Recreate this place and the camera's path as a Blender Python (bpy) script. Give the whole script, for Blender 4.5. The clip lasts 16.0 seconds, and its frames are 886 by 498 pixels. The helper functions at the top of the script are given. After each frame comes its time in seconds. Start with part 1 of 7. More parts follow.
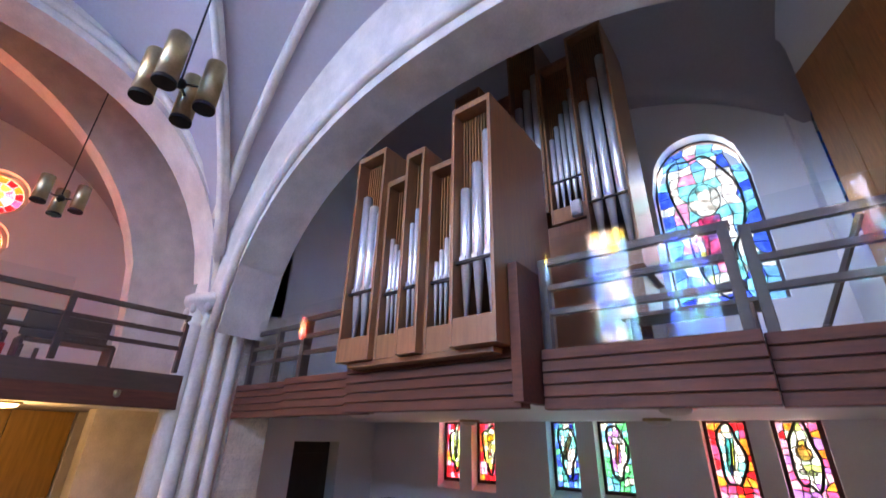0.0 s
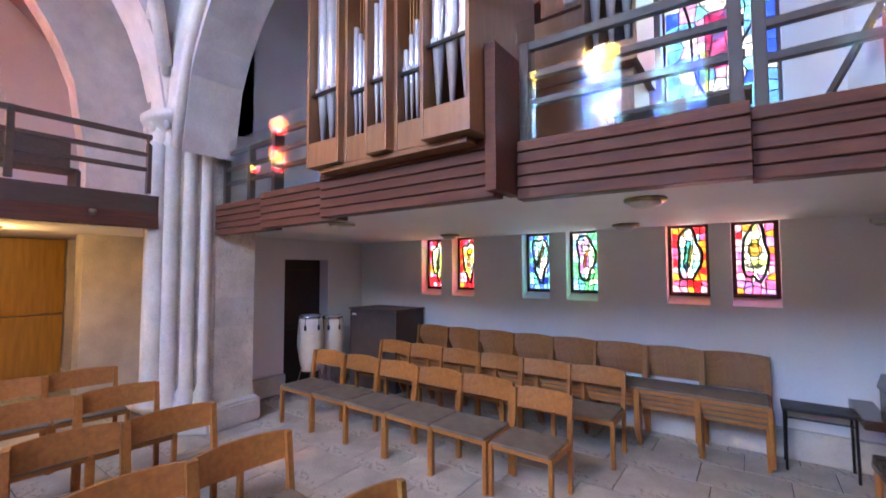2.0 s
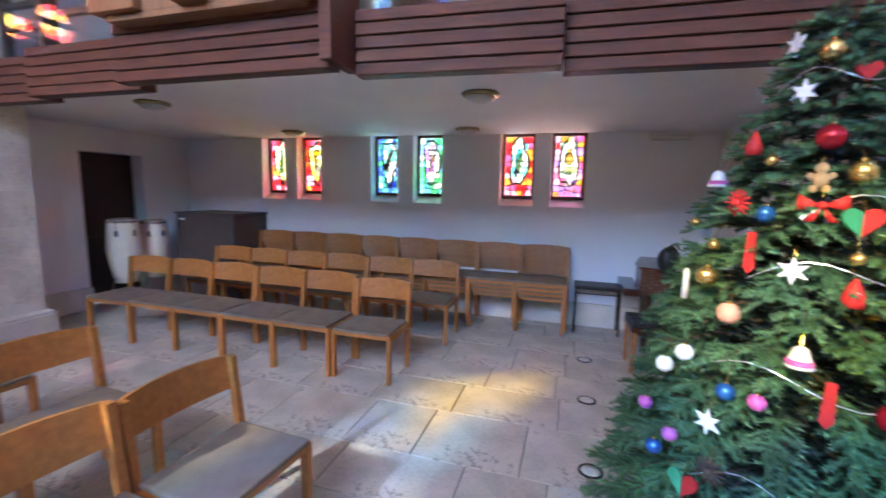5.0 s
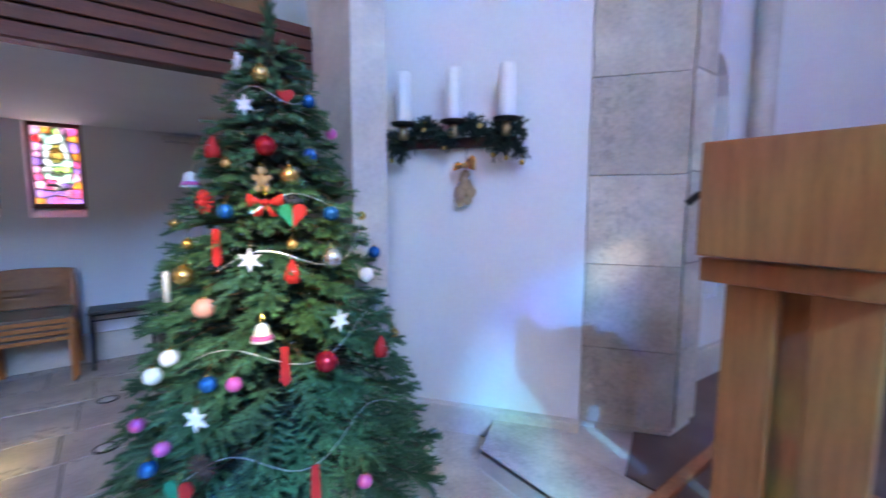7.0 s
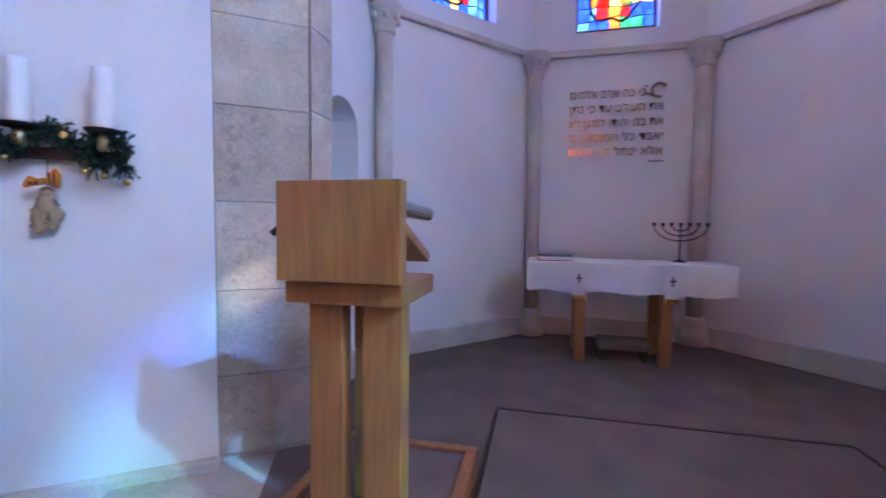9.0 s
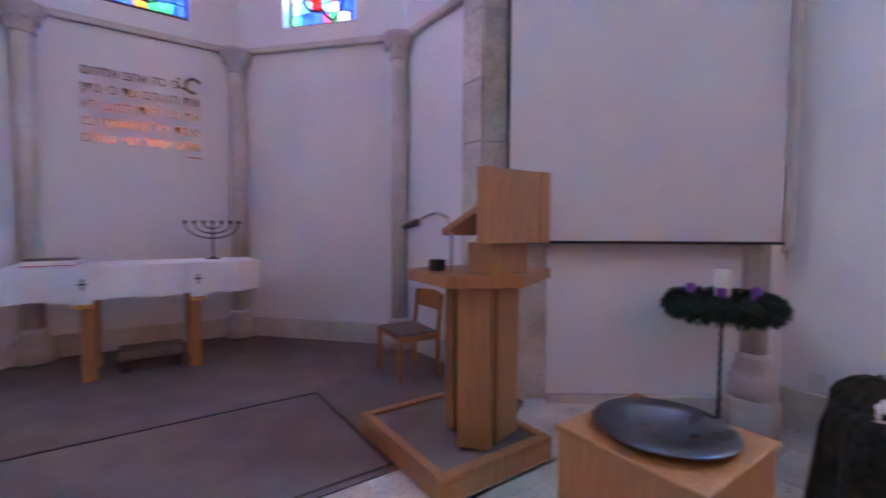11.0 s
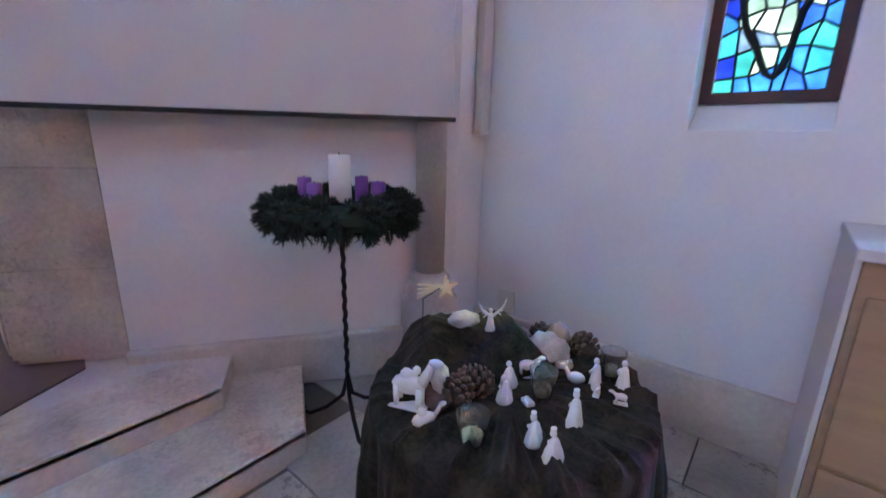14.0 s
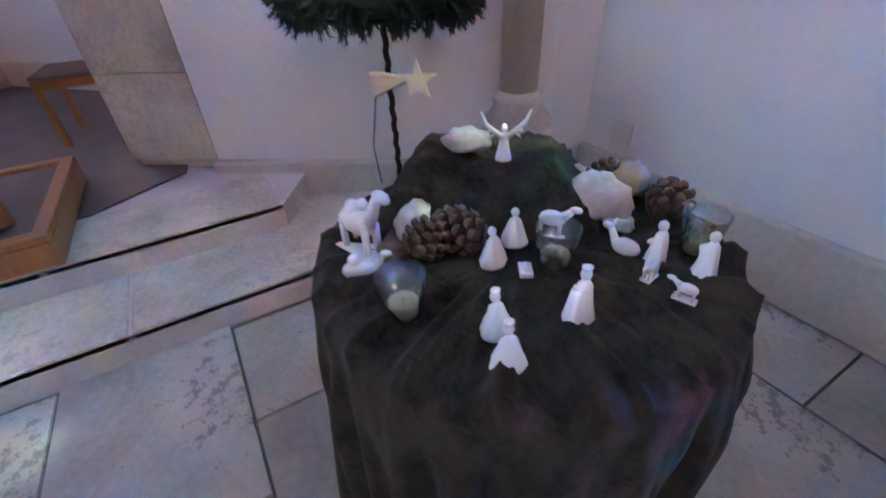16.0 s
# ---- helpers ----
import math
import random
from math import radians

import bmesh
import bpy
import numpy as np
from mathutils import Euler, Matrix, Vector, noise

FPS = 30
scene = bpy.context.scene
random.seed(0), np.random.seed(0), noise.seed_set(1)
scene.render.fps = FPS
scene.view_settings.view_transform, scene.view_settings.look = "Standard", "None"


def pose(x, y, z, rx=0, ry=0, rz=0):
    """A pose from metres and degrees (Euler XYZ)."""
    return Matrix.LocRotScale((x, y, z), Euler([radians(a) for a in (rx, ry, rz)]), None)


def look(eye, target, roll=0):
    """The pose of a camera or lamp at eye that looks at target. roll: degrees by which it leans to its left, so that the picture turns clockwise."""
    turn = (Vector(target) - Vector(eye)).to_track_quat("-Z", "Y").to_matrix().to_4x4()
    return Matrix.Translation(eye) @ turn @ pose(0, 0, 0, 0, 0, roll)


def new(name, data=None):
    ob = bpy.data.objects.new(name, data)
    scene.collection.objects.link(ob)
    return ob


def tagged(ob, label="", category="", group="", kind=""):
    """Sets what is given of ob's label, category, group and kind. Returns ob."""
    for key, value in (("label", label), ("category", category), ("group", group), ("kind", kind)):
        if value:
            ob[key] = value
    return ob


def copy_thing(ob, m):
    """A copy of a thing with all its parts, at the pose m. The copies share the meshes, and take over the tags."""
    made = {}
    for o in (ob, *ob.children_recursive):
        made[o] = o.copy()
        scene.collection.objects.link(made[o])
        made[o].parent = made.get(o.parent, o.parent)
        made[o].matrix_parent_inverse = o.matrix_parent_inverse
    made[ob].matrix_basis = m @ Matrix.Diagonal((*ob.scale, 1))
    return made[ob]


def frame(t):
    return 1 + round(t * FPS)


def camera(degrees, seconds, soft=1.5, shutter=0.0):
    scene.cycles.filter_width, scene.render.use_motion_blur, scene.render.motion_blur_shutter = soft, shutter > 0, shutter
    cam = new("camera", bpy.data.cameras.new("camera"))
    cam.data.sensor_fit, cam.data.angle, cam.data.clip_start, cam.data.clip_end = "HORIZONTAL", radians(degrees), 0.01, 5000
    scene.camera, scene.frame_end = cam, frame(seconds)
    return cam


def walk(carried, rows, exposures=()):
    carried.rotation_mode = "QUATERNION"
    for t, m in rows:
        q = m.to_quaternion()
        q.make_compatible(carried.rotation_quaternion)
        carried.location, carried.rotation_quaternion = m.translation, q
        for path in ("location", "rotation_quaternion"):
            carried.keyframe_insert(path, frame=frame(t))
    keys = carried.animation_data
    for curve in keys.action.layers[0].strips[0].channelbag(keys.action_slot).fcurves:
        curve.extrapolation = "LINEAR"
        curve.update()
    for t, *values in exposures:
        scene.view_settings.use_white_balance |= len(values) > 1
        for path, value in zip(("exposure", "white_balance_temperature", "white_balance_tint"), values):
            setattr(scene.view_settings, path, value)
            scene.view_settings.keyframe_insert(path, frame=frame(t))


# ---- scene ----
SUN_STRENGTH, SUN_WAY = 5.0, (0.388, 1.0, -0.763)
# the diagonal and nave strengths feed lamps behind added, unseen windows
L_SMALL, L_SOUTH, L_BIG, L_HIGH, L_APSE, L_ROSE, W_WARM, L_DIAG_FILL, L_NAVE_FILL = 13.0, 0.9, 6.0, 62.0, 16.5, 10.0, 12.0, 125.0, 3.4
EXPOSURES = [(0.0, 1.38, 8300, 22), (1.5, 1.68, 8400, 22), (3.0, 1.9, 8400, 22), (6.0, 1.72, 7000, 10), (8.0, 1.26, 6300, 13), (10.5, 1.58, 7200, 15), (11.5, 1.46, 6900, 12), (12.5, 1.45, 6800, 11), (14.0, 1.75, 6800, 8), (16.0, 2.02, 6700, 3)]
cam = camera(92.5, 16.0, 1.5, 0.5)
PATH = [
    (0, (0.016, 0.038, 2.18), (-1.116, 1.467, 3.003), 1.4),
    (0.5, (0.009, 0.097, 2.134), (-1.173, 1.569, 2.795), 1.0),
    (1, (-0.008, 0.17, 2.065), (-1.218, 1.695, 2.526), 0.6),
    (1.5, (-0.02, 0.222, 1.998), (-1.231, 1.791, 2.268), 0.1),
    (2, (-0.034, 0.25, 1.927), (-1.213, 1.862, 2.028), -0.2),
    (2.5, (-0.033, 0.232, 1.865), (-1.172, 1.876, 1.849), -0.2),
    (3, (-0.035, 0.221, 1.809), (-1.136, 1.887, 1.701), -0.2),
    (3.2, (-0.03, 0.218, 1.801), (-1.117, 1.889, 1.649), -0.1),
    (5.3, (0.098, 0.289, 1.682), (-0.22, 2.245, 1.408), 1.1),
    (5.5, (0.107, 0.296, 1.68), (0.004, 2.275, 1.411), 0.8),
    (6, (0.185, 0.299, 1.696), (0.536, 2.25, 1.436), 0.2),
    (6.5, (0.297, 0.263, 1.699), (1.085, 2.085, 1.455), -0.6),
    (7, (0.431, 0.228, 1.665), (1.644, 1.805, 1.455), 0.2),
    (7.5, (0.579, 0.091, 1.659), (2.063, 1.419, 1.476), 0.7),
    (8, (0.703, -0.018, 1.662), (2.389, 1.048, 1.515), 1.3),
    (8.2, (0.732, -0.035, 1.68), (2.49, 0.905, 1.537), 1.2),
    (10.3, (0.232, -0.565, 1.718), (2.15, -1.128, 1.647), -0.2),
    (10.5, (0.234, -0.67, 1.716), (2.078, -1.441, 1.64), -0.1),
    (10.7, (0.239, -0.789, 1.701), (2.002, -1.73, 1.622), 0.2),
    (11, (0.292, -1.014, 1.691), (1.932, -2.155, 1.594), 0.3),
    (11.5, (0.272, -1.446, 1.701), (1.659, -2.882, 1.592), 0.6),
    (12, (0.15, -1.846, 1.71), (1.354, -3.438, 1.581), 1.2),
    (12.5, (0.108, -2.238, 1.639), (1.28, -3.854, 1.506), 1.3),
    (13, (0.072, -2.595, 1.605), (1.195, -4.24, 1.429), 1.8),
    (13.5, (-0.036, -2.897, 1.566), (1.09, -4.52, 1.252), 1.7),
    (14, (-0.007, -3.169, 1.484), (1.212, -4.673, 0.982), 1.3),
    (14.5, (-0.02, -3.379, 1.441), (1.295, -4.722, 0.758), 0.6),
    (15, (-0.09, -3.512, 1.414), (1.358, -4.569, 0.527), -1.1),
    (15.5, (-0.028, -3.614, 1.34), (1.455, -4.481, 0.315), -2.8),
    (16, (0.001, -3.715, 1.265), (1.425, -4.506, 0.104), -2.9),
]
walk(cam, [(t, look(eye, target, roll)) for t, eye, target, roll in PATH], EXPOSURES)

# ---- world, sun, window light ----
world = bpy.data.worlds.new("sky_world")
scene.world = world
world.use_nodes = True
wn = world.node_tree.nodes
wl = world.node_tree.links
sky = wn.new("ShaderNodeTexSky")
sky.sky_type = "NISHITA"
sky.sun_disc = False
sky.sun_elevation = radians(35.4)
sky.sun_rotation = radians(201)
wl.new(sky.outputs[0], wn["Background"].inputs[0])
wn["Background"].inputs[1].default_value = 0.12

sun_data = bpy.data.lights.new("sun", "SUN")
sun_data.energy = SUN_STRENGTH
sun_data.angle = radians(1.5)
sun_data.color = (1.0, 0.93, 0.82)
sun_ob = new("sun", sun_data)
sun_ob.matrix_world = look((0, 0, 0), SUN_WAY)


def window_lamp(x, y, z, w, h, way, watts, color=(0.93, 0.97, 1.0)):
    """Sky light or added fill just outside a window's glass, shining in along way."""
    d = bpy.data.lights.new("window_light", "AREA")
    d.shape, d.size, d.size_y, d.energy, d.color = "RECTANGLE", w, h, watts, color
    ob = new("window_light", d)
    ob.matrix_world = look((x, y, z), (x + way[0], y + way[1], z + way[2]))
    return ob


# ---- materials ----
def material(name, color, rough=0.7, metal=0.0, vary=0.15, scale=6.0, fine=60.0, bump=0.15, dark=None, stain=0.0, coat=0.0, grain=None, island=0.0, spec=0.5, sheen=0.0, pits=0.0):
    """Principled surface with variation at two scales, fine relief and optional stains, wood grain and piece-by-piece variation."""
    m = bpy.data.materials.new(name)
    m.use_nodes = True
    n, l = m.node_tree.nodes, m.node_tree.links
    b = n["Principled BSDF"]
    b.inputs["Roughness"].default_value = rough
    b.inputs["Metallic"].default_value = metal
    b.inputs["Coat Weight"].default_value = coat
    b.inputs["Coat Roughness"].default_value = 0.25
    b.inputs["Specular IOR Level"].default_value = spec
    b.inputs["Sheen Weight"].default_value = sheen
    co = n.new("ShaderNodeTexCoord")
    mp = n.new("ShaderNodeMapping")
    l.new(co.outputs["Object"], mp.inputs[0])
    if grain:
        mp.inputs["Scale"].default_value = grain
    n1 = n.new("ShaderNodeTexNoise")
    n1.inputs["Scale"].default_value = scale
    n1.inputs["Detail"].default_value = 6
    n2 = n.new("ShaderNodeTexNoise")
    n2.inputs["Scale"].default_value = fine
    n2.inputs["Detail"].default_value = 4
    l.new(mp.outputs[0], n1.inputs[0])
    l.new(mp.outputs[0], n2.inputs[0])
    r = n.new("ShaderNodeValToRGB")
    lo = dark or tuple(c * (1 - vary) ** 2 for c in color)
    hi = tuple(min(1, c * (1 + vary * 0.6)) for c in color)
    r.color_ramp.elements[0].position, r.color_ramp.elements[0].color = 0.3, (*lo, 1)
    r.color_ramp.elements[1].position, r.color_ramp.elements[1].color = 0.7, (*hi, 1)
    mixf = n.new("ShaderNodeMix")
    mixf.inputs[0].default_value = 0.35
    l.new(n1.outputs[0], mixf.inputs[2])
    l.new(n2.outputs[0], mixf.inputs[3])
    l.new(mixf.outputs[0], r.inputs[0])
    out = r.outputs[0]
    if stain:
        n3 = n.new("ShaderNodeTexNoise")
        n3.inputs["Scale"].default_value = scale * 0.45
        n3.inputs["Detail"].default_value = 8
        n3.inputs["Roughness"].default_value = 0.7
        l.new(mp.outputs[0], n3.inputs[0])
        r3 = n.new("ShaderNodeValToRGB")
        r3.color_ramp.elements[0].position, r3.color_ramp.elements[0].color = 0.36, (1 - stain, 1 - stain, 1 - stain, 1)
        r3.color_ramp.elements[1].position, r3.color_ramp.elements[1].color = 0.56, (1, 1, 1, 1)
        l.new(n3.outputs[0], r3.inputs[0])
        mx = n.new("ShaderNodeMix")
        mx.data_type, mx.blend_type = "RGBA", "MULTIPLY"
        mx.inputs[0].default_value = 1.0
        l.new(out, mx.inputs[6])
        l.new(r3.outputs[0], mx.inputs[7])
        out = mx.outputs[2]
    if pits:
        n4 = n.new("ShaderNodeTexNoise")
        n4.inputs["Scale"].default_value = 19.0
        n4.inputs["Detail"].default_value = 7
        n4.inputs["Roughness"].default_value = 0.75
        l.new(mp.outputs[0], n4.inputs[0])
        n5 = n.new("ShaderNodeTexNoise")
        n5.inputs["Scale"].default_value = 1.4
        l.new(mp.outputs[0], n5.inputs[0])
        sm = n.new("ShaderNodeMath")
        sm.operation = "MULTIPLY_ADD"
        sm.inputs[1].default_value, sm.inputs[2].default_value = 0.6, -0.3
        l.new(n5.outputs[0], sm.inputs[0])
        sa = n.new("ShaderNodeMath")
        sa.operation = "ADD"
        l.new(sm.outputs[0], sa.inputs[0])
        l.new(n4.outputs[0], sa.inputs[1])
        r4 = n.new("ShaderNodeValToRGB")
        r4.color_ramp.elements[0].position, r4.color_ramp.elements[0].color = 0.59, (1, 1, 1, 1)
        r4.color_ramp.elements[1].position, r4.color_ramp.elements[1].color = 0.64, (1 - pits, 1 - pits, 1 - pits, 1)
        l.new(sa.outputs[0], r4.inputs[0])
        mx4 = n.new("ShaderNodeMix")
        mx4.data_type, mx4.blend_type = "RGBA", "MULTIPLY"
        mx4.inputs[0].default_value = 1.0
        l.new(out, mx4.inputs[6])
        l.new(r4.outputs[0], mx4.inputs[7])
        out = mx4.outputs[2]
    if island:
        oi = n.new("ShaderNodeObjectInfo")
        ge = n.new("ShaderNodeNewGeometry")
        ad = n.new("ShaderNodeMath")
        ad.operation = "ADD"
        fr = n.new("ShaderNodeMath")
        fr.operation = "FRACT"
        l.new(oi.outputs["Random"], ad.inputs[0])
        l.new(ge.outputs["Random Per Island"], ad.inputs[1])
        l.new(ad.outputs[0], fr.inputs[0])
        mr = n.new("ShaderNodeMapRange")
        mr.inputs[3].default_value, mr.inputs[4].default_value = 1 - island, 1 + island * 0.5
        l.new(fr.outputs[0], mr.inputs[0])
        hs = n.new("ShaderNodeHueSaturation")
        l.new(mr.outputs[0], hs.inputs["Value"])
        l.new(out, hs.inputs["Color"])
        out = hs.outputs[0]
    l.new(out, b.inputs["Base Color"])
    rr = n.new("ShaderNodeMapRange")
    rr.inputs[3].default_value, rr.inputs[4].default_value = max(0.03, rough - 0.12), min(1, rough + 0.12)
    l.new(n1.outputs[0], rr.inputs[0])
    l.new(rr.outputs[0], b.inputs["Roughness"])
    if bump:
        bp = n.new("ShaderNodeBump")
        bp.inputs["Strength"].default_value = bump
        bp.inputs["Distance"].default_value = 0.01
        l.new(mixf.outputs[0], bp.inputs["Height"])
        l.new(bp.outputs[0], b.inputs["Normal"])
    return m


def face_gloss(n, l, gloss=0.035):
    """Share of mirror gloss on a glass face: little when seen straight on, much at a glance."""
    lw = n.new("ShaderNodeLayerWeight")
    lw.inputs["Blend"].default_value = 0.5
    pw = n.new("ShaderNodeMath")
    pw.operation = "POWER"
    pw.inputs[1].default_value = 4.0
    l.new(lw.outputs["Facing"], pw.inputs[0])
    ma = n.new("ShaderNodeMath")
    ma.operation = "MULTIPLY_ADD"
    ma.inputs[1].default_value, ma.inputs[2].default_value = 0.8, gloss
    l.new(pw.outputs[0], ma.inputs[0])
    return ma.outputs[0]


def glass_pane(name, color, clear=0.5):
    """Stained glass: light goes through it coloured, partly scattered by the uneven sheet, with a glossy face."""
    m = bpy.data.materials.new(name)
    m.use_nodes = True
    n, l = m.node_tree.nodes, m.node_tree.links
    n.remove(n["Principled BSDF"])
    o = n["Material Output"]
    co = n.new("ShaderNodeTexCoord")
    ns = n.new("ShaderNodeTexNoise")
    ns.inputs["Scale"].default_value = 9
    ns.inputs["Detail"].default_value = 5
    l.new(co.outputs["Object"], ns.inputs[0])
    r = n.new("ShaderNodeValToRGB")
    r.color_ramp.elements[0].position, r.color_ramp.elements[0].color = 0.3, (*[c * 0.6 for c in color], 1)
    r.color_ramp.elements[1].position, r.color_ramp.elements[1].color = 0.7, (*[min(1, c * 1.1) for c in color], 1)
    l.new(ns.outputs[0], r.inputs[0])
    tr = n.new("ShaderNodeBsdfTransparent")
    ts = n.new("ShaderNodeBsdfTranslucent")
    gl = n.new("ShaderNodeBsdfGlossy")
    gl.inputs["Roughness"].default_value = 0.12
    gl.inputs["Color"].default_value = (0.5, 0.5, 0.5, 1)
    l.new(r.outputs[0], tr.inputs[0])
    l.new(r.outputs[0], ts.inputs[0])
    a = n.new("ShaderNodeMixShader")
    a.inputs[0].default_value = 1 - clear
    l.new(tr.outputs[0], a.inputs[1])
    l.new(ts.outputs[0], a.inputs[2])
    fz = face_gloss(n, l)
    b = n.new("ShaderNodeMixShader")
    l.new(fz, b.inputs[0])
    l.new(a.outputs[0], b.inputs[1])
    l.new(gl.outputs[0], b.inputs[2])
    l.new(b.outputs[0], o.inputs[0])
    return m


def clear_glass(name, tint=(0.94, 0.96, 0.96), gloss=0.035):
    m = bpy.data.materials.new(name)
    m.use_nodes = True
    n, l = m.node_tree.nodes, m.node_tree.links
    n.remove(n["Principled BSDF"])
    tr = n.new("ShaderNodeBsdfTransparent")
    tr.inputs[0].default_value = (*tint, 1)
    gl = n.new("ShaderNodeBsdfGlossy")
    gl.inputs["Roughness"].default_value = 0.02
    fz = face_gloss(n, l, gloss)
    b = n.new("ShaderNodeMixShader")
    l.new(fz, b.inputs[0])
    l.new(tr.outputs[0], b.inputs[1])
    l.new(gl.outputs[0], b.inputs[2])
    l.new(b.outputs[0], n["Material Output"].inputs[0])
    return m


def lit(name, color, strength):
    m = bpy.data.materials.new(name)
    m.use_nodes = True
    b = m.node_tree.nodes["Principled BSDF"]
    b.inputs["Emission Color"].default_value = (*color, 1)
    b.inputs["Emission Strength"].default_value = strength
    return m


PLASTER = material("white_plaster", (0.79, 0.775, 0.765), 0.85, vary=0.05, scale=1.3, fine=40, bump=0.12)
# the vaults' dimness is put into this colour, far darker than wall plaster
VAULT = material("darkened_vault_plaster", (0.38, 0.345, 0.36), 0.9, vary=0.07, scale=0.8, fine=25, bump=0.12)
STONE = material("limestone", (0.68, 0.62, 0.55), 0.8, vary=0.16, scale=3, fine=45, bump=0.35, stain=0.16)
STONE_BLOCK = material("limestone_block", (0.70, 0.62, 0.51), 0.8, vary=0.24, scale=3, fine=45, bump=0.4, stain=0.28, island=0.14, pits=0.22)
FLOOR_STONE = material("worn_floor_limestone", (0.56, 0.50, 0.43), 0.5, vary=0.2, scale=2.5, fine=38, bump=0.25, stain=0.18, island=0.12, pits=0.5)
JOINT = material("floor_joint", (0.16, 0.14, 0.12), 0.9)
WOOD = material("oiled_oak", (0.41, 0.165, 0.055), 0.42, vary=0.22, scale=5, fine=50, bump=0.08, grain=(9, 9, 0.9), coat=0.15)
BEECH = material("beech_chair_wood", (0.42, 0.155, 0.04), 0.45, vary=0.2, scale=5, fine=50, bump=0.06, grain=(8, 1.2, 8), coat=0.08, spec=0.35, island=0.12)
GALWOOD = material("stained_gallery_board", (0.125, 0.042, 0.025), 0.62, vary=0.3, scale=4, fine=40, bump=0.12, grain=(0.8, 9, 9), coat=0.0, spec=0.25, island=0.15)
RAILWOOD = material("dark_rail_wood", (0.075, 0.045, 0.032), 0.5, vary=0.25, scale=4, fine=40, bump=0.1, grain=(0.8, 8, 8))
ORGANWOOD = material("organ_oak", (0.28, 0.12, 0.05), 0.4, vary=0.2, scale=4, fine=40, bump=0.07, grain=(8, 8, 0.9), coat=0.15)
DOORWOOD = material("dark_door_wood", (0.035, 0.018, 0.012), 0.5, vary=0.25)
HONEYWOOD = material("honey_panel_wood", (0.50, 0.27, 0.06), 0.45, vary=0.2, scale=3, grain=(7, 7, 0.7))
CARPET = material("brown_carpet", (0.205, 0.155, 0.135), 0.98, vary=0.2, scale=2.5, fine=260, bump=0.7, spec=0.1)
SEATPAD = material("brown_seat_weave", (0.20, 0.155, 0.12), 0.95, vary=0.2, scale=8, fine=220, bump=0.5, spec=0.1)
IRON = material("black_wrought_iron", (0.02, 0.019, 0.018), 0.45, metal=0.6, vary=0.3, scale=20)
TIN = material("organ_pipe_tin", (0.70, 0.69, 0.69), 0.34, metal=0.65, vary=0.1, scale=4, fine=30, bump=0.03)
BRASS = material("aged_brass", (0.42, 0.33, 0.18), 0.35, metal=1.0, vary=0.2, scale=8)
CHROME = material("chrome", (0.75, 0.75, 0.76), 0.12, metal=1.0, vary=0.05)
PEWTER = material("dark_pewter", (0.12, 0.125, 0.14), 0.3, metal=0.9, vary=0.2, scale=8, bump=0.05)
CLOTH = material("white_linen", (0.80, 0.79, 0.80), 0.9, vary=0.05, scale=5, fine=200, bump=0.2, sheen=0.2)
VELVET = material("dark_olive_velvet", (0.034, 0.028, 0.019), 0.8, vary=0.85, scale=16, fine=90, bump=0.5, sheen=0.06, spec=0.08)
WAX = material("cream_wax", (0.80, 0.77, 0.68), 0.5, vary=0.05)
WAXWHITE = material("white_wax", (0.82, 0.81, 0.79), 0.5, vary=0.04)
PURPLE = material("purple_wax", (0.20, 0.07, 0.34), 0.5, vary=0.1)
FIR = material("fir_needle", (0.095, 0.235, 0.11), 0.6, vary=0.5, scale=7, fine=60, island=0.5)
# wreath and garland green; inside the tree it stands in for shade
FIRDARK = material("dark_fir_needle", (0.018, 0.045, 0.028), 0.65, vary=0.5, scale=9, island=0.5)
BARK = material("bark", (0.08, 0.05, 0.03), 0.9)
PORCELAIN = material("white_bisque_porcelain", (0.78, 0.76, 0.73), 0.45, vary=0.05, scale=20)
CONE_TIP = material("pine_cone_scale_tip", (0.17, 0.105, 0.07), 0.75, vary=0.35, scale=40, island=0.4)
CONE = material("pine_cone_scale", (0.095, 0.052, 0.03), 0.8, vary=0.4, scale=30, island=0.4)
PEBBLE = material("pale_pebble", (0.56, 0.50, 0.45), 0.75, vary=0.2, scale=18, bump=0.3, stain=0.2)
SCREEN = material("projection_screen_cloth", (0.60, 0.565, 0.53), 0.9, vary=0.03, scale=1, bump=0.03)
WHITEPAINT = material("cream_enamel", (0.70, 0.67, 0.60), 0.4, vary=0.06)
BLACK = material("black_plastic", (0.012, 0.012, 0.013), 0.45, vary=0.2)
LEATHER = material("black_leather", (0.02, 0.018, 0.018), 0.4, vary=0.3, bump=0.3)
DARKBROWN = material("brown_painted_box", (0.085, 0.055, 0.045), 0.5, vary=0.2)
PIANOWOOD = material("piano_mahogany", (0.075, 0.025, 0.013), 0.25, vary=0.2, grain=(1, 8, 8), coat=0.5)
WINFRAME = material("dark_red_window_frame", (0.085, 0.02, 0.018), 0.5, vary=0.35, scale=14, bump=0.3)
LEAD = material("lead_came", (0.012, 0.012, 0.013), 0.6, metal=0.2, vary=0.2)
TAN = material("tan_cabinet", (0.40, 0.25, 0.14), 0.55, vary=0.12, scale=3, grain=(1, 8, 8))
RED = material("red_felt", (0.55, 0.02, 0.02), 0.7, vary=0.15)
REDGLOSS = material("red_glass_ball", (0.45, 0.015, 0.03), 0.12, metal=0.5, vary=0.05)
GREENFELT = material("green_felt", (0.01, 0.25, 0.13), 0.8, vary=0.15)
GOLD = material("gold_ornament", (0.72, 0.50, 0.17), 0.25, metal=0.9, vary=0.15, scale=15)
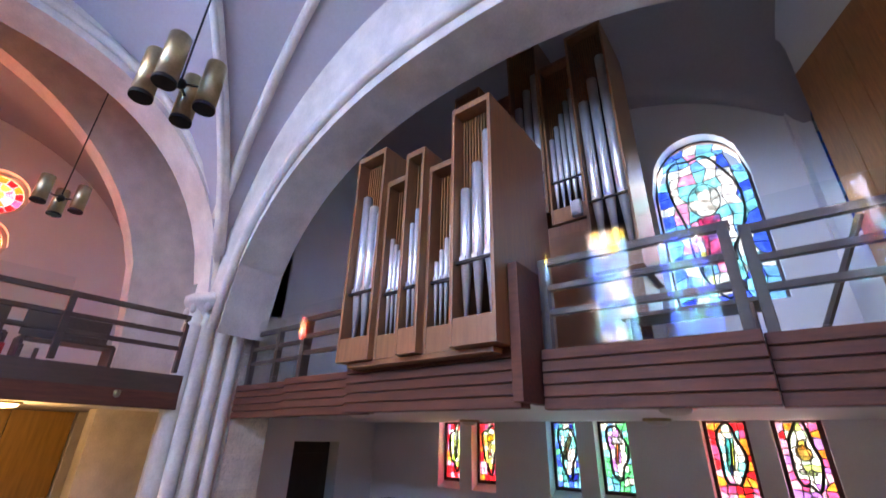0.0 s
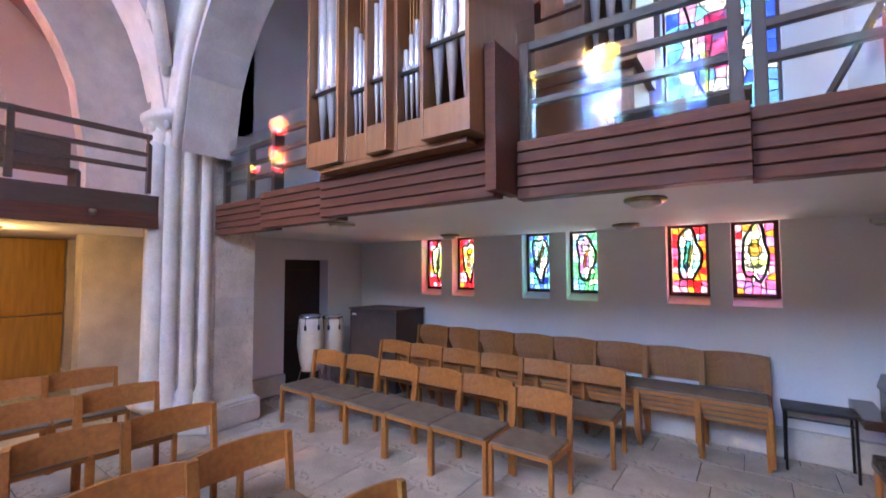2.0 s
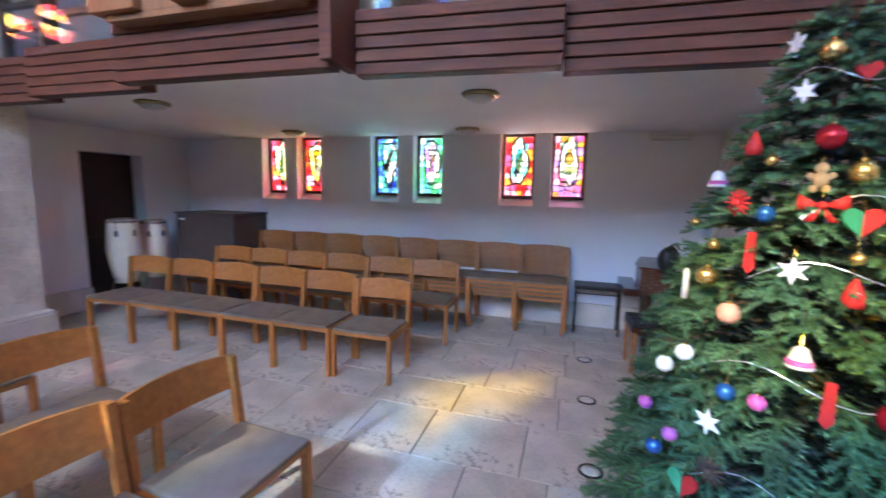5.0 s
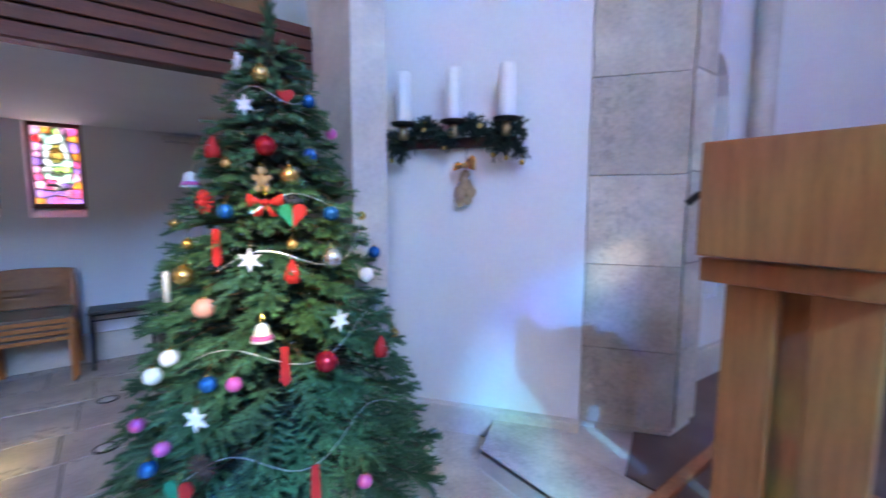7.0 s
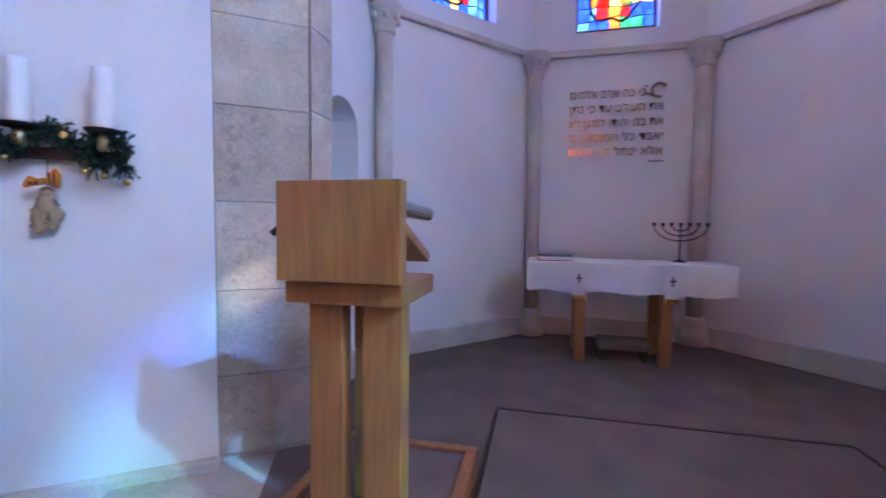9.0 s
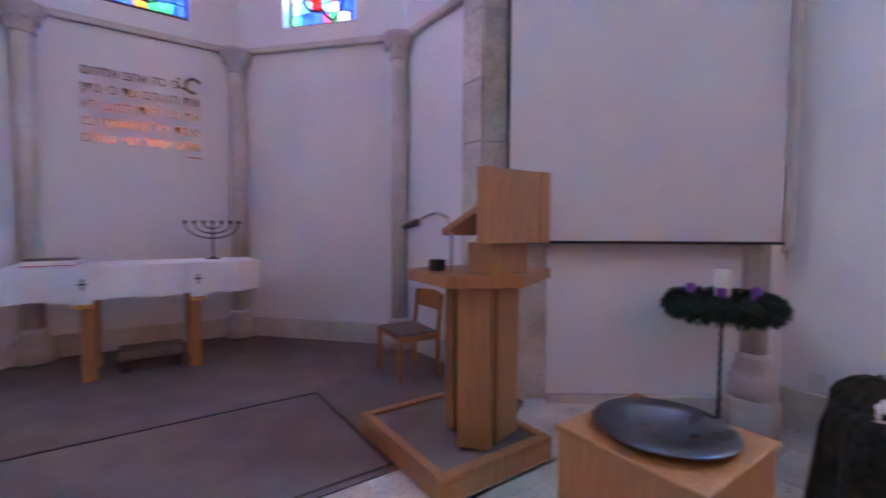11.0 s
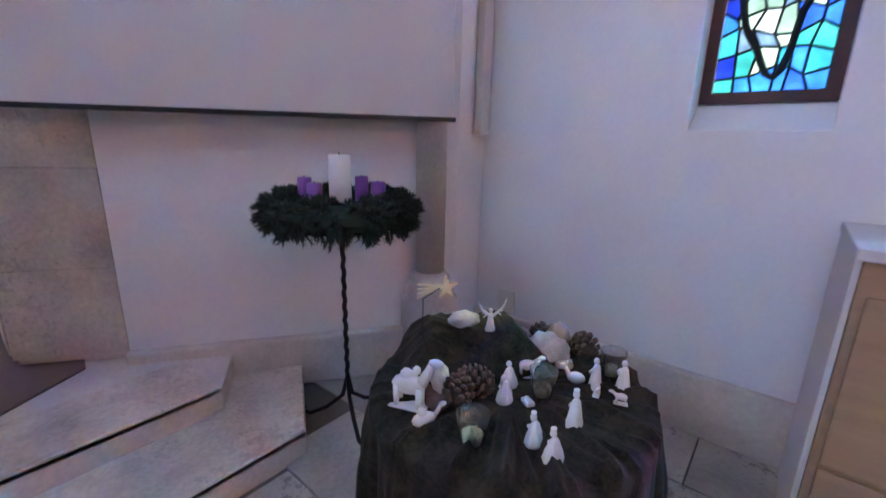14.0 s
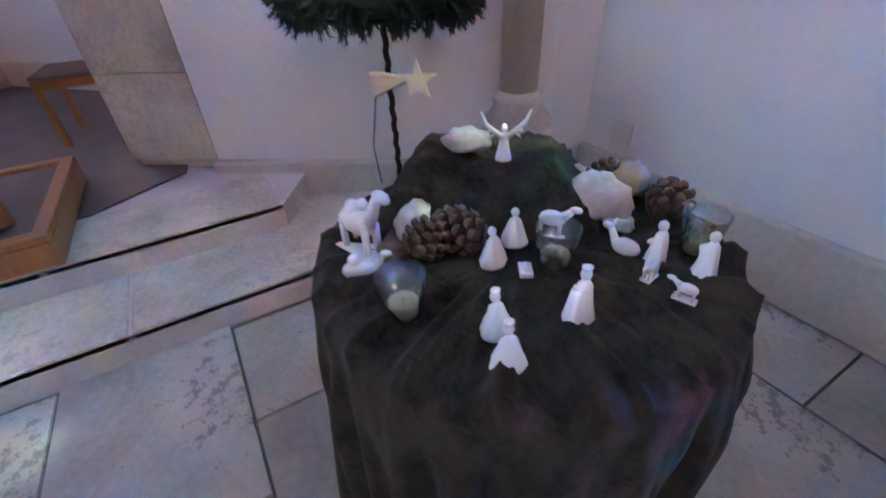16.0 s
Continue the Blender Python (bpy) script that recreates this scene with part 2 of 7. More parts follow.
PALEGOLD = material("pale_gold_paper", (0.78, 0.66, 0.40), 0.5, vary=0.08)
SILVER = material("silver_ornament", (0.72, 0.72, 0.74), 0.18, metal=0.9, vary=0.1)
BLUEGLOSS = material("blue_ornament", (0.02, 0.14, 0.42), 0.15, metal=0.5, vary=0.1)
PINK = material("pink_ornament", (0.62, 0.12, 0.38), 0.3, vary=0.15)
PEACH = material("peach_ornament", (0.75, 0.33, 0.22), 0.5, vary=0.12)
WHITEORN = material("white_ornament", (0.82, 0.82, 0.80), 0.4, vary=0.05)
TINSEL = material("silver_tinsel", (0.7, 0.72, 0.75), 0.3, metal=0.7, vary=0.2, scale=60)
TEXTMETAL = material("bronze_lettering", (0.36, 0.25, 0.16), 0.16, metal=0.9, vary=0.2)
CONGA = material("cream_drum_shell", (0.74, 0.66, 0.54), 0.35, vary=0.06)
PAPER = material("paper", (0.78, 0.77, 0.74), 0.8, vary=0.04)
BURLAP = material("burlap", (0.42, 0.30, 0.18), 0.95, vary=0.2, scale=30, fine=200, bump=0.5)
LAMPGLASS = material("frosted_lamp_glass", (0.6, 0.58, 0.54), 0.4, vary=0.1)
WARM = lit("lit_lamp_glass", (1.0, 0.72, 0.35), 6.0)
GLASS = clear_glass("clear_glass", (0.95, 0.97, 0.97), 0.014)
TUMBLER = clear_glass("thick_tumbler_glass", (0.93, 0.955, 0.95), 0.13)


# ---- mesh helpers ----
def link_mesh(name, bm, mat, parent=None):
    me = bpy.data.meshes.new(name)
    bmesh.ops.recalc_face_normals(bm, faces=bm.faces[:])
    bm.to_mesh(me)
    bm.free()
    me.materials.append(mat)
    ob = new(name, me)
    if parent:
        ob.parent = parent
    return ob


def part(name, bm, mat, parent, label=""):
    ob = link_mesh(name, bm, mat, parent)
    if label:
        ob["label"] = label
    return ob


def thing(name, label, category, m=None, group="", kind=""):
    ob = new(name)
    ob.empty_display_size = 0.1
    if m is not None:
        ob.matrix_basis = m
    return tagged(ob, label, category, group, kind)


def structure(name, bm, mat, label="", category=""):
    return tagged(link_mesh(name, bm, mat), label, category, "", "structure")


def box(bm, x0, y0, z0, x1, y1, z1, bev=0.0, m=None):
    r = bmesh.ops.create_cube(bm, size=1.0, matrix=Matrix.Translation(((x0 + x1) / 2, (y0 + y1) / 2, (z0 + z1) / 2)) @ Matrix.Diagonal((x1 - x0, y1 - y0, z1 - z0, 1)))
    vs = r["verts"]
    if bev:
        es = list({e for v in vs for e in v.link_edges})
        q = bmesh.ops.bevel(bm, geom=es, offset=bev, segments=2, profile=0.6, affect="EDGES")
        vs = list({v for f in q["faces"] for v in f.verts} | {v for v in vs if v.is_valid})
    if m is not None:
        bmesh.ops.transform(bm, matrix=m, verts=vs)
    return bm


def bbox(*a, **k):
    return box(bmesh.new(), *a, **k)


def tube(bm, pts, r, seg=8, r1=None):
    """A round bar along the points, closed at both ends."""
    pts = [Vector(p) for p in pts]
    rings = []
    n = len(pts)
    for i, p in enumerate(pts):
        d = (pts[min(i + 1, n - 1)] - pts[max(i - 1, 0)]).normalized()
        a = d.orthogonal().normalized() if i == 0 else (last - d * last.dot(d)).normalized()
        last = a
        b = d.cross(a)
        rad = r if r1 is None else r + (r1 - r) * i / max(1, n - 1)
        rings.append([bm.verts.new(p + (a * math.cos(t) + b * math.sin(t)) * rad) for t in (2 * math.pi * k / seg for k in range(seg))])
    for q, s in zip(rings, rings[1:]):
        for k in range(seg):
            bm.faces.new((q[k], q[(k + 1) % seg], s[(k + 1) % seg], s[k]))
    bm.faces.new(rings[0])
    bm.faces.new(rings[-1])
    return bm


def lathe(bm, profile, seg=24, at=(0, 0, 0), sx=1.0, sy=1.0):
    """A turned solid: profile of (radius, height)."""
    at = Vector(at)
    rings = []
    for r, z in profile:
        rings.append([bm.verts.new(at + Vector((max(r, 1e-4) * sx * math.cos(2 * math.pi * k / seg), max(r, 1e-4) * sy * math.sin(2 * math.pi * k / seg), z))) for k in range(seg)])
    for q, s in zip(rings, rings[1:]):
        for k in range(seg):
            f = bm.faces.new((q[k], q[(k + 1) % seg], s[(k + 1) % seg], s[k]))
            f.smooth = True
    bm.faces.new(rings[0])
    bm.faces.new(rings[-1])
    return bm


def ball(bm, c, r, squash=(1, 1, 1), sub=2, rough=0.0):
    res = bmesh.ops.create_icosphere(bm, subdivisions=sub, radius=1.0)
    for v in res["verts"]:
        k = 1 + (rough * noise.noise(v.co * 2.1 + Vector(c) * 7) if rough else 0)
        v.co = Vector((v.co.x * squash[0] * r * k + c[0], v.co.y * squash[1] * r * k + c[1], v.co.z * squash[2] * r * k + c[2]))
    for f in bm.faces:
        f.smooth = True
    return bm


def prism(bm, pts, depth, m=None):
    """A flat outline in x, z, given thickness along y."""
    m = m or Matrix.Identity(4)
    a = [bm.verts.new(m @ Vector((x, 0, z))) for x, z in pts]
    b = [bm.verts.new(m @ Vector((x, depth, z))) for x, z in pts]
    k = len(pts)
    bm.faces.new(a)
    bm.faces.new(b[::-1])
    for i in range(k):
        bm.faces.new((a[i], b[i], b[(i + 1) % k], a[(i + 1) % k]))
    return bm


def slab(bm, pts, z0, z1):
    """A plan outline in x, y between two heights."""
    a = [bm.verts.new((x, y, z0)) for x, y in pts]
    b = [bm.verts.new((x, y, z1)) for x, y in pts]
    k = len(pts)
    bm.faces.new(a[::-1])
    bm.faces.new(b)
    for i in range(k):
        bm.faces.new((a[i], a[(i + 1) % k], b[(i + 1) % k], b[i]))
    return bm


def frame_on(p0, p1, z=0.0, off=0.0):
    """Axes of a wall: x along p0 to p1, y out of the room (to the left of that way), z up."""
    d = Vector((p1[0] - p0[0], p1[1] - p0[1], 0)).normalized()
    nrm = Vector((-d.y, d.x, 0))
    m = Matrix(((d.x, nrm.x, 0, p0[0]), (d.y, nrm.y, 0, p0[1]), (0, 0, 1, z), (0, 0, 0, 1)))
    return m @ Matrix.Translation((0, off, 0))


def wall(name, p0, p1, z0, z1, thick, holes=(), mat=None, label="", steps=14):
    """A wall whose room face runs from p0 to p1, thickness to the left of that way. Holes: (u0, u1, bottom, top(u)) with top a number or a function."""
    m = frame_on(p0, p1)
    length = math.hypot(p1[0] - p0[0], p1[1] - p0[1])
    cuts = {0.0, length}
    for u0, u1, _, top in holes:
        k = steps if callable(top) else 1
        cuts |= {round(u0 + (u1 - u0) * i / k, 5) for i in range(k + 1)}
    cuts = sorted(c for c in cuts if 0 <= c <= length)
    bm = bmesh.new()

    def piece(a, b, la, lb, ha, hb):
        if max(ha - la, hb - lb) < 1e-4:
            return
        vs = [bm.verts.new(m @ Vector(c)) for c in ((a, 0, la), (b, 0, lb), (b, 0, hb), (a, 0, ha), (a, thick, la), (b, thick, lb), (b, thick, hb), (a, thick, ha))]
        for f in ((0, 1, 2, 3), (7, 6, 5, 4), (0, 4, 5, 1), (1, 5, 6, 2), (2, 6, 7, 3), (3, 7, 4, 0)):
            bm.faces.new([vs[i] for i in f])

    for a, b in zip(cuts, cuts[1:]):
        mid = (a + b) / 2
        here = sorted((h for h in holes if h[0] < mid < h[1]), key=lambda h: h[2](mid) if callable(h[2]) else h[2])
        la = lb = z0
        for u0, u1, bot, top in here:
            ba, bb = (bot(a), bot(b)) if callable(bot) else (bot, bot)
            piece(a, b, la, lb, max(ba, z0), max(bb, z0))
            la, lb = (top(a), top(b)) if callable(top) else (top, top)
        piece(a, b, la, lb, z1, z1)
    bmesh.ops.remove_doubles(bm, verts=bm.verts[:], dist=1e-4)
    return structure(name, bm, mat or PLASTER, label, "wall")


def round_top(c, a, spring, rise, power=2.0):
    return lambda u: spring + rise * max(0.0, 1 - abs((u - c) / a) ** power) ** 0.5


def pointed_top(c, a, spring, rise):
    k = (rise * rise - a * a) / (2 * a)
    return lambda u: spring + math.sqrt(max(0.0, (a + k) ** 2 - (min(abs(u - c), a) + k) ** 2))


def mirror_axis(y):
    return -2.0 - y

# ---- structure: floors ----
FLOOR_OUT = [(-11.2, -5.9), (1.6, -5.9), (3.3, -4.0), (3.3, 2.0), (1.7, 6.1), (-6.3, 6.1), (-6.3, 3.6), (-11.2, 3.6)]
structure("floor", slab(bmesh.new(), FLOOR_OUT, -0.3, -0.012), JOINT, "limestone slab floor with dark worn joints", "floor")
structure("ground", slab(bmesh.new(), [(-400, -400), (400, -400), (400, 400), (-400, 400)], -0.6, -0.5), STONE, "pale open ground outside", "ground")

# chancel platform: carpeted upper level, two stone steps that follow the diagonal walls
UPPER = [(2.03, 1.95), (2.46, 2.22), (3.4, 2.1), (4.9, 1.9), (6.8, 0.3), (6.8, -2.3), (4.9, -3.9), (3.4, -4.1), (2.46, -4.22), (2.03, -3.94)]
LOWER = [(1.58, 2.12), (2.12, 2.46), (2.8, 2.2), (2.8, -4.2), (2.12, -4.45), (1.58, -4.12)]
structure("step_lower", slab(bmesh.new(), LOWER, -0.02, 0.121), STONE, "lower worn limestone chancel step", "step")
structure("step_upper", slab(bmesh.new(), UPPER, -0.02, 0.246), STONE, "upper worn limestone chancel step", "step")
CARP = [(2.47, 1.3), (3.2, 1.62), (4.8, 1.55), (6.45, 0.05), (6.45, -2.05), (4.8, -3.55), (3.2, -3.62), (2.75, -3.55), (2.47, -3.1)]
structure("carpet", slab(bmesh.new(), CARP, 0.2, 0.257), CARPET, "worn brown fitted carpet in the chancel", "carpet")
rug = bmesh.new()
slab(rug, [(2.52, 0.19), (3.85, 0.19), (3.85, -2.17), (2.52, -2.17)], 0.25, 0.272)
mat_edge = bmesh.new()
for e in ((2.52, 0.165, 3.85, 0.19), (3.85, -2.17, 3.875, 0.19), (2.52, -2.195, 3.85, -2.17)):
    box(mat_edge, e[0], e[1], 0.25, e[2], e[3], 0.278)
mat = thing("carpet_mat", "worn brown carpet mat laid on the carpet", "rug")
part("mat", rug, CARPET, mat)
part("binding", mat_edge, DOORWOOD, mat, "dark worn edge binding")


def tread_stones(parent, edges, z):
    """Top stones of a step laid end to end along its front edge, slightly proud, with a worn nosing."""
    for (ax, ay), (bx, by), n, depth in edges:
        for i in range(n):
            p = Vector((ax + (bx - ax) * i / n, ay + (by - ay) * i / n, 0))
            q = Vector((ax + (bx - ax) * (i + 1) / n, ay + (by - ay) * (i + 1) / n, 0))
            d = (q - p).normalized()
            inn = Vector((-d.y, d.x, 0)) * depth
            p, q = p + d * 0.004, q - d * 0.004
            bm = bmesh.new()
            slab(bm, [tuple(v)[:2] for v in (p, q, q + inn, p + inn)], z - 0.03, z + 0.006 + 0.004 * random.random())
            bmesh.ops.bevel(bm, geom=bm.edges[:], offset=0.008, segments=1, affect="EDGES")
            part("step_stone", bm, STONE_BLOCK, parent)


# ---- structure: walls ----
N_Y, S_Y = 5.95, -5.55
NWIN = [(-4.66, -4.24), (-4.02, -3.6), (-2.77, -2.35), (-2.11, -1.69), (-0.88, -0.44), (-0.23, 0.2)]
holes_n = [(a + 6.15, b + 6.15, 1.50, 2.47) for a, b in NWIN]
NBIG = (-0.29, 0.56, 3.75, 5.45)
UPN = [(-0.29 + 6.15 - 0.58, -0.29 + 6.15 + 0.58, 3.72, round_top(-0.29 + 6.15, 0.58, 5.45, 0.75, 2.2))]
wall("wall_north", (-6.15, N_Y), (1.65, N_Y), 0, 8.5, 0.4, holes_n + UPN, label="white plastered wall with small deep windows")
wall("wall_north_arm_east", (1.65, N_Y), (1.65, 3.18), 0, 8.5, 0.4, label="white plastered side wall of the north arm")
wall("wall_north_arm_west", (-6.15, 3.2), (-6.15, N_Y), 0, 8.5, 0.5, [(1.08, 1.95, -0.1, 2.12)], label="white plastered wall with a dark doorway")
CANT = ((0.78, 5.949), (1.649, 4.35))
LANCET = pointed_top(0.225, 0.19, 6.7, 0.42)
wall("wall_gallery_cant", CANT[0], CANT[1], 2.73, 8.5, 0.3, [(0.035, 0.415, 4.2, LANCET)], label="grey plastered canted gallery wall with a lancet")
# made-up opening high in the diagonal walls, out of view, for fill light
DWIN_ADDED = [(0.45, 1.4, 5.0, round_top(0.925, 0.475, 6.9, 0.5))]
wall("wall_diagonal_north", (1.62, 3.22), (2.69, 1.74), 0, 8.5, 0.4, DWIN_ADDED, label="white plastered diagonal wall beside the chancel")
wall("wall_diagonal_south", (2.69, -3.74), (1.60, -5.28), 0, 8.5, 0.4, DWIN_ADDED, label="white plastered diagonal wall behind the screen")
SWIN = [(0.43, -0.10), (-0.38, -0.91)]
holes_s = [(1.6 - a, 1.6 - b, 1.52, 2.74) for a, b in SWIN]
SUP = [(-0.45, 0.56, 4.5, 7.25), (-2.2, 0.55, 4.5, 8.3), (-4.3, 0.52, 4.5, 7.95)]
holes_s += [(1.6 - c - a, 1.6 - c + a, bot, round_top(1.6 - c, a, top - 0.6, 0.6)) for c, a, bot, top in SUP]
wall("wall_south", (1.6, S_Y), (-6.15, S_Y), 0, 8.5, 0.45, holes_s, label="white plastered wall with deep blue windows")
wall("wall_south_end", (1.62, -5.25), (1.6, S_Y), 0, 8.5, 0.3)
wall("wall_south_arm_west", (-6.15, S_Y), (-6.15, -4.6), 0, 8.5, 0.5)
# chancel
NICHE = (0.62, 1.22, 0.9, round_top(0.92, 0.3, 2.55, 0.3))
wall("wall_chancel_north", (3.2, 1.68), (4.8, 1.6), 0, 8.5, 0.45, [NICHE], label="white chancel wall with an arched niche")
structure("niche_back", bbox(3.7, 1.98, 0.8, 4.6, 2.05, 3.0), PLASTER, "white back of the arched niche", "wall")


def apse_hole(p0, p1, half=0.5):
    c = math.hypot(p1[0] - p0[0], p1[1] - p0[1]) / 2
    return [(c - half, c + half, 4.2, round_top(c, half, 5.9, 0.5))]


APSE = [((4.8, 1.6), (6.5, 0.05)), ((6.5, 0.05), (6.5, -2.05)), ((6.5, -2.05), (4.8, -3.6))]
wall("wall_apse_north", *APSE[0], 0, 8.5, 0.4, apse_hole(*APSE[0]), label="white apse wall under a stone string course")
wall("wall_apse_east", *APSE[1], 0, 8.5, 0.4, apse_hole(*APSE[1]), label="white apse wall with metal lettering behind the altar")
wall("wall_apse_south", *APSE[2], 0, 8.5, 0.4, apse_hole(*APSE[2]), label="white apse wall under a stone string course")
wall("wall_chancel_south", (4.8, -3.6), (3.2, -3.68), 0, 8.5, 0.45, label="white chancel side wall")
# nave to the west
wall("wall_nave_north", (-11.2, 3.2), (-6.15, 3.2), 0, 8.5, 0.5, [(2.0, 2.9, 0.35, round_top(2.45, 0.45, 1.9, 0.4)), (1.7, 2.6, 3.1, round_top(2.15, 0.45, 4.7, 0.45))], label="warm white nave wall with arched niches")
structure("nave_niche_back", bbox(-9.6, 3.42, 0.2, -8.0, 3.5, 5.4), PLASTER, "plastered back of the nave niches", "wall")
# both high openings are invented here to carry fill lamps
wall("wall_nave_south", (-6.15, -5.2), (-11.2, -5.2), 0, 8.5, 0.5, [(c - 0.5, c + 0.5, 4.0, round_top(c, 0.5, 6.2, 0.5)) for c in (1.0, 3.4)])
ROSES = [(0.25, 6.4), (0.25, 5.4), (-1.95, 6.35), (-1.95, 5.25), (-0.95, 6.0), (-0.85, 5.05)]
wall("wall_west", (-11.2, -5.2), (-11.2, 3.2), 0, 8.5, 0.4, [(y + 5.2 - 0.47, y + 5.2 + 0.47, (lambda u, y=y, z=z: z - math.sqrt(max(0.0, 0.47 ** 2 - (u - y - 5.2) ** 2))), round_top(y + 5.2, 0.47, z, 0.47)) for y, z in ROSES], label="pink-lit west wall with a small rose window")
# crossing arches
NARCH = round_top(-1.9 + 6.2, 3.35, 3.3, 2.55, 2.3)
wall("arch_north", (-6.2, 2.35), (1.66, 2.35), 0, 8.5, 0.6, [(0.95, 7.65, -0.1, NARCH), (0.0, 0.95, -0.1, 3.8)], STONE, "pale limestone pointed arch before the organ gallery", 40)
WARCH = round_top(-0.6 + 4.9, 3.0, 3.6, 3.0, 2.3)
wall("arch_west", (-5.75, -4.9), (-5.75, 2.36), 0, 8.5, 0.6, [(1.3, 7.3, -0.1, WARCH)], STONE, "pale limestone arch towards the nave", 40)
RIBW = pointed_top(4.2, 3.2, 3.6, 4.0)
wall("arch_nave", (-8.2, -5.2), (-8.2, 3.2), 0, 8.5, 0.35, [(1.0, 7.4, -0.1, RIBW)], STONE, "pointed limestone nave rib arch", 36)
wall("arch_chancel", (2.95, 1.75), (2.95, -3.75), 5.2, 8.5, 0.4, [(0.4, 5.1, 5.0, round_top(2.75, 2.35, 5.3, 2.2))], STONE, "limestone chancel arch", 24)


# ---- structure: vaults ----
def vault(name, x0, x1, y0, y1, hx, hy, dome, label):
    """Groined vault: two arched shells that meet on the diagonals, domed a little in the middle."""
    n = 36
    bm = bmesh.new()
    g = []
    for i in range(n + 1):
        for j in range(n + 1):
            u, v = 2 * i / n - 1, 2 * j / n - 1
            z = max(hx(u), hy(v)) + dome * (1 - u * u) * (1 - v * v)
            g.append(bm.verts.new((x0 + (x1 - x0) * i / n, y0 + (y1 - y0) * j / n, z)))
    for i in range(n):
        for j in range(n):
            k = i * (n + 1) + j
            bm.faces.new((g[k], g[k + n + 1], g[k + n + 2], g[k + 1])).smooth = True
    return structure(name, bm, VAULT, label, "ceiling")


def shell(spring, rise, power=2.3):
    return lambda s: spring + rise * max(0.0, 1 - min(1, abs(s)) ** power) ** 0.5


CX = (shell(3.5, 3.7), shell(3.5, 3.6))
vault("ceiling_crossing", -5.75, 1.66, -4.9, 2.4, CX[0], CX[1], 1.1, "pale lilac plastered groin vault over the crossing")
vault("ceiling_nave", -11.2, -6.3, -5.2, 3.2, shell(4.2, 3.2), shell(3.6, 4.3), 0.3, "rosy plastered groin vault over the nave")
vault("ceiling_north_arm", -6.15, 1.66, 2.9, 5.98, shell(3.6, 3.6), shell(5.0, 3.0), 0.2, "grey-blue plastered vault over the organ gallery")
vault("ceiling_chancel", 2.9, 6.9, -3.9, 1.9, shell(5.2, 2.6), shell(5.2, 2.9), 0.3, "plastered vault over the chancel")
roof = bmesh.new()
box(roof, -11.8, -6.2, 8.5, 7.2, 6.6, 8.7)
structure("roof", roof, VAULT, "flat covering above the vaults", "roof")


def rib(name, pts, r, label):
    bm = bmesh.new()
    tube(bm, pts, r, 8)
    for f in bm.faces:
        f.smooth = True
    structure(name, bm, STONE, label, "vault rib")


def vault_z(x, y):
    u, v = 2 * (x + 5.75) / 7.41 - 1, 2 * (y + 4.9) / 7.3 - 1
    return max(CX[0](u), CX[1](v)) + 1.1 * (1 - u * u) * (1 - v * v)


for cx, cy in ((-5.65, 2.3), (1.55, 2.3), (-5.65, -4.8), (1.55, -4.8)):
    path = [(cx + (-2.045 - cx) * t, cy + (-1.25 - cy) * t) for t in (k / 22 for k in range(23))]
    rib("vault_rib", [(x, y, vault_z(x, y) - 0.03) for x, y in path], 0.085, "moulded limestone diagonal vault rib")
    rib("vault_rib_roll", [(x, y, vault_z(x, y) - 0.13) for x, y in path], 0.045, "slender limestone roll under the rib")
for off, r in ((0.0, 0.07),):
    rib("wall_rib", [(-1.9 + 3.42 * s, 2.32, 3.35 + 2.72 * (1 - abs(s) ** 2.3) ** 0.5) for s in (k / 16 - 1 for k in range(33))], r, "limestone roll along the arch edge")
    rib("wall_rib_west", [(-5.72, -0.6 + 3.07 * s, 3.6 + 3.17 * (1 - abs(s) ** 2.3) ** 0.5) for s in (k / 16 - 1 for k in range(33))], r, "limestone roll along the arch edge")
rib("wall_rib_inner", [(-2.05 + 3.6 * s, 1.55 + 0.6 * abs(s), vault_z(max(-5.74, min(1.65, -2.05 + 3.6 * s)), 1.55 + 0.6 * abs(s)) - 0.02) for s in (k / 12 - 1 for k in range(25))], 0.07, "limestone rib in the vault web")


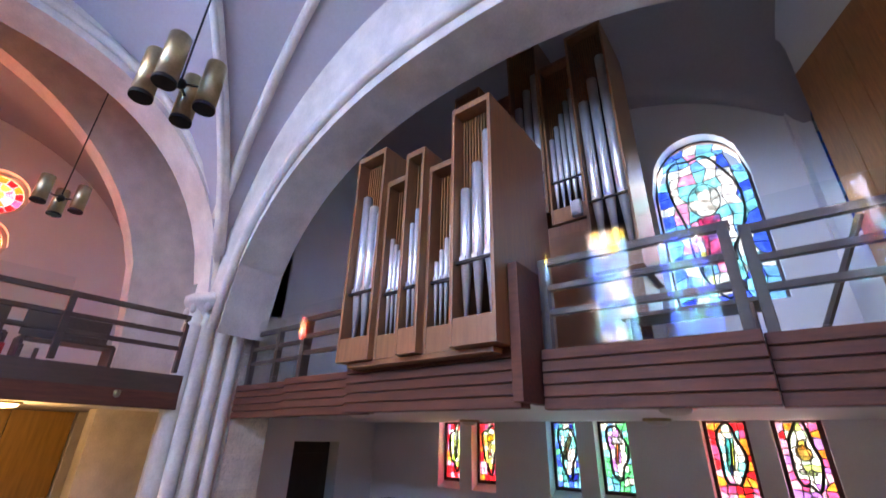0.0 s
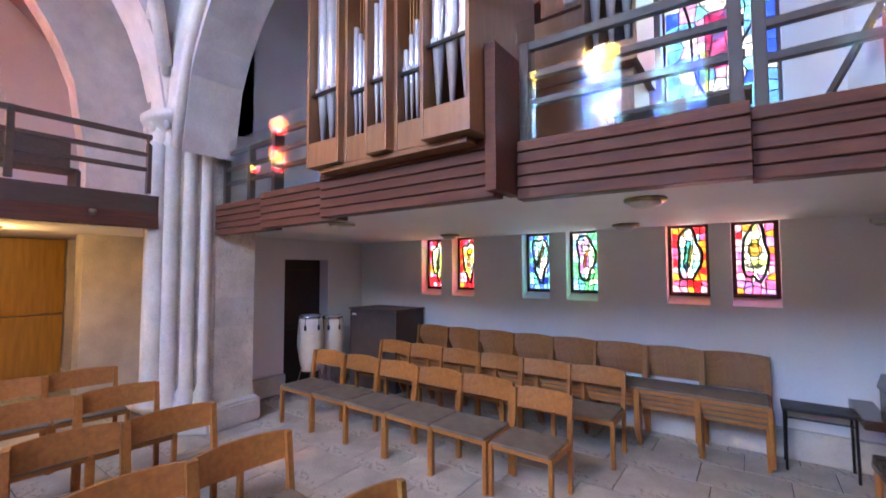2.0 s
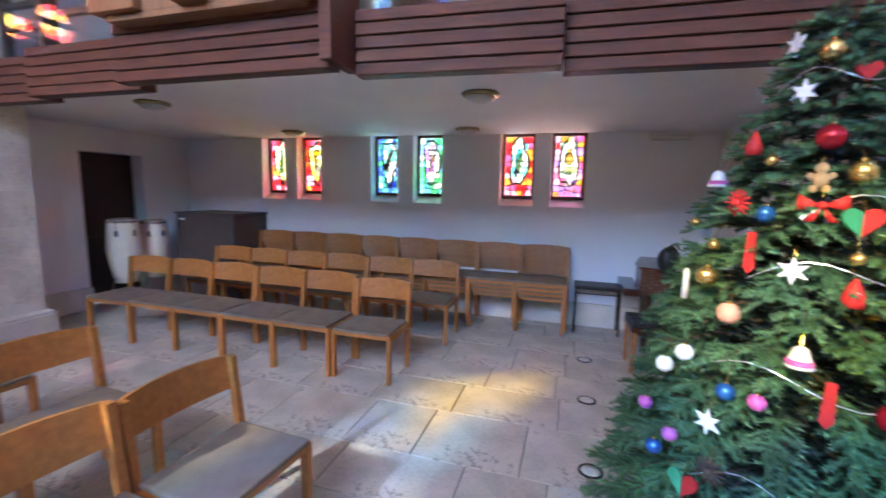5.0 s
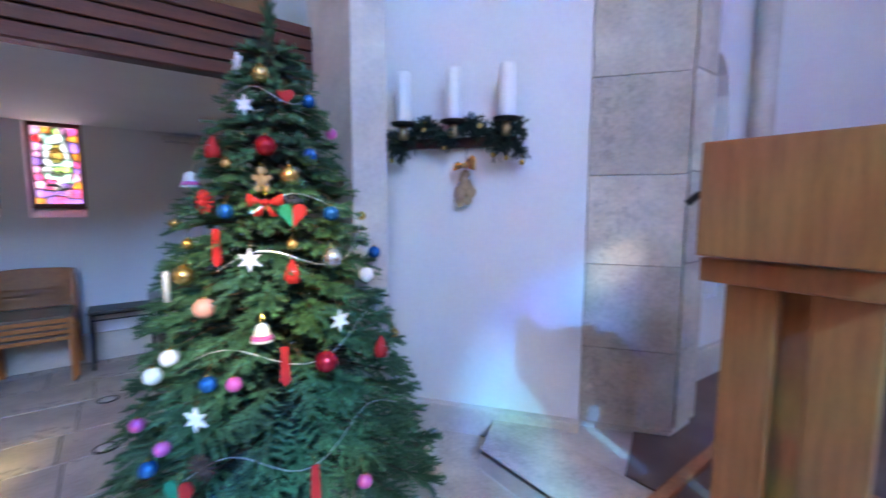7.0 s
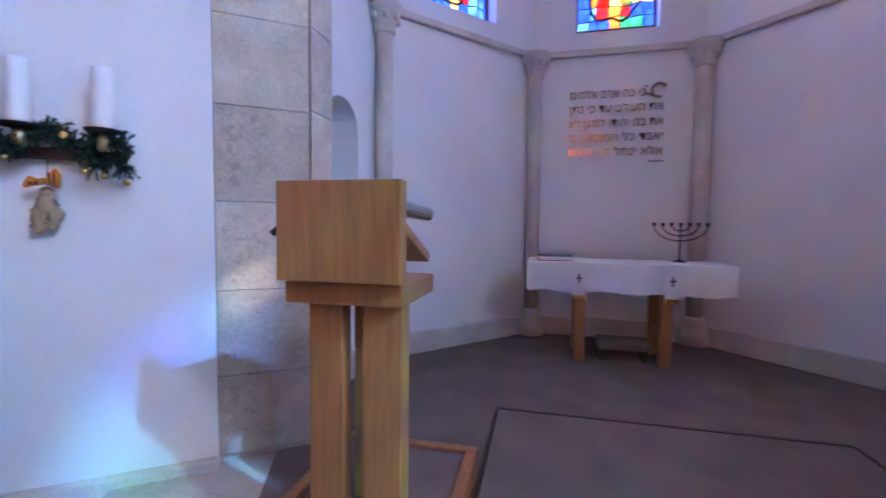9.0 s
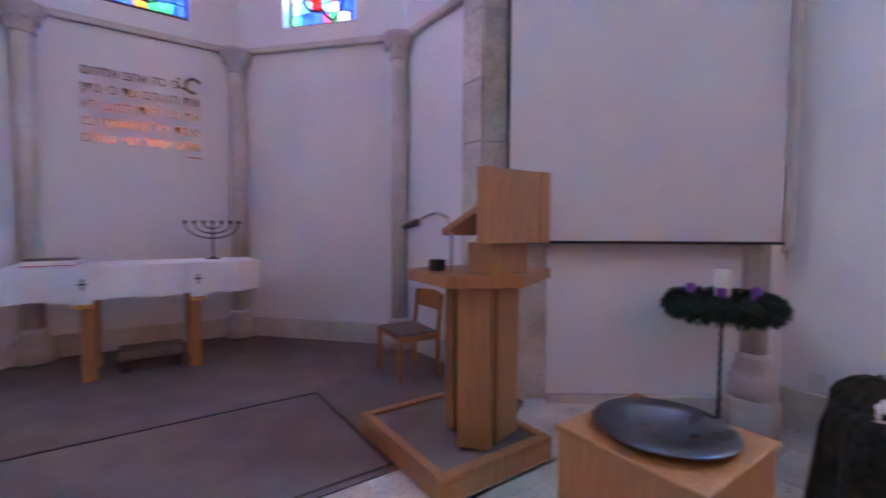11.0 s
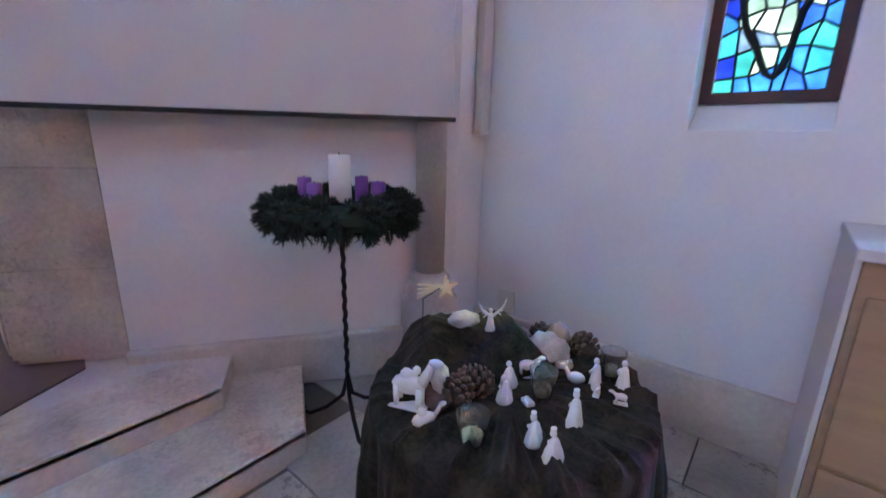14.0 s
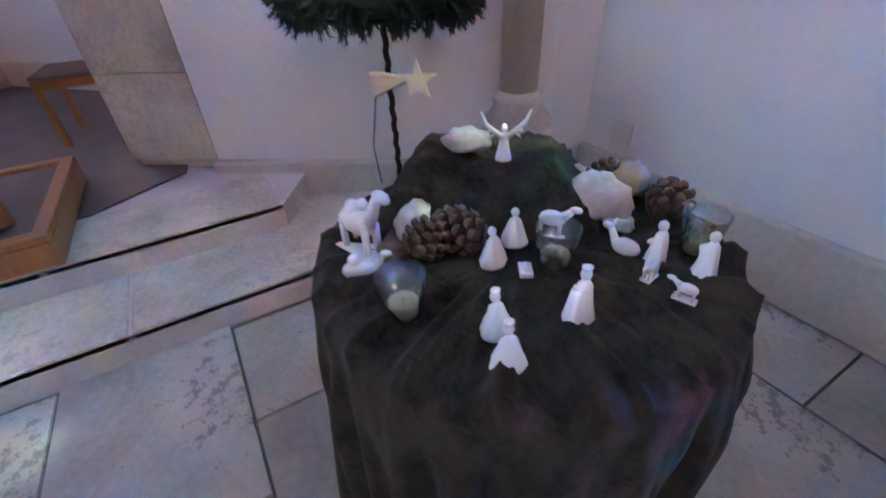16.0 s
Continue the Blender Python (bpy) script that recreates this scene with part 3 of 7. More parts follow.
# ---- crossing piers ----
def pier(name, x, y, label):
    """Clustered limestone pier: coursed core, three slender shafts, bases and a leafy capital."""
    p = thing(name, label, "pier", Matrix.Translation((x, y, 0)), "crossing piers", "structure")
    sy = 1 if y > 0 else -1
    core = bmesh.new()
    slab(core, [(-0.55, -0.1 * sy), (0.1, -0.1 * sy), (0.42, 0.22 * sy), (0.42, 0.75 * sy), (-0.55, 0.75 * sy)], 0.0, 3.7)
    part("pier_core", core, STONE, p)
    z = 0.42
    for k in range(9):
        h = 0.36 + 0.05 * random.random()
        for q in range(2):
            bm = bmesh.new()
            a, b = ((0.115, 0.425), (0.44, 0.74))[q]
            if q == 0:
                d = 0.012
                slab(bm, [(a + d, (a - 0.21) * sy), (b + d, (b - 0.205) * sy), (b - 0.1, (b - 0.1) * sy), (a - 0.1, (a - 0.05) * sy)], z + 0.004, z + h - 0.004)
            else:
                slab(bm, [(0.36, 0.235 * sy), (0.43, 0.235 * sy), (0.43, 0.74 * sy), (0.36, 0.74 * sy)], z + 0.004, z + h - 0.004)
            part("stone", bm, STONE_BLOCK, p)
        z += h
        if z > 3.4:
            break
    plinth = bmesh.new()
    slab(plinth, [(-0.62, -0.42 * sy), (0.06, -0.42 * sy), (0.6, 0.12 * sy), (0.56, 0.8 * sy), (-0.62, 0.8 * sy)], 0.0, 0.3)
    bmesh.ops.bevel(plinth, geom=plinth.edges[:], offset=0.03, segments=2, affect="EDGES")
    part("plinth", plinth, STONE, p, "stained stepped limestone plinth")
    for ax, ay, r in ((-0.42, -0.19, 0.07), (-0.26, -0.21, 0.085), (-0.07, -0.24, 0.115), (0.11, -0.15, 0.085), (0.27, -0.01, 0.075), (0.4, 0.13, 0.065)):
        s = bmesh.new()
        lathe(s, [(r * 1.75, 0.3), (r * 1.75, 0.36), (r * 1.45, 0.42), (r * 1.6, 0.47), (r * 1.1, 0.54), (r, 0.6), (r, 3.45), (r * 1.3, 3.48), (r, 3.52), (r, 3.8)], 14, (ax, ay * sy, 0))
        part("shaft", s, STONE, p)
    cap = bmesh.new()
    lathe(cap, [(0.12, 3.46), (0.15, 3.5), (0.14, 3.56), (0.2, 3.68), (0.27, 3.76), (0.29, 3.78), (0.29, 3.86), (0.2, 3.88)], 10, (-0.08, -0.1 * sy, 0), 1.6, 1.1)
    for k in range(9):
        t = 2 * math.pi * k / 9
        ball(cap, (-0.08 + 0.36 * math.cos(t), -0.1 * sy + 0.25 * math.sin(t), 3.68), 0.05, (1, 1, 1.5), 1)
    part("capital", cap, STONE, p, "carved leaf capital")
    return p


pier("pier_north_west", -5.85, 2.6, "clustered limestone crossing pier with carved capital")
pier("pier_south_west", -5.85, -4.85, "clustered limestone crossing pier with carved capital")


def chancel_pier(name, sy, label):
    p = thing(name, label, "pier", None, "chancel piers", "structure")
    f = (lambda y: y) if sy > 0 else mirror_axis
    core = bmesh.new()
    slab(core, [(2.72, f(1.76)), (3.03, f(1.33)), (3.3, f(1.33)), (3.3, f(1.8)), (2.9, f(2.1))], 0.2, 8.3)
    part("pier_core", core, STONE, p)
    z = 0.3
    random.seed(5)
    while z < 4.6:
        h = 0.34 + 0.24 * random.random()
        for a, b in ((0.0, 1.0),):
            bm = bmesh.new()
            slab(bm, [(2.69, f(1.735)), (3.0, f(1.305)), (3.06, f(1.36)), (2.76, f(1.79))], z + 0.0015, z + h - 0.0015)
            bmesh.ops.bevel(bm, geom=bm.edges[:], offset=0.003, segments=1, affect="EDGES")
            part("stone", bm, STONE_BLOCK, p)
            bm = bmesh.new()
            slab(bm, [(3.02, f(1.30)), (3.29, f(1.30)), (3.29, f(1.34)), (3.04, f(1.34))], z + 0.004 + 0.02, z + h + 0.016)
            part("stone", bm, STONE_BLOCK, p)
        z += h
    return p


chancel_pier("pier_chancel_north", 1, "coursed pale limestone pier with flaking lower blocks")
chancel_pier("pier_chancel_south", -1, "coursed pale limestone pier with flaking plaster")


# ---- apse shafts, string course, skirtings ----
def slim_shaft(name, x, y, z0, z1, r, label, cap=True):
    p = thing(name, label, "column", Matrix.Translation((x, y, 0)), "slender wall shafts", "structure")
    bm = bmesh.new()
    lathe(bm, [(r, z0 + 0.3), (r, z1)], 14)
    part("shaft", bm, STONE, p)
    bm = bmesh.new()
    lathe(bm, [(r * 2.0, z0), (r * 2.0, z0 + 0.18), (r * 1.6, z0 + 0.2), (r * 1.75, z0 + 0.24), (r * 1.3, z0 + 0.29), (r * 1.45, z0 + 0.32), (r * 1.02, z0 + 0.36)], 14)
    part("shaft_base", bm, STONE, p)
    if cap:
        bm = bmesh.new()
        lathe(bm, [(r * 1.05, z1 - 0.24), (r * 1.3, z1 - 0.22), (r * 1.15, z1 - 0.18), (r * 1.6, z1 - 0.06), (r * 2.1, z1), (r * 2.1, z1 + 0.06)], 10)
        for k in range(7):
            t = 2 * math.pi * k / 7
            ball(bm, (r * 1.6 * math.cos(t), r * 1.6 * math.sin(t), z1 - 0.08), 0.035, (1, 1, 1.4), 1)
        part("capital", bm, STONE, p)
    return p


for x, y in ((6.4, 0.0), (6.4, -2.0), (4.8, 1.5), (4.8, -3.5)):
    slim_shaft("apse_shaft", x, y, 0.25, 3.9, 0.09, "slender limestone apse shaft with capital and base")
slim_shaft("corner_shaft", 1.66, 3.1, 0.32, 6.5, 0.1, "limestone corner shaft beside the diagonal wall", False)
slim_shaft("corner_shaft", 1.67, -5.11, 0.32, 6.5, 0.092, "limestone corner shaft beside the diagonal wall", False)


for y in (3.1, -5.11):
    bm = lathe(bmesh.new(), [(0.2, 0.0), (0.2, 0.3), (0.185, 0.325)], 8, (1.66, y, 0))
    structure("shaft_plinth", bm, STONE, "low limestone plinth under the corner shaft", "plinth")


def along(bm, p0, p1, y0, y1, z0, z1, bev=0.01):
    """A bar along a wall, from y0 inside the room to y1."""
    length = math.hypot(p1[0] - p0[0], p1[1] - p0[1])
    return box(bm, 0, y0, z0, length, y1, z1, bev, frame_on(p0, p1))


for k, (p0, p1) in enumerate((((3.3, 1.675), (4.8, 1.6)), *APSE, ((4.8, -3.6), (3.3, -3.675)))):
    bm = bmesh.new()
    along(bm, p0, p1, -0.07, 0.0, 3.92, 4.0, 0.02)
    structure("trim_string_course", bm, STONE, "projecting limestone string course under the windows", "trim")
    bm = bmesh.new()
    along(bm, p0, p1, -0.06, 0.0, 0.25, 0.5, 0.015)
    structure("baseboard_apse", bm, STONE, "low limestone skirting round the apse", "baseboard")
for p0, p1, h, d in (((-6.15, N_Y), (1.65, N_Y), 0.3, -0.06), ((1.6, S_Y), (-6.15, S_Y), 0.34, -0.05), ((1.62, 3.22), (2.69, 1.74), 0.31, -0.07), ((2.69, -3.74), (1.60, -5.28), 0.31, -0.07), ((-6.15, 3.3), (-6.15, 4.27), 0.3, -0.08), ((-11.2, 3.2), (-6.3, 3.2), 0.3, -0.06)):
    bm = bmesh.new()
    along(bm, p0, p1, d, 0.0, 0.0, h, 0.015)
    structure("baseboard", bm, STONE, "low stained limestone skirting", "baseboard")

# ---- north gallery ----
GAL_Z = 2.45
gal = bmesh.new()
slab(gal, [(-5.72, 2.95), (-4.2, 2.95), (-4.2, 2.80), (-2.98, 2.80), (-2.98, 2.6), (-1.3, 2.6), (-1.24, 2.8), (0.0, 2.9), (1.66, 2.95), (1.66, 5.95), (-6.15, 5.95), (-6.15, 3.0)], GAL_Z, 2.72)
structure("ceiling_gallery", gal, PLASTER, "white plastered underside of the organ gallery", "ceiling")
gal2 = bmesh.new()
slab(gal2, [(-5.95, -5.2), (-5.95, 2.5), (-6.3, 3.2), (-11.2, 3.2), (-11.2, -5.2)], 2.5, 2.75)
structure("ceiling_west_gallery", gal2, PLASTER, "cream plastered underside of the west gallery", "ceiling")


def parapet(name, p0, p1, z0, boards, bh, thick, label):
    """A gallery front of lapped boards, each leaning out over the one below."""
    length = math.hypot(p1[0] - p0[0], p1[1] - p0[1])
    p = thing(name, label, "parapet", frame_on(p0, p1, z0), "gallery parapets")
    bm = bmesh.new()
    box(bm, 0.02, 0.03, 0.0, length - 0.02, thick, boards * bh - 0.01)
    part("backing", bm, RAILWOOD, p)
    for k in range(boards):
        bm = bmesh.new()
        prism(bm, [(0.0, 0.0), (length, 0.0), (length, bh - 0.008), (0.0, bh - 0.008)], 0.028, Matrix.Translation((0, 0, k * bh)) @ Matrix(((1, 0, 0, 0), (0, 1, 0.16, 0), (0, 0, 1, 0), (0, 0, 0, 1))))
        bmesh.ops.bevel(bm, geom=bm.edges[:], offset=0.004, segments=1, affect="EDGES")
        part("board", bm, GALWOOD, p)
    for u in (0.0, length - 0.03):
        bm = bbox(u, 0.03, 0.0, u + 0.03, thick, boards * bh - 0.01)
        part("end_board", bm, GALWOOD, p)
    return p


SEGS = [((-5.4, 2.8), (-4.15, 2.8)), ((-4.15, 2.66), (-2.93, 2.66)), ((-2.93, 2.47), (-1.28, 2.47)), ((-1.22, 2.66), (-0.02, 2.72)), ((-0.02, 2.84), (1.6, 2.88))]
for a, b in SEGS:
    parapet("parapet", a, b, 2.37, 5, 0.076, 0.12, "reddish-brown lapped board front of the organ gallery")
parapet("west_parapet", (-5.78, -4.6), (-5.78, 2.33), 2.44, 1, 0.4, 0.12, "dark brown board front of the west gallery")
# the front's way runs north, so its face is turned to the crossing


# ---- windows ----
TINT = {}


def tint(key):
    table = {"blue": (0.02, 0.10, 0.85), "sky": (0.10, 0.42, 0.95), "cyan": (0.15, 0.75, 0.95), "pale": (0.72, 0.86, 0.92), "white": (0.95, 0.96, 0.92), "red": (0.85, 0.02, 0.03), "rose": (0.80, 0.10, 0.30),
             "pink": (0.90, 0.35, 0.60), "orange": (0.95, 0.28, 0.04), "yellow": (0.95, 0.75, 0.15), "lime": (0.55, 0.85, 0.20), "green": (0.03, 0.55, 0.20), "teal": (0.04, 0.42, 0.42), "violet": (0.45, 0.20, 0.75),
             "mint": (0.60, 0.88, 0.70), "amber": (0.75, 0.42, 0.10), "brown": (0.30, 0.10, 0.05), "grey": (0.40, 0.44, 0.52), "navy": (0.01, 0.03, 0.40), "sage": (0.24, 0.38, 0.30), "slate": (0.12, 0.20, 0.32), "azure": (0.03, 0.20, 0.80), "marine": (0.03, 0.34, 0.55), "gold": (1.0, 0.72, 0.10)}
    if key == "dark":
        return LEAD
    if key not in TINT:
        TINT[key] = glass_pane("stained_glass_" + key, tuple(c ** 0.5 for c in table[key]), 0.86)
    return TINT[key]


def ring_points(cx, cz, rx, rz, n=20, a0=0.0, a1=2 * math.pi):
    return [(cx + rx * math.cos(a0 + (a1 - a0) * k / n), cz + rz * math.sin(a0 + (a1 - a0) * k / n)) for k in range(n)]


def bar(x0, z0, x1, z1, w):
    d = Vector((x1 - x0, z1 - z0)).normalized() * w / 2
    return [(x0 - d.y, z0 + d.x), (x0 + d.y, z0 - d.x), (x1 + d.y, z1 - d.x), (x1 - d.y, z1 + d.x)]


MOTIFS = {
    "keys": [("dark", [(0.30, 0.745), (0.70, 0.735), (0.66, 0.775), (0.36, 0.775)]), ("dark", [(0.25, 0.57), (0.33, 0.57), (0.38, 0.665), (0.32, 0.69), (0.33, 0.735), (0.27, 0.72)]), ("dark", [(0.375, 0.505), (0.48, 0.505), (0.545, 0.56), (0.545, 0.655), (0.50, 0.68), (0.45, 0.655)]), ("dark", [(0.595, 0.51), (0.66, 0.51), (0.71, 0.6), (0.72, 0.72), (0.655, 0.71), (0.64, 0.66), (0.595, 0.65)]), ("gold", ring_points(0.42, 0.70, 0.085, 0.035)), ("dark", ring_points(0.42, 0.70, 0.04, 0.016, 12)), ("gold", bar(0.42, 0.66, 0.34, 0.51, 0.045)), ("gold", bar(0.35, 0.53, 0.27, 0.54, 0.05)), ("slate", ring_points(0.57, 0.69, 0.075, 0.033)), ("dark", ring_points(0.57, 0.69, 0.035, 0.015, 12)), ("grey", bar(0.57, 0.65, 0.57, 0.51, 0.03)), ("grey", bar(0.57, 0.53, 0.49, 0.53, 0.04))],
    "saw": [("teal", bar(0.40, 0.42, 0.50, 0.78, 0.10)), ("yellow", bar(0.48, 0.40, 0.58, 0.72, 0.05)), ("blue", bar(0.42, 0.36, 0.46, 0.46, 0.06))],
    "jug": [("amber", ring_points(0.5, 0.62, 0.15, 0.09)), ("amber", bar(0.5, 0.66, 0.5, 0.76, 0.14)), ("white", ring_points(0.38, 0.42, 0.07, 0.03)), ("white", ring_points(0.56, 0.41, 0.07, 0.03))],
    "hammer": [("grey", bar(0.36, 0.71, 0.68, 0.73, 0.09)), ("orange", bar(0.54, 0.68, 0.46, 0.42, 0.07))],
    "knife": [("brown", bar(0.36, 0.46, 0.62, 0.78, 0.12)), ("grey", bar(0.34, 0.44, 0.46, 0.56, 0.03))],
    "spear": [("grey", bar(0.50, 0.35, 0.56, 0.82, 0.06)), ("lime", bar(0.42, 0.30, 0.48, 0.56, 0.09))],
    "cup": [("amber", ring_points(0.52, 0.72, 0.14, 0.07)), ("yellow", bar(0.52, 0.66, 0.50, 0.48, 0.08)), ("red", bar(0.44, 0.46, 0.58, 0.46, 0.04))],
    "figure": [("white", ring_points(0.5, 0.62, 0.16, 0.10)), ("rose", bar(0.5, 0.52, 0.5, 0.24, 0.22)), ("yellow", bar(0.38, 0.34, 0.36, 0.14, 0.09)), ("cyan", bar(0.64, 0.34, 0.66, 0.14, 0.09))],
}


def stained_window(name, wall_axes, u0, u1, z0, z1, off, top, cols, rows, palette, inner, motif, label, frame_w=0.045, seed=1, oval=(0.5, 0.56, 0.30, 0.36)):
    """A leaded window: dark frame, panes of coloured glass one by one, lead between them and a pictured shape."""
    rnd = random.Random(seed)
    p = thing(name, label, "window", wall_axes @ Matrix.Translation((u0, off, z0)), "", "structure")
    w, h = u1 - u0, z1 - z0
    lim = (lambda x: top(u0 + x) - z0) if top else (lambda x: h)
    # frame
    bm = bmesh.new()
    n = 14 if top else 1
    edge = [(0, 0), (w, 0)] + [(w - w * k / n, lim(w - w * k / n)) for k in range(n + 1)]
    fw = frame_w
    inner_edge = []
    cx, cz = w / 2, h / 2
    for x, z in edge:
        inner_edge.append((min(max(x, fw), w - fw), min(max(z, fw), max(fw * 1.5, lim(min(max(x, fw), w - fw)) - fw))))
    a = [[bm.verts.new((x, y, z)) for x, z in e] for e in (edge, inner_edge) for y in (-0.03, 0.03)]
    k = len(edge)
    for i in range(k):
        j = (i + 1) % k
        for q, s in ((0, 1), (1, 3), (3, 2), (2, 0)):
            bm.faces.new((a[q][i], a[q][j], a[s][j], a[s][i]))
    bmesh.ops.remove_doubles(bm, verts=bm.verts[:], dist=1e-5)
    part("window_frame", bm, WINFRAME, p, "dark red-brown frame")
    gx0, gx1, gz0 = fw, w - fw, fw
    grid = {}
    for i in range(cols + 1):
        for j in range(rows + 1):
            jx = 0 if i in (0, cols) else rnd.uniform(-0.3, 0.3) * (gx1 - gx0) / cols
            jz = 0 if j in (0, rows) else rnd.uniform(-0.3, 0.3) * (h - 2 * fw) / rows
            x = gx0 + (gx1 - gx0) * i / cols + jx
            z = gz0 + (h - 2 * fw) * j / rows + jz
            grid[i, j] = (x, min(z, lim(x) - fw))
    ox, oz, orx, orz = oval
    lead = bmesh.new()

    def wob(t):
        return 1 + 0.14 * math.sin(3 * t + seed) + 0.08 * math.cos(5 * t)

    def inside(x, z):
        dz = (z / h - oz) / orz
        dx = (x / w - ox) / (orx * (0.90 + 0.18 * max(-1.0, min(1.0, dz))))
        return dx * dx + dz * dz < 1

    for i in range(cols):
        for j in range(rows):
            q = [grid[i, j], grid[i + 1, j], grid[i + 1, j + 1], grid[i, j + 1]]
            if max(z for _, z in q) - min(z for _, z in q) < 0.02:
                continue
            mx, mz = sum(x for x, _ in q) / 4, sum(z for _, z in q) / 4
            pts = [(mx + (x - mx) * 0.97, mz + (z - mz) * 0.97) for x, z in q]
            if pts[2][1] - pts[1][1] < 0.01 or pts[3][1] - pts[0][1] < 0.01:
                continue
            bm = bmesh.new()
            prism(bm, pts, 0.005)
            part("pane", bm, tint(rnd.choice(inner if inside(mx, mz) else palette)), p)
            for (x0, y0), (x1, y1) in ((q[0], q[1]), (q[1], q[2])):
                if abs(x1 - x0) + abs(y1 - y0) > 0.01:
                    tube(lead, [(x0, 0.002, y0), (x1, 0.002, y1)], 0.0065, 5)
    if motif:
        ov = [(ox * w + orx * w * math.cos(t) * wob(t) * (0.90 + 0.18 * math.sin(t)), oz * h + orz * h * math.sin(t) * wob(t)) for t in (2 * math.pi * k / 32 for k in range(33))]
        tube(lead, [(x, -0.006, z) for x, z in ov], 0.017, 6)
        cover = MOTIFS[motif][0][0] == "dark"
        for n_m, (col, pts) in enumerate(MOTIFS[motif]):
            pp = [(x * w, z * h) for x, z in pts]
            bm = bmesh.new()
            prism(bm, pp, 0.004, Matrix.Translation((0, -0.012 - 0.002 * n_m * cover, 0)))
            part("motif_glass", bm, tint(col), p)
            tube(lead, [(x, -0.012, z) for x, z in pp + pp[:1]], 0.005 if cover else 0.008, 5)
    part("lead", lead, LEAD, p)
    return p


AX_N = frame_on((-6.15, N_Y), (1.65, N_Y))
AX_S = frame_on((1.6, S_Y), (-6.15, S_Y))
REDS, BLUES, TEALS, PINKS = ["red", "red", "orange", "rose", "pink", "red"], ["blue", "sky", "teal", "cyan", "green", "navy"], ["teal", "green", "sky", "green", "cyan", "mint"], ["pink", "rose", "red", "violet", "orange", "pink"]
for k, ((a, b), pal, inn, mot, lab) in enumerate(zip(NWIN, (REDS, REDS, BLUES, TEALS, REDS, PINKS),
        (["lime", "mint", "pale"], ["white", "yellow", "mint"], ["pale", "white", "cyan"], ["pale", "white", "violet"], ["cyan", "mint", "white"], ["white", "mint", "lime"]), ("spear", "cup", "knife", "hammer", "saw", "jug"),
        ("red stained-glass window with a pale leaf shape", "red and pink stained-glass window with a cup", "blue stained-glass window with a brown knife", "teal stained-glass window with a hammer", "red stained-glass window with a curved saw", "pink stained-glass window with a jug"))):
    stained_window(f"window_{k + 1}", AX_N, a + 6.15, b + 6.15, 1.61, 2.47, 0.2, None, 5, 10, pal, inn, mot, lab, 0.04, 11 + k)
    bm = bmesh.new()
    prism(bm, [(0, 0), (b - a, 0), (b - a, 0.02), (0, 0.02)], 0.2)
    for v in bm.verts:
        v.co.z += 0.09 * v.co.y / 0.2
        v.co.x += a
        v.co.y += N_Y + 0.001
        v.co.z += 1.50
    structure("window_sill", bm, PLASTER, "sloping plastered window sill", "window sill")
    window_lamp((a + b) / 2, N_Y + 0.62, 2.1, b - a + 0.1, 1.1, (0, -1, 0), L_SMALL * 3.14 * 0.45)
for k, ((a, b), pal, mot, lab) in enumerate(zip(SWIN, (["blue", "azure", "blue", "marine", "navy", "azure", "teal"], ["blue", "azure", "navy", "violet", "marine"]), ("keys", "hammer"), ("blue stained-glass window with two keys", "blue stained-glass window with a red and green shape"))):
    stained_window(f"window_{k + 7}", AX_S, 1.6 - a, 1.6 - b, 1.68, 2.66, 0.2, None, 6, 10, pal, ["mint", "sage", "mint", "slate", "pale"] if k == 0 else ["sage", "green", "red", "sage"], mot, lab, 0.05, 31 + k, (0.47, 0.55, 0.33, 0.37))
    bm = bmesh.new()
    prism(bm, [(0, 0), (a - b, 0), (a - b, 0.02), (0, 0.02)], 0.2)
    for v in bm.verts:
        v.co = Vector((a - v.co.x, S_Y - v.co.y - 0.001, 1.51 if v.co.z < 0.01 else 1.53 + v.co.z + 0.135 * v.co.y / 0.2))
    structure("window_sill", bm, PLASTER, "sloping plastered window sill", "window sill")
    structure("window_lintel", bbox(b - 0.02, S_Y - 0.44, 2.655, a + 0.02, S_Y - 0.175, 2.76), PLASTER, "plastered lintel over the deep window", "trim")
    window_lamp((a + b) / 2, S_Y - 0.66, 2.2, a - b + 0.1, 1.3, (0, 1, 0), L_SOUTH * 3.14 * 0.7)
# tall gallery window over the north wall, its counterparts to the south, the apse windows and the rose
BLUEFIG = ["blue", "sky", "sky", "cyan", "blue", "pale"]
stained_window("window_9", AX_N, -0.29 + 6.15 - 0.58, -0.29 + 6.15 + 0.58, 3.72, 6.2, 0.22, round_top(-0.29 + 6.15, 0.58, 5.45, 0.75, 2.2), 7, 16, BLUEFIG, ["white", "pale", "white", "pink", "sky", "cyan"], "figure", "tall round-headed blue and white stained-glass gallery window", 0.03, 51, (0.5, 0.52, 0.34, 0.42))
window_lamp(-0.29, N_Y + 0.7, 5.0, 1.3, 2.8, (0, -1, 0), L_BIG * 3.14 * 3.0, (0.85, 0.93, 1.0))
stained_window("window_22", frame_on(*CANT), 0.035, 0.415, 4.2, 7.12, 0.2, LANCET, 3, 16, ["blue", "sky", "blue", "azure"], ["sky", "pale", "blue"], None, "narrow blue stained-glass lancet beside the panelling", 0.03, 57)
window_lamp(1.28, 6.15, 5.6, 0.4, 2.6, (-0.878, -0.477, 0), 34.0 * 3.14, (0.55, 0.7, 1.0))
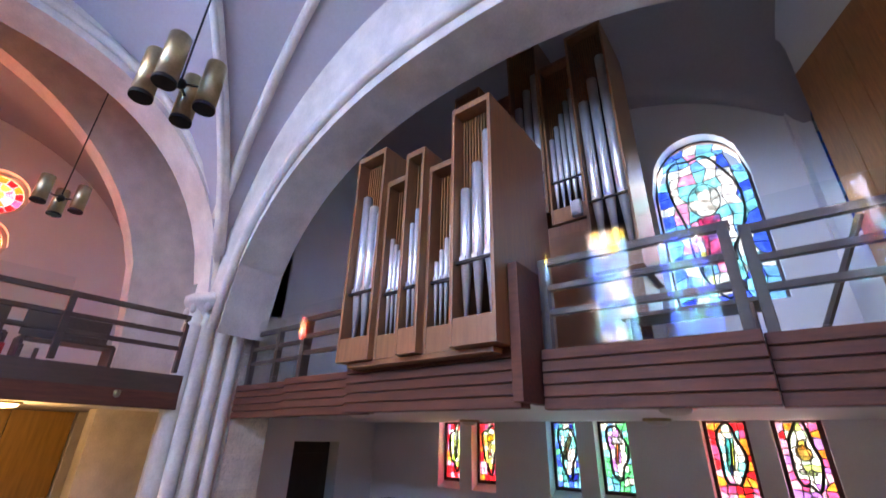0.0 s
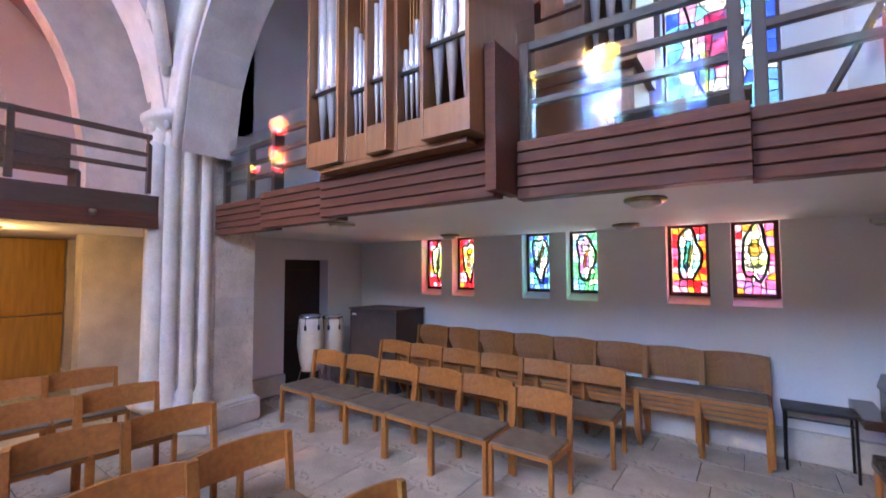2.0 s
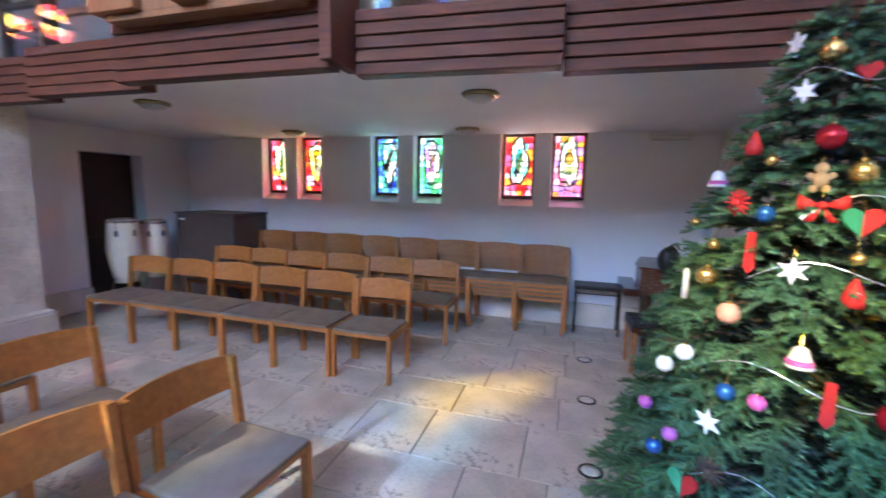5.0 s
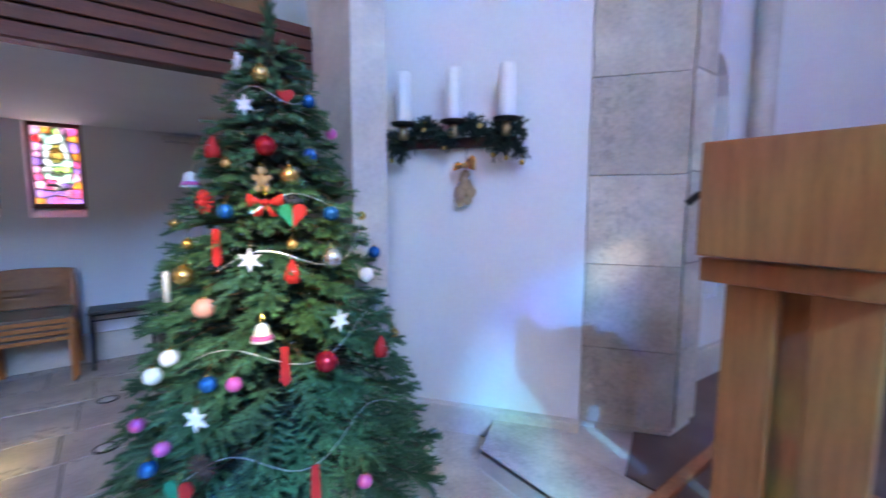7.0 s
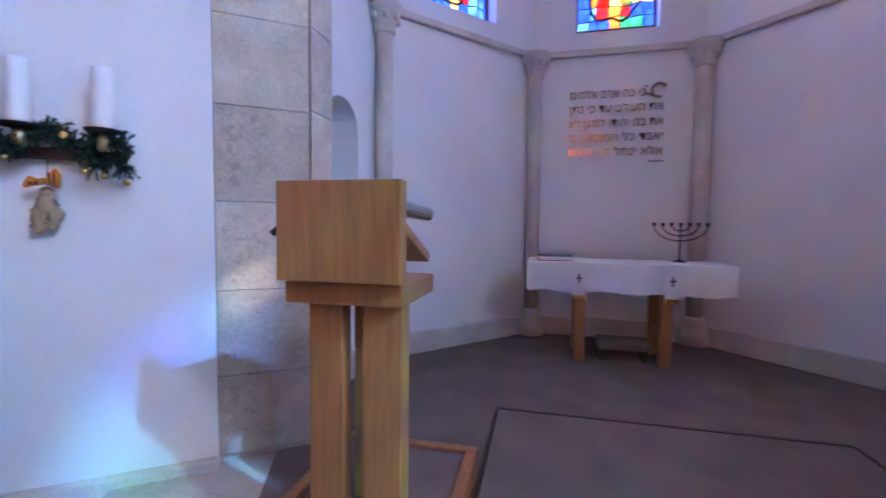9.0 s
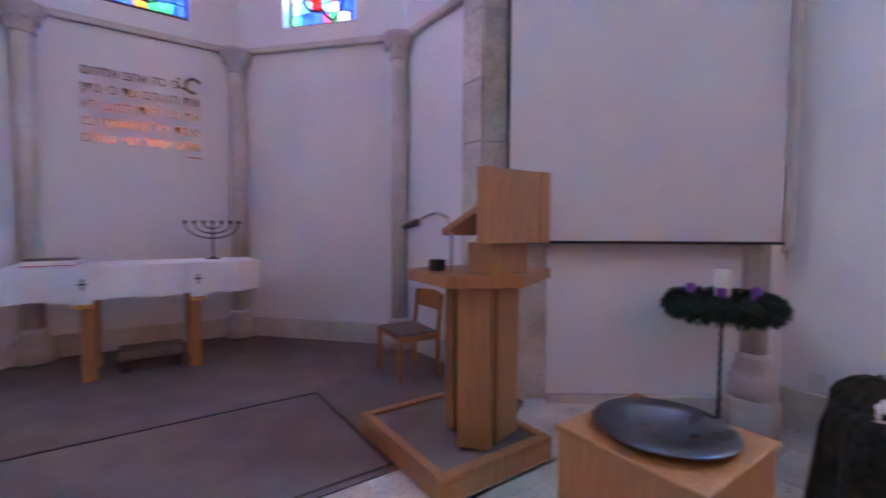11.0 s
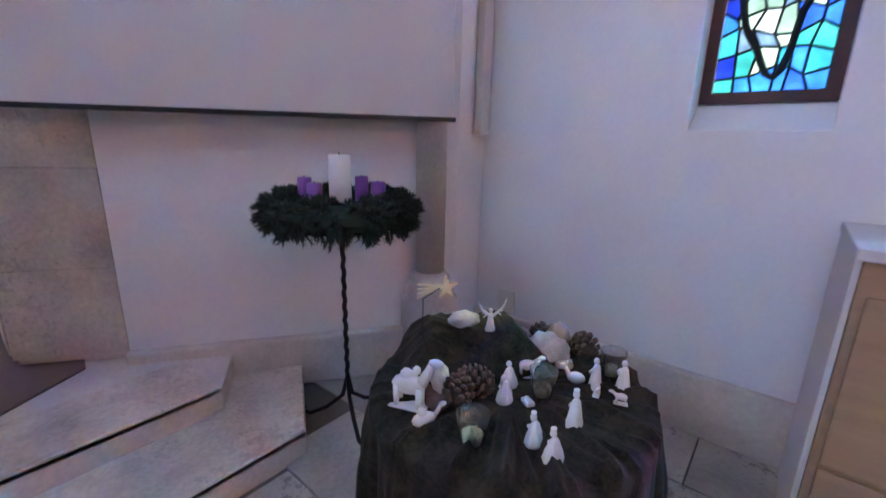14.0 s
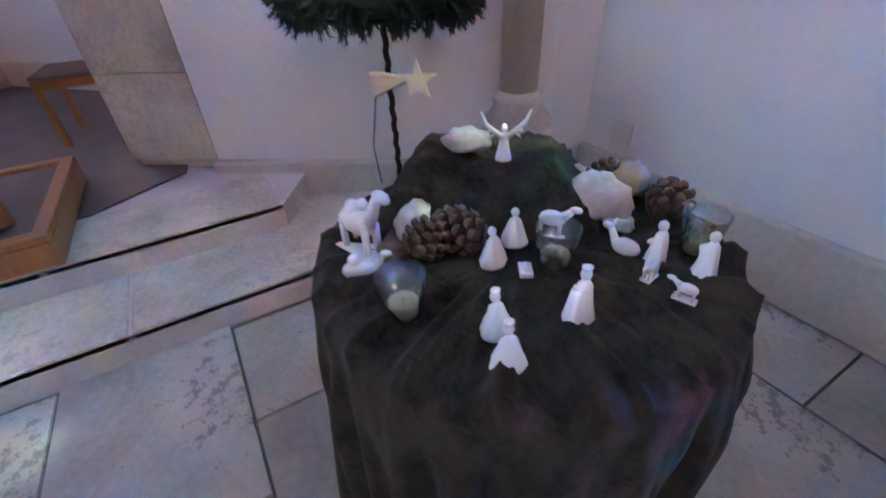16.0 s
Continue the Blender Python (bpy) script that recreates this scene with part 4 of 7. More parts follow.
for k, (c, a, bot, top) in enumerate(SUP):
    stained_window(f"window_{k + 10}", AX_S, 1.6 - c - a, 1.6 - c + a, bot, top, 0.2, round_top(1.6 - c, a, top - 0.6, 0.6), 6, 14, (["blue", "sky", "blue", "cyan", "blue"], ["sky", "blue", "pale", "cyan", "sky"], ["sky", "blue", "pale", "azure", "sky"])[k], (["sky", "cyan", "blue", "cyan"], ["white", "yellow", "gold", "white"], ["white", "yellow", "gold", "sky"])[k], "figure" if k < 1 else None, "added unseen blue stained-glass window for fill light with pale panes", 0.03, 61 + k, ((0.5, 0.45, 0.32, 0.36), (0.5, 0.80, 0.6, 0.16), (0.5, 0.78, 0.55, 0.17))[k])
    window_lamp(c, S_Y - 0.8, (bot + top) / 2, 2 * a, top - bot, (0, 1, 0), L_HIGH * 3.14 * 2 * a * (top - bot), (1.0, 0.80, 0.82))
for k, (p0, p1) in enumerate(APSE):
    ax = frame_on(p0, p1)
    c = math.hypot(p1[0] - p0[0], p1[1] - p0[1]) / 2
    stained_window(f"window_{k + 13}", ax, c - 0.5, c + 0.5, 4.3, 6.4, 0.2, round_top(c, 0.5, 5.9, 0.5), 7, 14, ["blue", "sky", "blue", "cyan", "green", "white"] if k != 1 else ["blue", "sky", "white", "green", "blue"], ["red", "red", "rose", "yellow", "orange"] if k < 2 else ["red", "white", "sky", "rose", "white"], "figure", "blue and red stained-glass apse window", 0.03, 71 + k, (0.5, 0.28, 0.36, 0.24))
    bm = bmesh.new()
    box(bm, c - 0.5, 0.0, 4.2, c + 0.5, 0.24, 4.23)
    for v in bm.verts:
        if v.co.y > 0.1:
            v.co.z += 0.09
    bmesh.ops.transform(bm, matrix=ax, verts=bm.verts[:])
    structure("window_sill", bm, PLASTER, "sloping plastered window sill", "window sill")
    q = ax @ Vector((c, 0.75, 5.2))
    way = ax.to_3x3() @ Vector((0, -1, 0))
    window_lamp(q.x, q.y, q.z, 0.9, 2.5, tuple(way), L_APSE * 3.14 * 2.2, (1.0, 0.74, 0.95))
# high diagonal windows are added out of view; their lamps fill the crossing
for k, (p0, p1) in enumerate((((1.62, 3.22), (2.69, 1.74)), ((2.69, -3.74), (1.60, -5.28)))):
    ax = frame_on(p0, p1)
    stained_window(f"window_{k + 18}", ax, 0.45, 1.4, 5.0, 7.4, 0.2, round_top(0.925, 0.475, 6.9, 0.5), 6, 14, ["blue", "sky", "pale", "cyan", "white"], ["white", "pale", "yellow"], "figure", "added unseen blue stained-glass window for fill light", 0.03, 81 + k)
    q = ax @ Vector((0.925, 0.75, 6.1))
    way = ax.to_3x3() @ Vector((0, -1, 0))
    window_lamp(q.x, q.y, q.z, 1.0, 2.5, tuple(way), (L_DIAG_FILL, L_DIAG_FILL * 0.35)[k] * 3.14 * 2.5, (0.69, 0.70, 1.0))
# unseen nave windows, added so that pink lamps behind them fill the nave
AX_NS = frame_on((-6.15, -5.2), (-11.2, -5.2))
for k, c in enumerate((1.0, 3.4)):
    stained_window(f"window_{k + 20}", AX_NS, c - 0.5, c + 0.5, 4.0, 6.7, 0.25, round_top(c, 0.5, 6.2, 0.5), 6, 14, ["rose", "pink", "white", "orange", "pale"], ["white", "yellow", "pink"], "figure", "added unseen rose stained-glass nave window for fill light", 0.03, 85 + k)
    window_lamp(-6.15 - c, -6.0, 5.3, 1.0, 2.7, (0, 1, 0), L_NAVE_FILL * 3.14 * 2.7, (1.0, 0.62, 0.54))
AX_W = frame_on((-11.2, -5.2), (-11.2, 3.2))
for n_rose, (ry, rz) in enumerate(ROSES):
    rose = thing(f"window_{30 + n_rose}", "small round red and yellow rose window", "window", AX_W @ Matrix.Translation((ry + 5.2, 0.15, rz)) @ Matrix.Diagonal((1.1, 1, 1.1, 1)), "round nave windows", "structure")
    bm = bmesh.new()
    for k in range(24):
        t0, t1 = 2 * math.pi * k / 24, 2 * math.pi * (k + 1) / 24
        prism(bm, [(0.36 * math.cos(t0), 0.36 * math.sin(t0)), (0.44 * math.cos(t0), 0.44 * math.sin(t0)), (0.44 * math.cos(t1), 0.44 * math.sin(t1)), (0.36 * math.cos(t1), 0.36 * math.sin(t1))], 0.1)
    part("window_frame", bm, STONE, rose)
    for ringk, (r0, r1, n, pal) in enumerate(((0.24, 0.36, 14, ["red", "orange", "rose", "red"]), (0.11, 0.24, 8, ["yellow", "orange", "white", "pink"]), (0.005, 0.11, 6, ["yellow", "lime"]))):
        for k in range(n):
            t0, t1 = 2 * math.pi * (k + 0.04) / n, 2 * math.pi * (k + 0.96) / n
            bm = bmesh.new()
            prism(bm, [((r0 + 0.008) * math.cos(t0), (r0 + 0.008) * math.sin(t0)), (r1 * math.cos(t0), r1 * math.sin(t0)), (r1 * math.cos(t1), r1 * math.sin(t1)), ((r0 + 0.008) * math.cos(t1), (r0 + 0.008) * math.sin(t1))], 0.006, Matrix.Translation((0, 0.05, 0)))
            part("pane", bm, tint(random.Random(k + 9 * ringk + n_rose).choice(pal)), rose)
window_lamp(-11.9, -1.0, 5.8, 3.6, 2.3, (1, 0, 0), L_ROSE * 3.14 * 8.0, (1.0, 0.64, 0.50))
wl_warm = bpy.data.lights.new("ceiling_lamp_light", "POINT")
wl_warm.energy, wl_warm.color, wl_warm.shadow_soft_size = W_WARM, (1.0, 0.66, 0.28), 0.12
new("ceiling_lamp_light", wl_warm).location = (-7.6, 1.1, 2.3)


# ---- chairs ----
def make_chair(name, label, m, group, arms=False):
    """Stacking church chair: square beech legs, woven seat, wide bent backrest. Faces its own -y, origin on the floor."""
    c = thing(name, label, "chair", m, group)
    for sx in (-1, 1):
        bm = bmesh.new()
        box(bm, sx * 0.248 - 0.016, -0.22, 0.0, sx * 0.248 + 0.016, -0.178, 0.43, 0.005)
        part("front_leg", bm, BEECH, c)
        bm = bmesh.new()
        prism(bm, [(-0.02, 0.0), (0.02, 0.0), (0.02, 0.43), (0.055, 0.79), (0.02, 0.79), (-0.02, 0.43)], 0.032, Matrix(((0, 1, 0, sx * 0.248 - 0.016), (1, 0, 0, 0.2), (0, 0, 1, 0), (0, 0, 0, 1))))
        part("back_leg", bm, BEECH, c)
        bm = bmesh.new()
        box(bm, sx * 0.248 - 0.012, -0.18, 0.37, sx * 0.248 + 0.012, 0.19, 0.425, 0.004)
        part("side_rail", bm, BEECH, c)
    bm = bmesh.new()
    box(bm, -0.233, -0.212, 0.388, 0.233, -0.19, 0.423, 0.004)
    part("front_rail", bm, BEECH, c)
    bm = bmesh.new()
    box(bm, -0.233, 0.19, 0.375, 0.233, 0.208, 0.425, 0.004)
    part("rear_rail", bm, BEECH, c)
    bm = bmesh.new()
    box(bm, -0.247, -0.225, 0.424, 0.247, 0.19, 0.452, 0.012)
    part("seat", bm, SEATPAD, c, "brown woven seat")
    bm = bmesh.new()
    n = 8
    rows = []
    for k in range(n + 1):
        s = 2 * k / n - 1
        x = 0.246 * s
        y = 0.235 + 0.035 * (1 - s * s)
        zt, zb = 0.792 + 0.012 * (1 - s * s), 0.625 - 0.006 * (1 - s * s)
        rows.append([bm.verts.new(p) for p in ((x, y - 0.010, zb), (x, y + 0.014, zt), (x, y + 0.028, zt), (x, y + 0.004, zb))])
    for a, b in zip(rows, rows[1:]):
        for i in range(4):
            bm.faces.new((a[i], a[(i + 1) % 4], b[(i + 1) % 4], b[i]))
    bm.faces.new(rows[0])
    bm.faces.new(rows[-1])
    part("backrest", bm, BEECH, c, "wide bent beech backrest")
    return c


CHAIR = "brown beech chair with woven seat "
rnd = random.Random(3)
WIDE = Matrix.Diagonal((1.09, 1.08, 1.03, 1))
first = make_chair("church_chair", CHAIR + "in a gallery row", pose(-1.64, 3.72, 0) @ WIDE, "chairs in rows under the gallery")
for k in range(1, 6):
    copy_thing(first, pose(-1.64 - 0.606 * k + rnd.uniform(-0.008, 0.008), 3.72 + rnd.uniform(-0.015, 0.015), 0, 0, 0, rnd.uniform(-1, 1)) @ WIDE)
for k in range(6):
    copy_thing(first, pose(-1.48 - 0.606 * k + rnd.uniform(-0.008, 0.008), 4.83 + rnd.uniform(-0.015, 0.015), 0, 0, 0, rnd.uniform(-1, 1)) @ WIDE)
stacked = make_chair("stacked_chair", CHAIR + "stacked against the wall", pose(-0.24, 5.62, 0) @ WIDE, "stacked chairs by the wall")
for s in range(8):
    x = -0.24 - 0.578 * s
    for k in range(4):
        if s == 0 and k == 0:
            continue
        copy_thing(stacked, pose(x + rnd.uniform(-0.006, 0.006), 5.62 - 0.04 * k, 0.062 * k, 0, 0, rnd.uniform(-0.5, 0.5)) @ WIDE)
ROWX = [-1.61, -2.65, -3.70, -4.84, -6.0]
nave = make_chair("nave_chair", CHAIR + "in a nave row", pose(ROWX[0] + 0.26, 1.70, 0, 0, 0, 86) @ WIDE, "chairs in nave rows")
for r, x in enumerate(ROWX):
    for k in range(5 if r else 4):
        if r == 0 and k == 0:
            continue
        copy_thing(nave, pose(x + 0.26 - 0.03 * k + rnd.uniform(-0.02, 0.02), 1.70 - 0.61 * k, 0, 0, 0, 86 + rnd.uniform(-2, 2)) @ WIDE)
make_chair("chancel_chair", CHAIR + "beside the chancel wall", pose(3.92, -3.12, 0.257, 0, 0, 176), "")

# ---- north arm furniture ----
t = thing("side_bench", "low black metal side bench against the wall", "bench", Matrix.Translation((0.42, 5.72, 0)))
part("top", bbox(-0.28, -0.16, 0.565, 0.28, 0.16, 0.60, 0.008), BLACK, t)
for sx in (-1, 1):
    for sy in (-1, 1):
        part("leg", tube(bmesh.new(), [(sx * 0.255, sy * 0.135, 0), (sx * 0.25, sy * 0.13, 0.57)], 0.012), IRON, t)
for sy in (-1, 1):
    part("rail", tube(bmesh.new(), [(-0.25, sy * 0.13, 0.5), (0.25, sy * 0.13, 0.5)], 0.008), IRON, t)

t = thing("storage_box", "large closed brown painted storage chest in the corner", "storage chest", Matrix.Translation((-5.15, 5.55, 0)))
part("body", bbox(-0.5, -0.33, 0.0, 0.56, 0.36, 1.27, 0.012), DARKBROWN, t)
part("lid", bbox(-0.52, -0.35, 1.272, 0.58, 0.375, 1.30, 0.008), DARKBROWN, t)
part("label_card", bbox(-0.44, -0.336, 1.18, -0.34, -0.3305, 1.21), PAPER, t, "small white card")

for k, (x, y, r, h) in enumerate(((-5.76, 4.5, 0.185, 0.84), (-5.74, 4.92, 0.16, 0.80))):
    t = thing("conga_drum", "cream conga drum with black fittings on a chrome stand", "drum", Matrix.Translation((x, y, 0.36)), "conga drums")
    bm = bmesh.new()
    lathe(bm, [(r * 0.72, 0.0), (r * 0.95, 0.2), (r * 1.12, 0.42), (r * 1.06, 0.62), (r * 0.97, h)], 22)
    part("shell", bm, CONGA, t)
    bm = bmesh.new()
    lathe(bm, [(r * 1.03, h - 0.02), (r * 1.03, h + 0.025), (r * 0.9, h + 0.03), (r * 0.9, h + 0.012)], 22)
    part("rim", bm, CHROME, t)
    bm = bmesh.new()
    lathe(bm, [(r * 0.95, h), (r * 0.92, h + 0.015), (r * 0.3, h + 0.02)], 22)
    part("drumhead", bm, PAPER, t)
    for a in range(6):
        q = a * math.pi / 3
        bm = bmesh.new()
        box(bm, r * 1.06, -0.02, h - 0.20, r * 1.10, 0.02, h - 0.12, 0.006, Matrix.Rotation(q, 4, "Z"))
        tube(bm, [(r * 1.09 * math.cos(q), r * 1.09 * math.sin(q), h - 0.14), (r * 1.05 * math.cos(q), r * 1.05 * math.sin(q), h)], 0.005, 6)
        part("tuning_lug", bm, BLACK, t)
    for a in range(3):
        q = a * 2 * math.pi / 3 + 0.4
        part("stand_leg", tube(bmesh.new(), [(r * 0.7 * math.cos(q), r * 0.7 * math.sin(q), 0.12), (r * 1.05 * math.cos(q), r * 1.05 * math.sin(q), -0.1), (r * 1.7 * math.cos(q), r * 1.7 * math.sin(q), -0.355)], 0.009), CHROME, t)

t = thing("piano_stool", "black tufted leather piano stool on wooden legs", "stool", pose(1.0, 4.72, 0, 0, 0, 4))
part("seat_frame", bbox(-0.34, -0.2, 0.40, 0.34, 0.2, 0.455, 0.01), PIANOWOOD, t)
cushion = part("cushion", bbox(-0.335, -0.195, 0.455, 0.335, 0.195, 0.475, 0.008), LEATHER, t, "tufted black leather cushion")
for i in range(5):
    for j in range(3):
        x, y = -0.27 + 0.135 * i, -0.13 + 0.13 * j
        part("tuft", bbox(x - 0.067, y - 0.064, 0.47, x + 0.067, y + 0.064, 0.51, 0.02), LEATHER, cushion)
for sx in (-1, 1):
    for sy in (-1, 1):
        part("leg", tube(bmesh.new(), [(sx * 0.31, sy * 0.17, 0), (sx * 0.305, sy * 0.165, 0.41)], 0.018, 8, 0.028), WOOD, t)

t = thing("grand_piano", "small dark mahogany grand piano behind the tree", "piano", Matrix.Translation((1.2, 4.95, 0)))
case = [(-0.42, 0.35), (-0.40, 0.10), (-0.1, -0.05), (0.15, -0.45), (0.42, -0.62), (0.43, 0.9), (-0.3, 0.9)]
bm = slab(bmesh.new(), case, 0.66, 0.93)
bmesh.ops.bevel(bm, geom=bm.edges[:], offset=0.012, segments=2, affect="EDGES")
part("case", bm, PIANOWOOD, t)
bm = slab(bmesh.new(), [(x * 1.03, y * 1.03) for x, y in case], 0.932, 0.955)
part("lid", bm, PIANOWOOD, t)
part("key_bed", bbox(-0.55, 0.15, 0.62, -0.38, 0.88, 0.70, 0.01), PIANOWOOD, t)
for x, y in ((-0.3, 0.25), (0.32, -0.35), (0.3, 0.75), (-0.25, 0.8)):
    part("leg", tube(bmesh.new(), [(x, y, 0), (x, y, 0.66)], 0.03, 8, 0.05), PIANOWOOD, t)
t = thing("backpack", "black fabric backpack lying on the piano", "bag", pose(0.98, 4.72, 0.957, 0, 0, 20))
bm = ball(bmesh.new(), (0, 0, 0.13), 0.14, (0.75, 0.55, 0.95), 3, 0.12)
for v in bm.verts:
    v.co.z = max(v.co.z, 0.0)
part("body", bm, BLACK, t)
part("strap", tube(bmesh.new(), [(-0.05, -0.06, 0.22), (-0.07, -0.12, 0.28), (0.0, -0.09, 0.3), (0.06, -0.05, 0.24)], 0.012), LEATHER, t)

# dark door in the west doorway
t = thing("door_1", "dark brown panelled door standing shut in its doorway", "door", Matrix.Translation((-6.42, 4.72, 0)), "", "structure")
part("leaf", bbox(-0.03, -0.44, 0.0, 0.03, 0.44, 2.12, 0.006), DOORWOOD, t)
for z0, z1 in ((0.15, 0.95), (1.05, 1.95)):
    part("panel", bbox(0.03, -0.33, z0, 0.042, 0.33, z1, 0.01), DOORWOOD, t)
part("door_handle", tube(bmesh.new(), [(0.03, 0.36, 1.02), (0.08, 0.36, 1.02), (0.08, 0.26, 1.02)], 0.009), BRASS, t)

for x, y in ((-0.66, 3.62), (-1.2, 5.4), (-3.7, 3.37), (-3.6, 5.3)):
    t = thing("ceiling_lamp", "unlit round frosted ceiling lamp with dark rim", "lamp", Matrix.Translation((x, y, GAL_Z)), "unlit ceiling lamps under the gallery")
    part("rim", lathe(bmesh.new(), [(0.14, 0.0), (0.15, -0.012), (0.14, -0.028), (0.11, -0.03)], 26), BRASS, t)
    part("shade", lathe(bmesh.new(), [(0.115, -0.02), (0.105, -0.05), (0.07, -0.068), (0.02, -0.074)], 26), LAMPGLASS, t)
t = thing("ceiling_lamp", "lit round ceiling lamp glowing warm under the west gallery", "lamp", Matrix.Translation((-7.6, 1.1, 2.5)))
part("rim", lathe(bmesh.new(), [(0.16, 0.0), (0.17, -0.012), (0.16, -0.028), (0.12, -0.03)], 26), BRASS, t)
part("shade", lathe(bmesh.new(), [(0.13, -0.02), (0.12, -0.05), (0.07, -0.068), (0.02, -0.074)], 26), WARM, t)
t = thing("strip_light", "short white fluorescent strip light high on the wall", "lamp", Matrix.Translation((1.12, 5.95, 2.36)))
part("housing", bbox(-0.24, -0.06, 0.0, 0.24, 0.0, 0.05, 0.008), WHITEPAINT, t)
part("tube", tube(bmesh.new(), [(-0.21, -0.04, -0.015), (0.21, -0.04, -0.015)], 0.013), LAMPGLASS, t)
part("cable", tube(bmesh.new(), [(0.24, -0.02, 0.02), (0.4, -0.008, 0.05), (0.5, -0.008, 0.04)], 0.005, 6), WHITEPAINT, t)
for y in (2.85, 3.8, 4.7):
    t = thing("floor_socket", "round metal floor socket cover set in the paving", "floor socket", Matrix.Translation((0.28, y, 0)), "floor socket covers")
    part("ring", lathe(bmesh.new(), [(0.075, -0.004), (0.075, 0.006), (0.06, 0.008), (0.06, 0.002)], 20), IRON, t)
    part("cover", lathe(bmesh.new(), [(0.058, 0.0), (0.058, 0.006), (0.02, 0.007)], 20), LAMPGLASS, t)


# ---- gallery rails ----
def railing(name, p0, p1, z0, bars, posts, label, glass=None, top=0.66):
    length = math.hypot(p1[0] - p0[0], p1[1] - p0[1])
    p = thing(name, label, "railing", frame_on(p0, p1, z0), "gallery railings")
    for u in posts:
        part("post", bbox(u - 0.03, 0.02, 0.0, u + 0.03, 0.09, top, 0.006), RAILWOOD, p)
    for z, h in bars:
        part("rail", bbox(0.0, 0.03, z - h / 2, length, 0.08, z + h / 2, 0.006), RAILWOOD, p)
    if glass:
        part("glass_panel", bbox(glass[0], -0.002, 0.01, glass[1], 0.006, glass[2], 0.0), GLASS, p, "clear glass panel")
    return p


BARS = [(0.635, 0.055), (0.44, 0.045), (0.26, 0.045)]
RAIL = "dark wooden gallery railing with clear glass panel in front"
railing("gallery_railing", (-5.4, 2.86), (-4.15, 2.86), 2.75, BARS, (0.06, 0.62, 1.2), RAIL, (0.02, 1.22, 0.78))
railing("gallery_railing", (-4.12, 2.73), (-2.95, 2.73), 2.75, BARS, (0.05, 1.1), RAIL, (0.0, 1.15, 0.78))
railing("gallery_railing", (-1.24, 2.72), (-0.03, 2.78), 2.75, BARS, (0.04, 1.17), RAIL, (0.0, 1.2, 0.8))
railing("gallery_railing", (0.0, 2.9), (1.6, 2.94), 2.75, BARS, (0.03, 1.55), RAIL, (0.0, 1.58, 0.8))
WBARS = [(0.69, 0.06), (0.47, 0.05), (0.29, 0.05)]
railing("west_railing", (-5.84, -3.0), (-5.84, 2.3), 2.86, WBARS, (0.3, 1.75, 3.0, 4.05, 5.25), "dark wooden railing of the west gallery", (0.4, 4.0, 0.85), 0.72)


# ---- organ ----
def organ_case(parent, x0, x1, z0, z1, y0, y1, pipes, rise, slats=True):
    """One field of an organ case: a plain frame with a row of tin pipes standing in it and thin slats above them."""
    th = 0.028
    bm = bmesh.new()
    box(bm, x0, y0, z0, x0 + th, y1, z1, 0.003)
    part("side_board", bm, ORGANWOOD, parent)
    bm = bmesh.new()
    box(bm, x1 - th, y0, z0, x1, y1, z1, 0.003)
    part("side_board", bm, ORGANWOOD, parent)
    part("top_board", bbox(x0 + th, y0, z1 - 0.06, x1 - th, y1, z1 - 0.002, 0.003), ORGANWOOD, parent)
    part("apron", bbox(x0 + th, y0 + 0.004, z0, x1 - th, y0 + 0.05, z0 + 0.19, 0.003), ORGANWOOD, parent, "plain oak apron board")
    part("bottom_board", bbox(x0 + th, y0 + 0.05, z0 + 0.002, x1 - th, y1, z0 + 0.03), ORGANWOOD, parent)
    part("back_board", bbox(x0 + th, y1 - 0.03, z0, x1 - th, y1 - 0.005, z1 - 0.06), RAILWOOD, parent)
    w = (x1 - x0 - 2 * th)
    n = len(pipes)
    for k, h in enumerate(pipes):
        r = w / n * 0.44
        x = x0 + th + w * (k + 0.5) / n
        foot = 0.2 + 0.24 * rise
        bm = bmesh.new()
        zb = z0 + 0.17
        zt = zb + h * (z1 - z0 - 0.3)
        lathe(bm, [(r * 0.25, zb), (r * 0.9, zb + foot), (r * 0.98, zb + foot + 0.005), (r * 0.98, zt), (r * 0.9, zt + 0.002)], 14, (x, y0 + 0.02 + r + 0.03, 0))
        box(bm, x - r * 0.55, y0 + 0.042, zb + foot + 0.012, x + r * 0.55, y0 + 0.052, zb + foot + 0.05)
        part("pipe", bm, TIN, parent)
    if rise > 0.4:
        part("pipe_rail", bbox(x0 + th, y0 + 0.03, z0 + 0.17 + 0.2 + 0.24 * rise - 0.01, x1 - th, y0 + 0.05, z0 + 0.17 + 0.2 + 0.24 * rise + 0.012), IRON, parent)
    if slats:
        bm = bmesh.new()
        k = max(4, int(w / 0.028))
        for i in range(k):
            x = x0 + th + w * (i + 0.5) / k
            low = z0 + 0.2 + min(pipes) * (z1 - z0 - 0.3)
            box(bm, x - 0.004, y0 + 0.12, low, x + 0.004, y0 + 0.14, z1 - 0.06)
        tagged(part("slat", bm, WOOD, parent), kind="stuff")


o = thing("organ_front_case", "oak organ case with tin pipes hung on the gallery front", "organ")
organ_case(o, -2.88, -2.50, 2.74, 4.76, 2.30, 2.95, [0.82, 0.74, 0.68], 0.9)
organ_case(o, -2.50, -2.20, 2.74, 4.38, 2.36, 2.95, [0.66, 0.61, 0.56, 0.51, 0.46], 0.7)
organ_case(o, -2.20, -1.99, 2.74, 4.52, 2.28, 2.95, [0.62, 0.70, 0.78], 0.6)
organ_case(o, -1.99, -1.69, 2.74, 4.34, 2.36, 2.95, [0.42, 0.49, 0.56, 0.64, 0.72], 0.7)
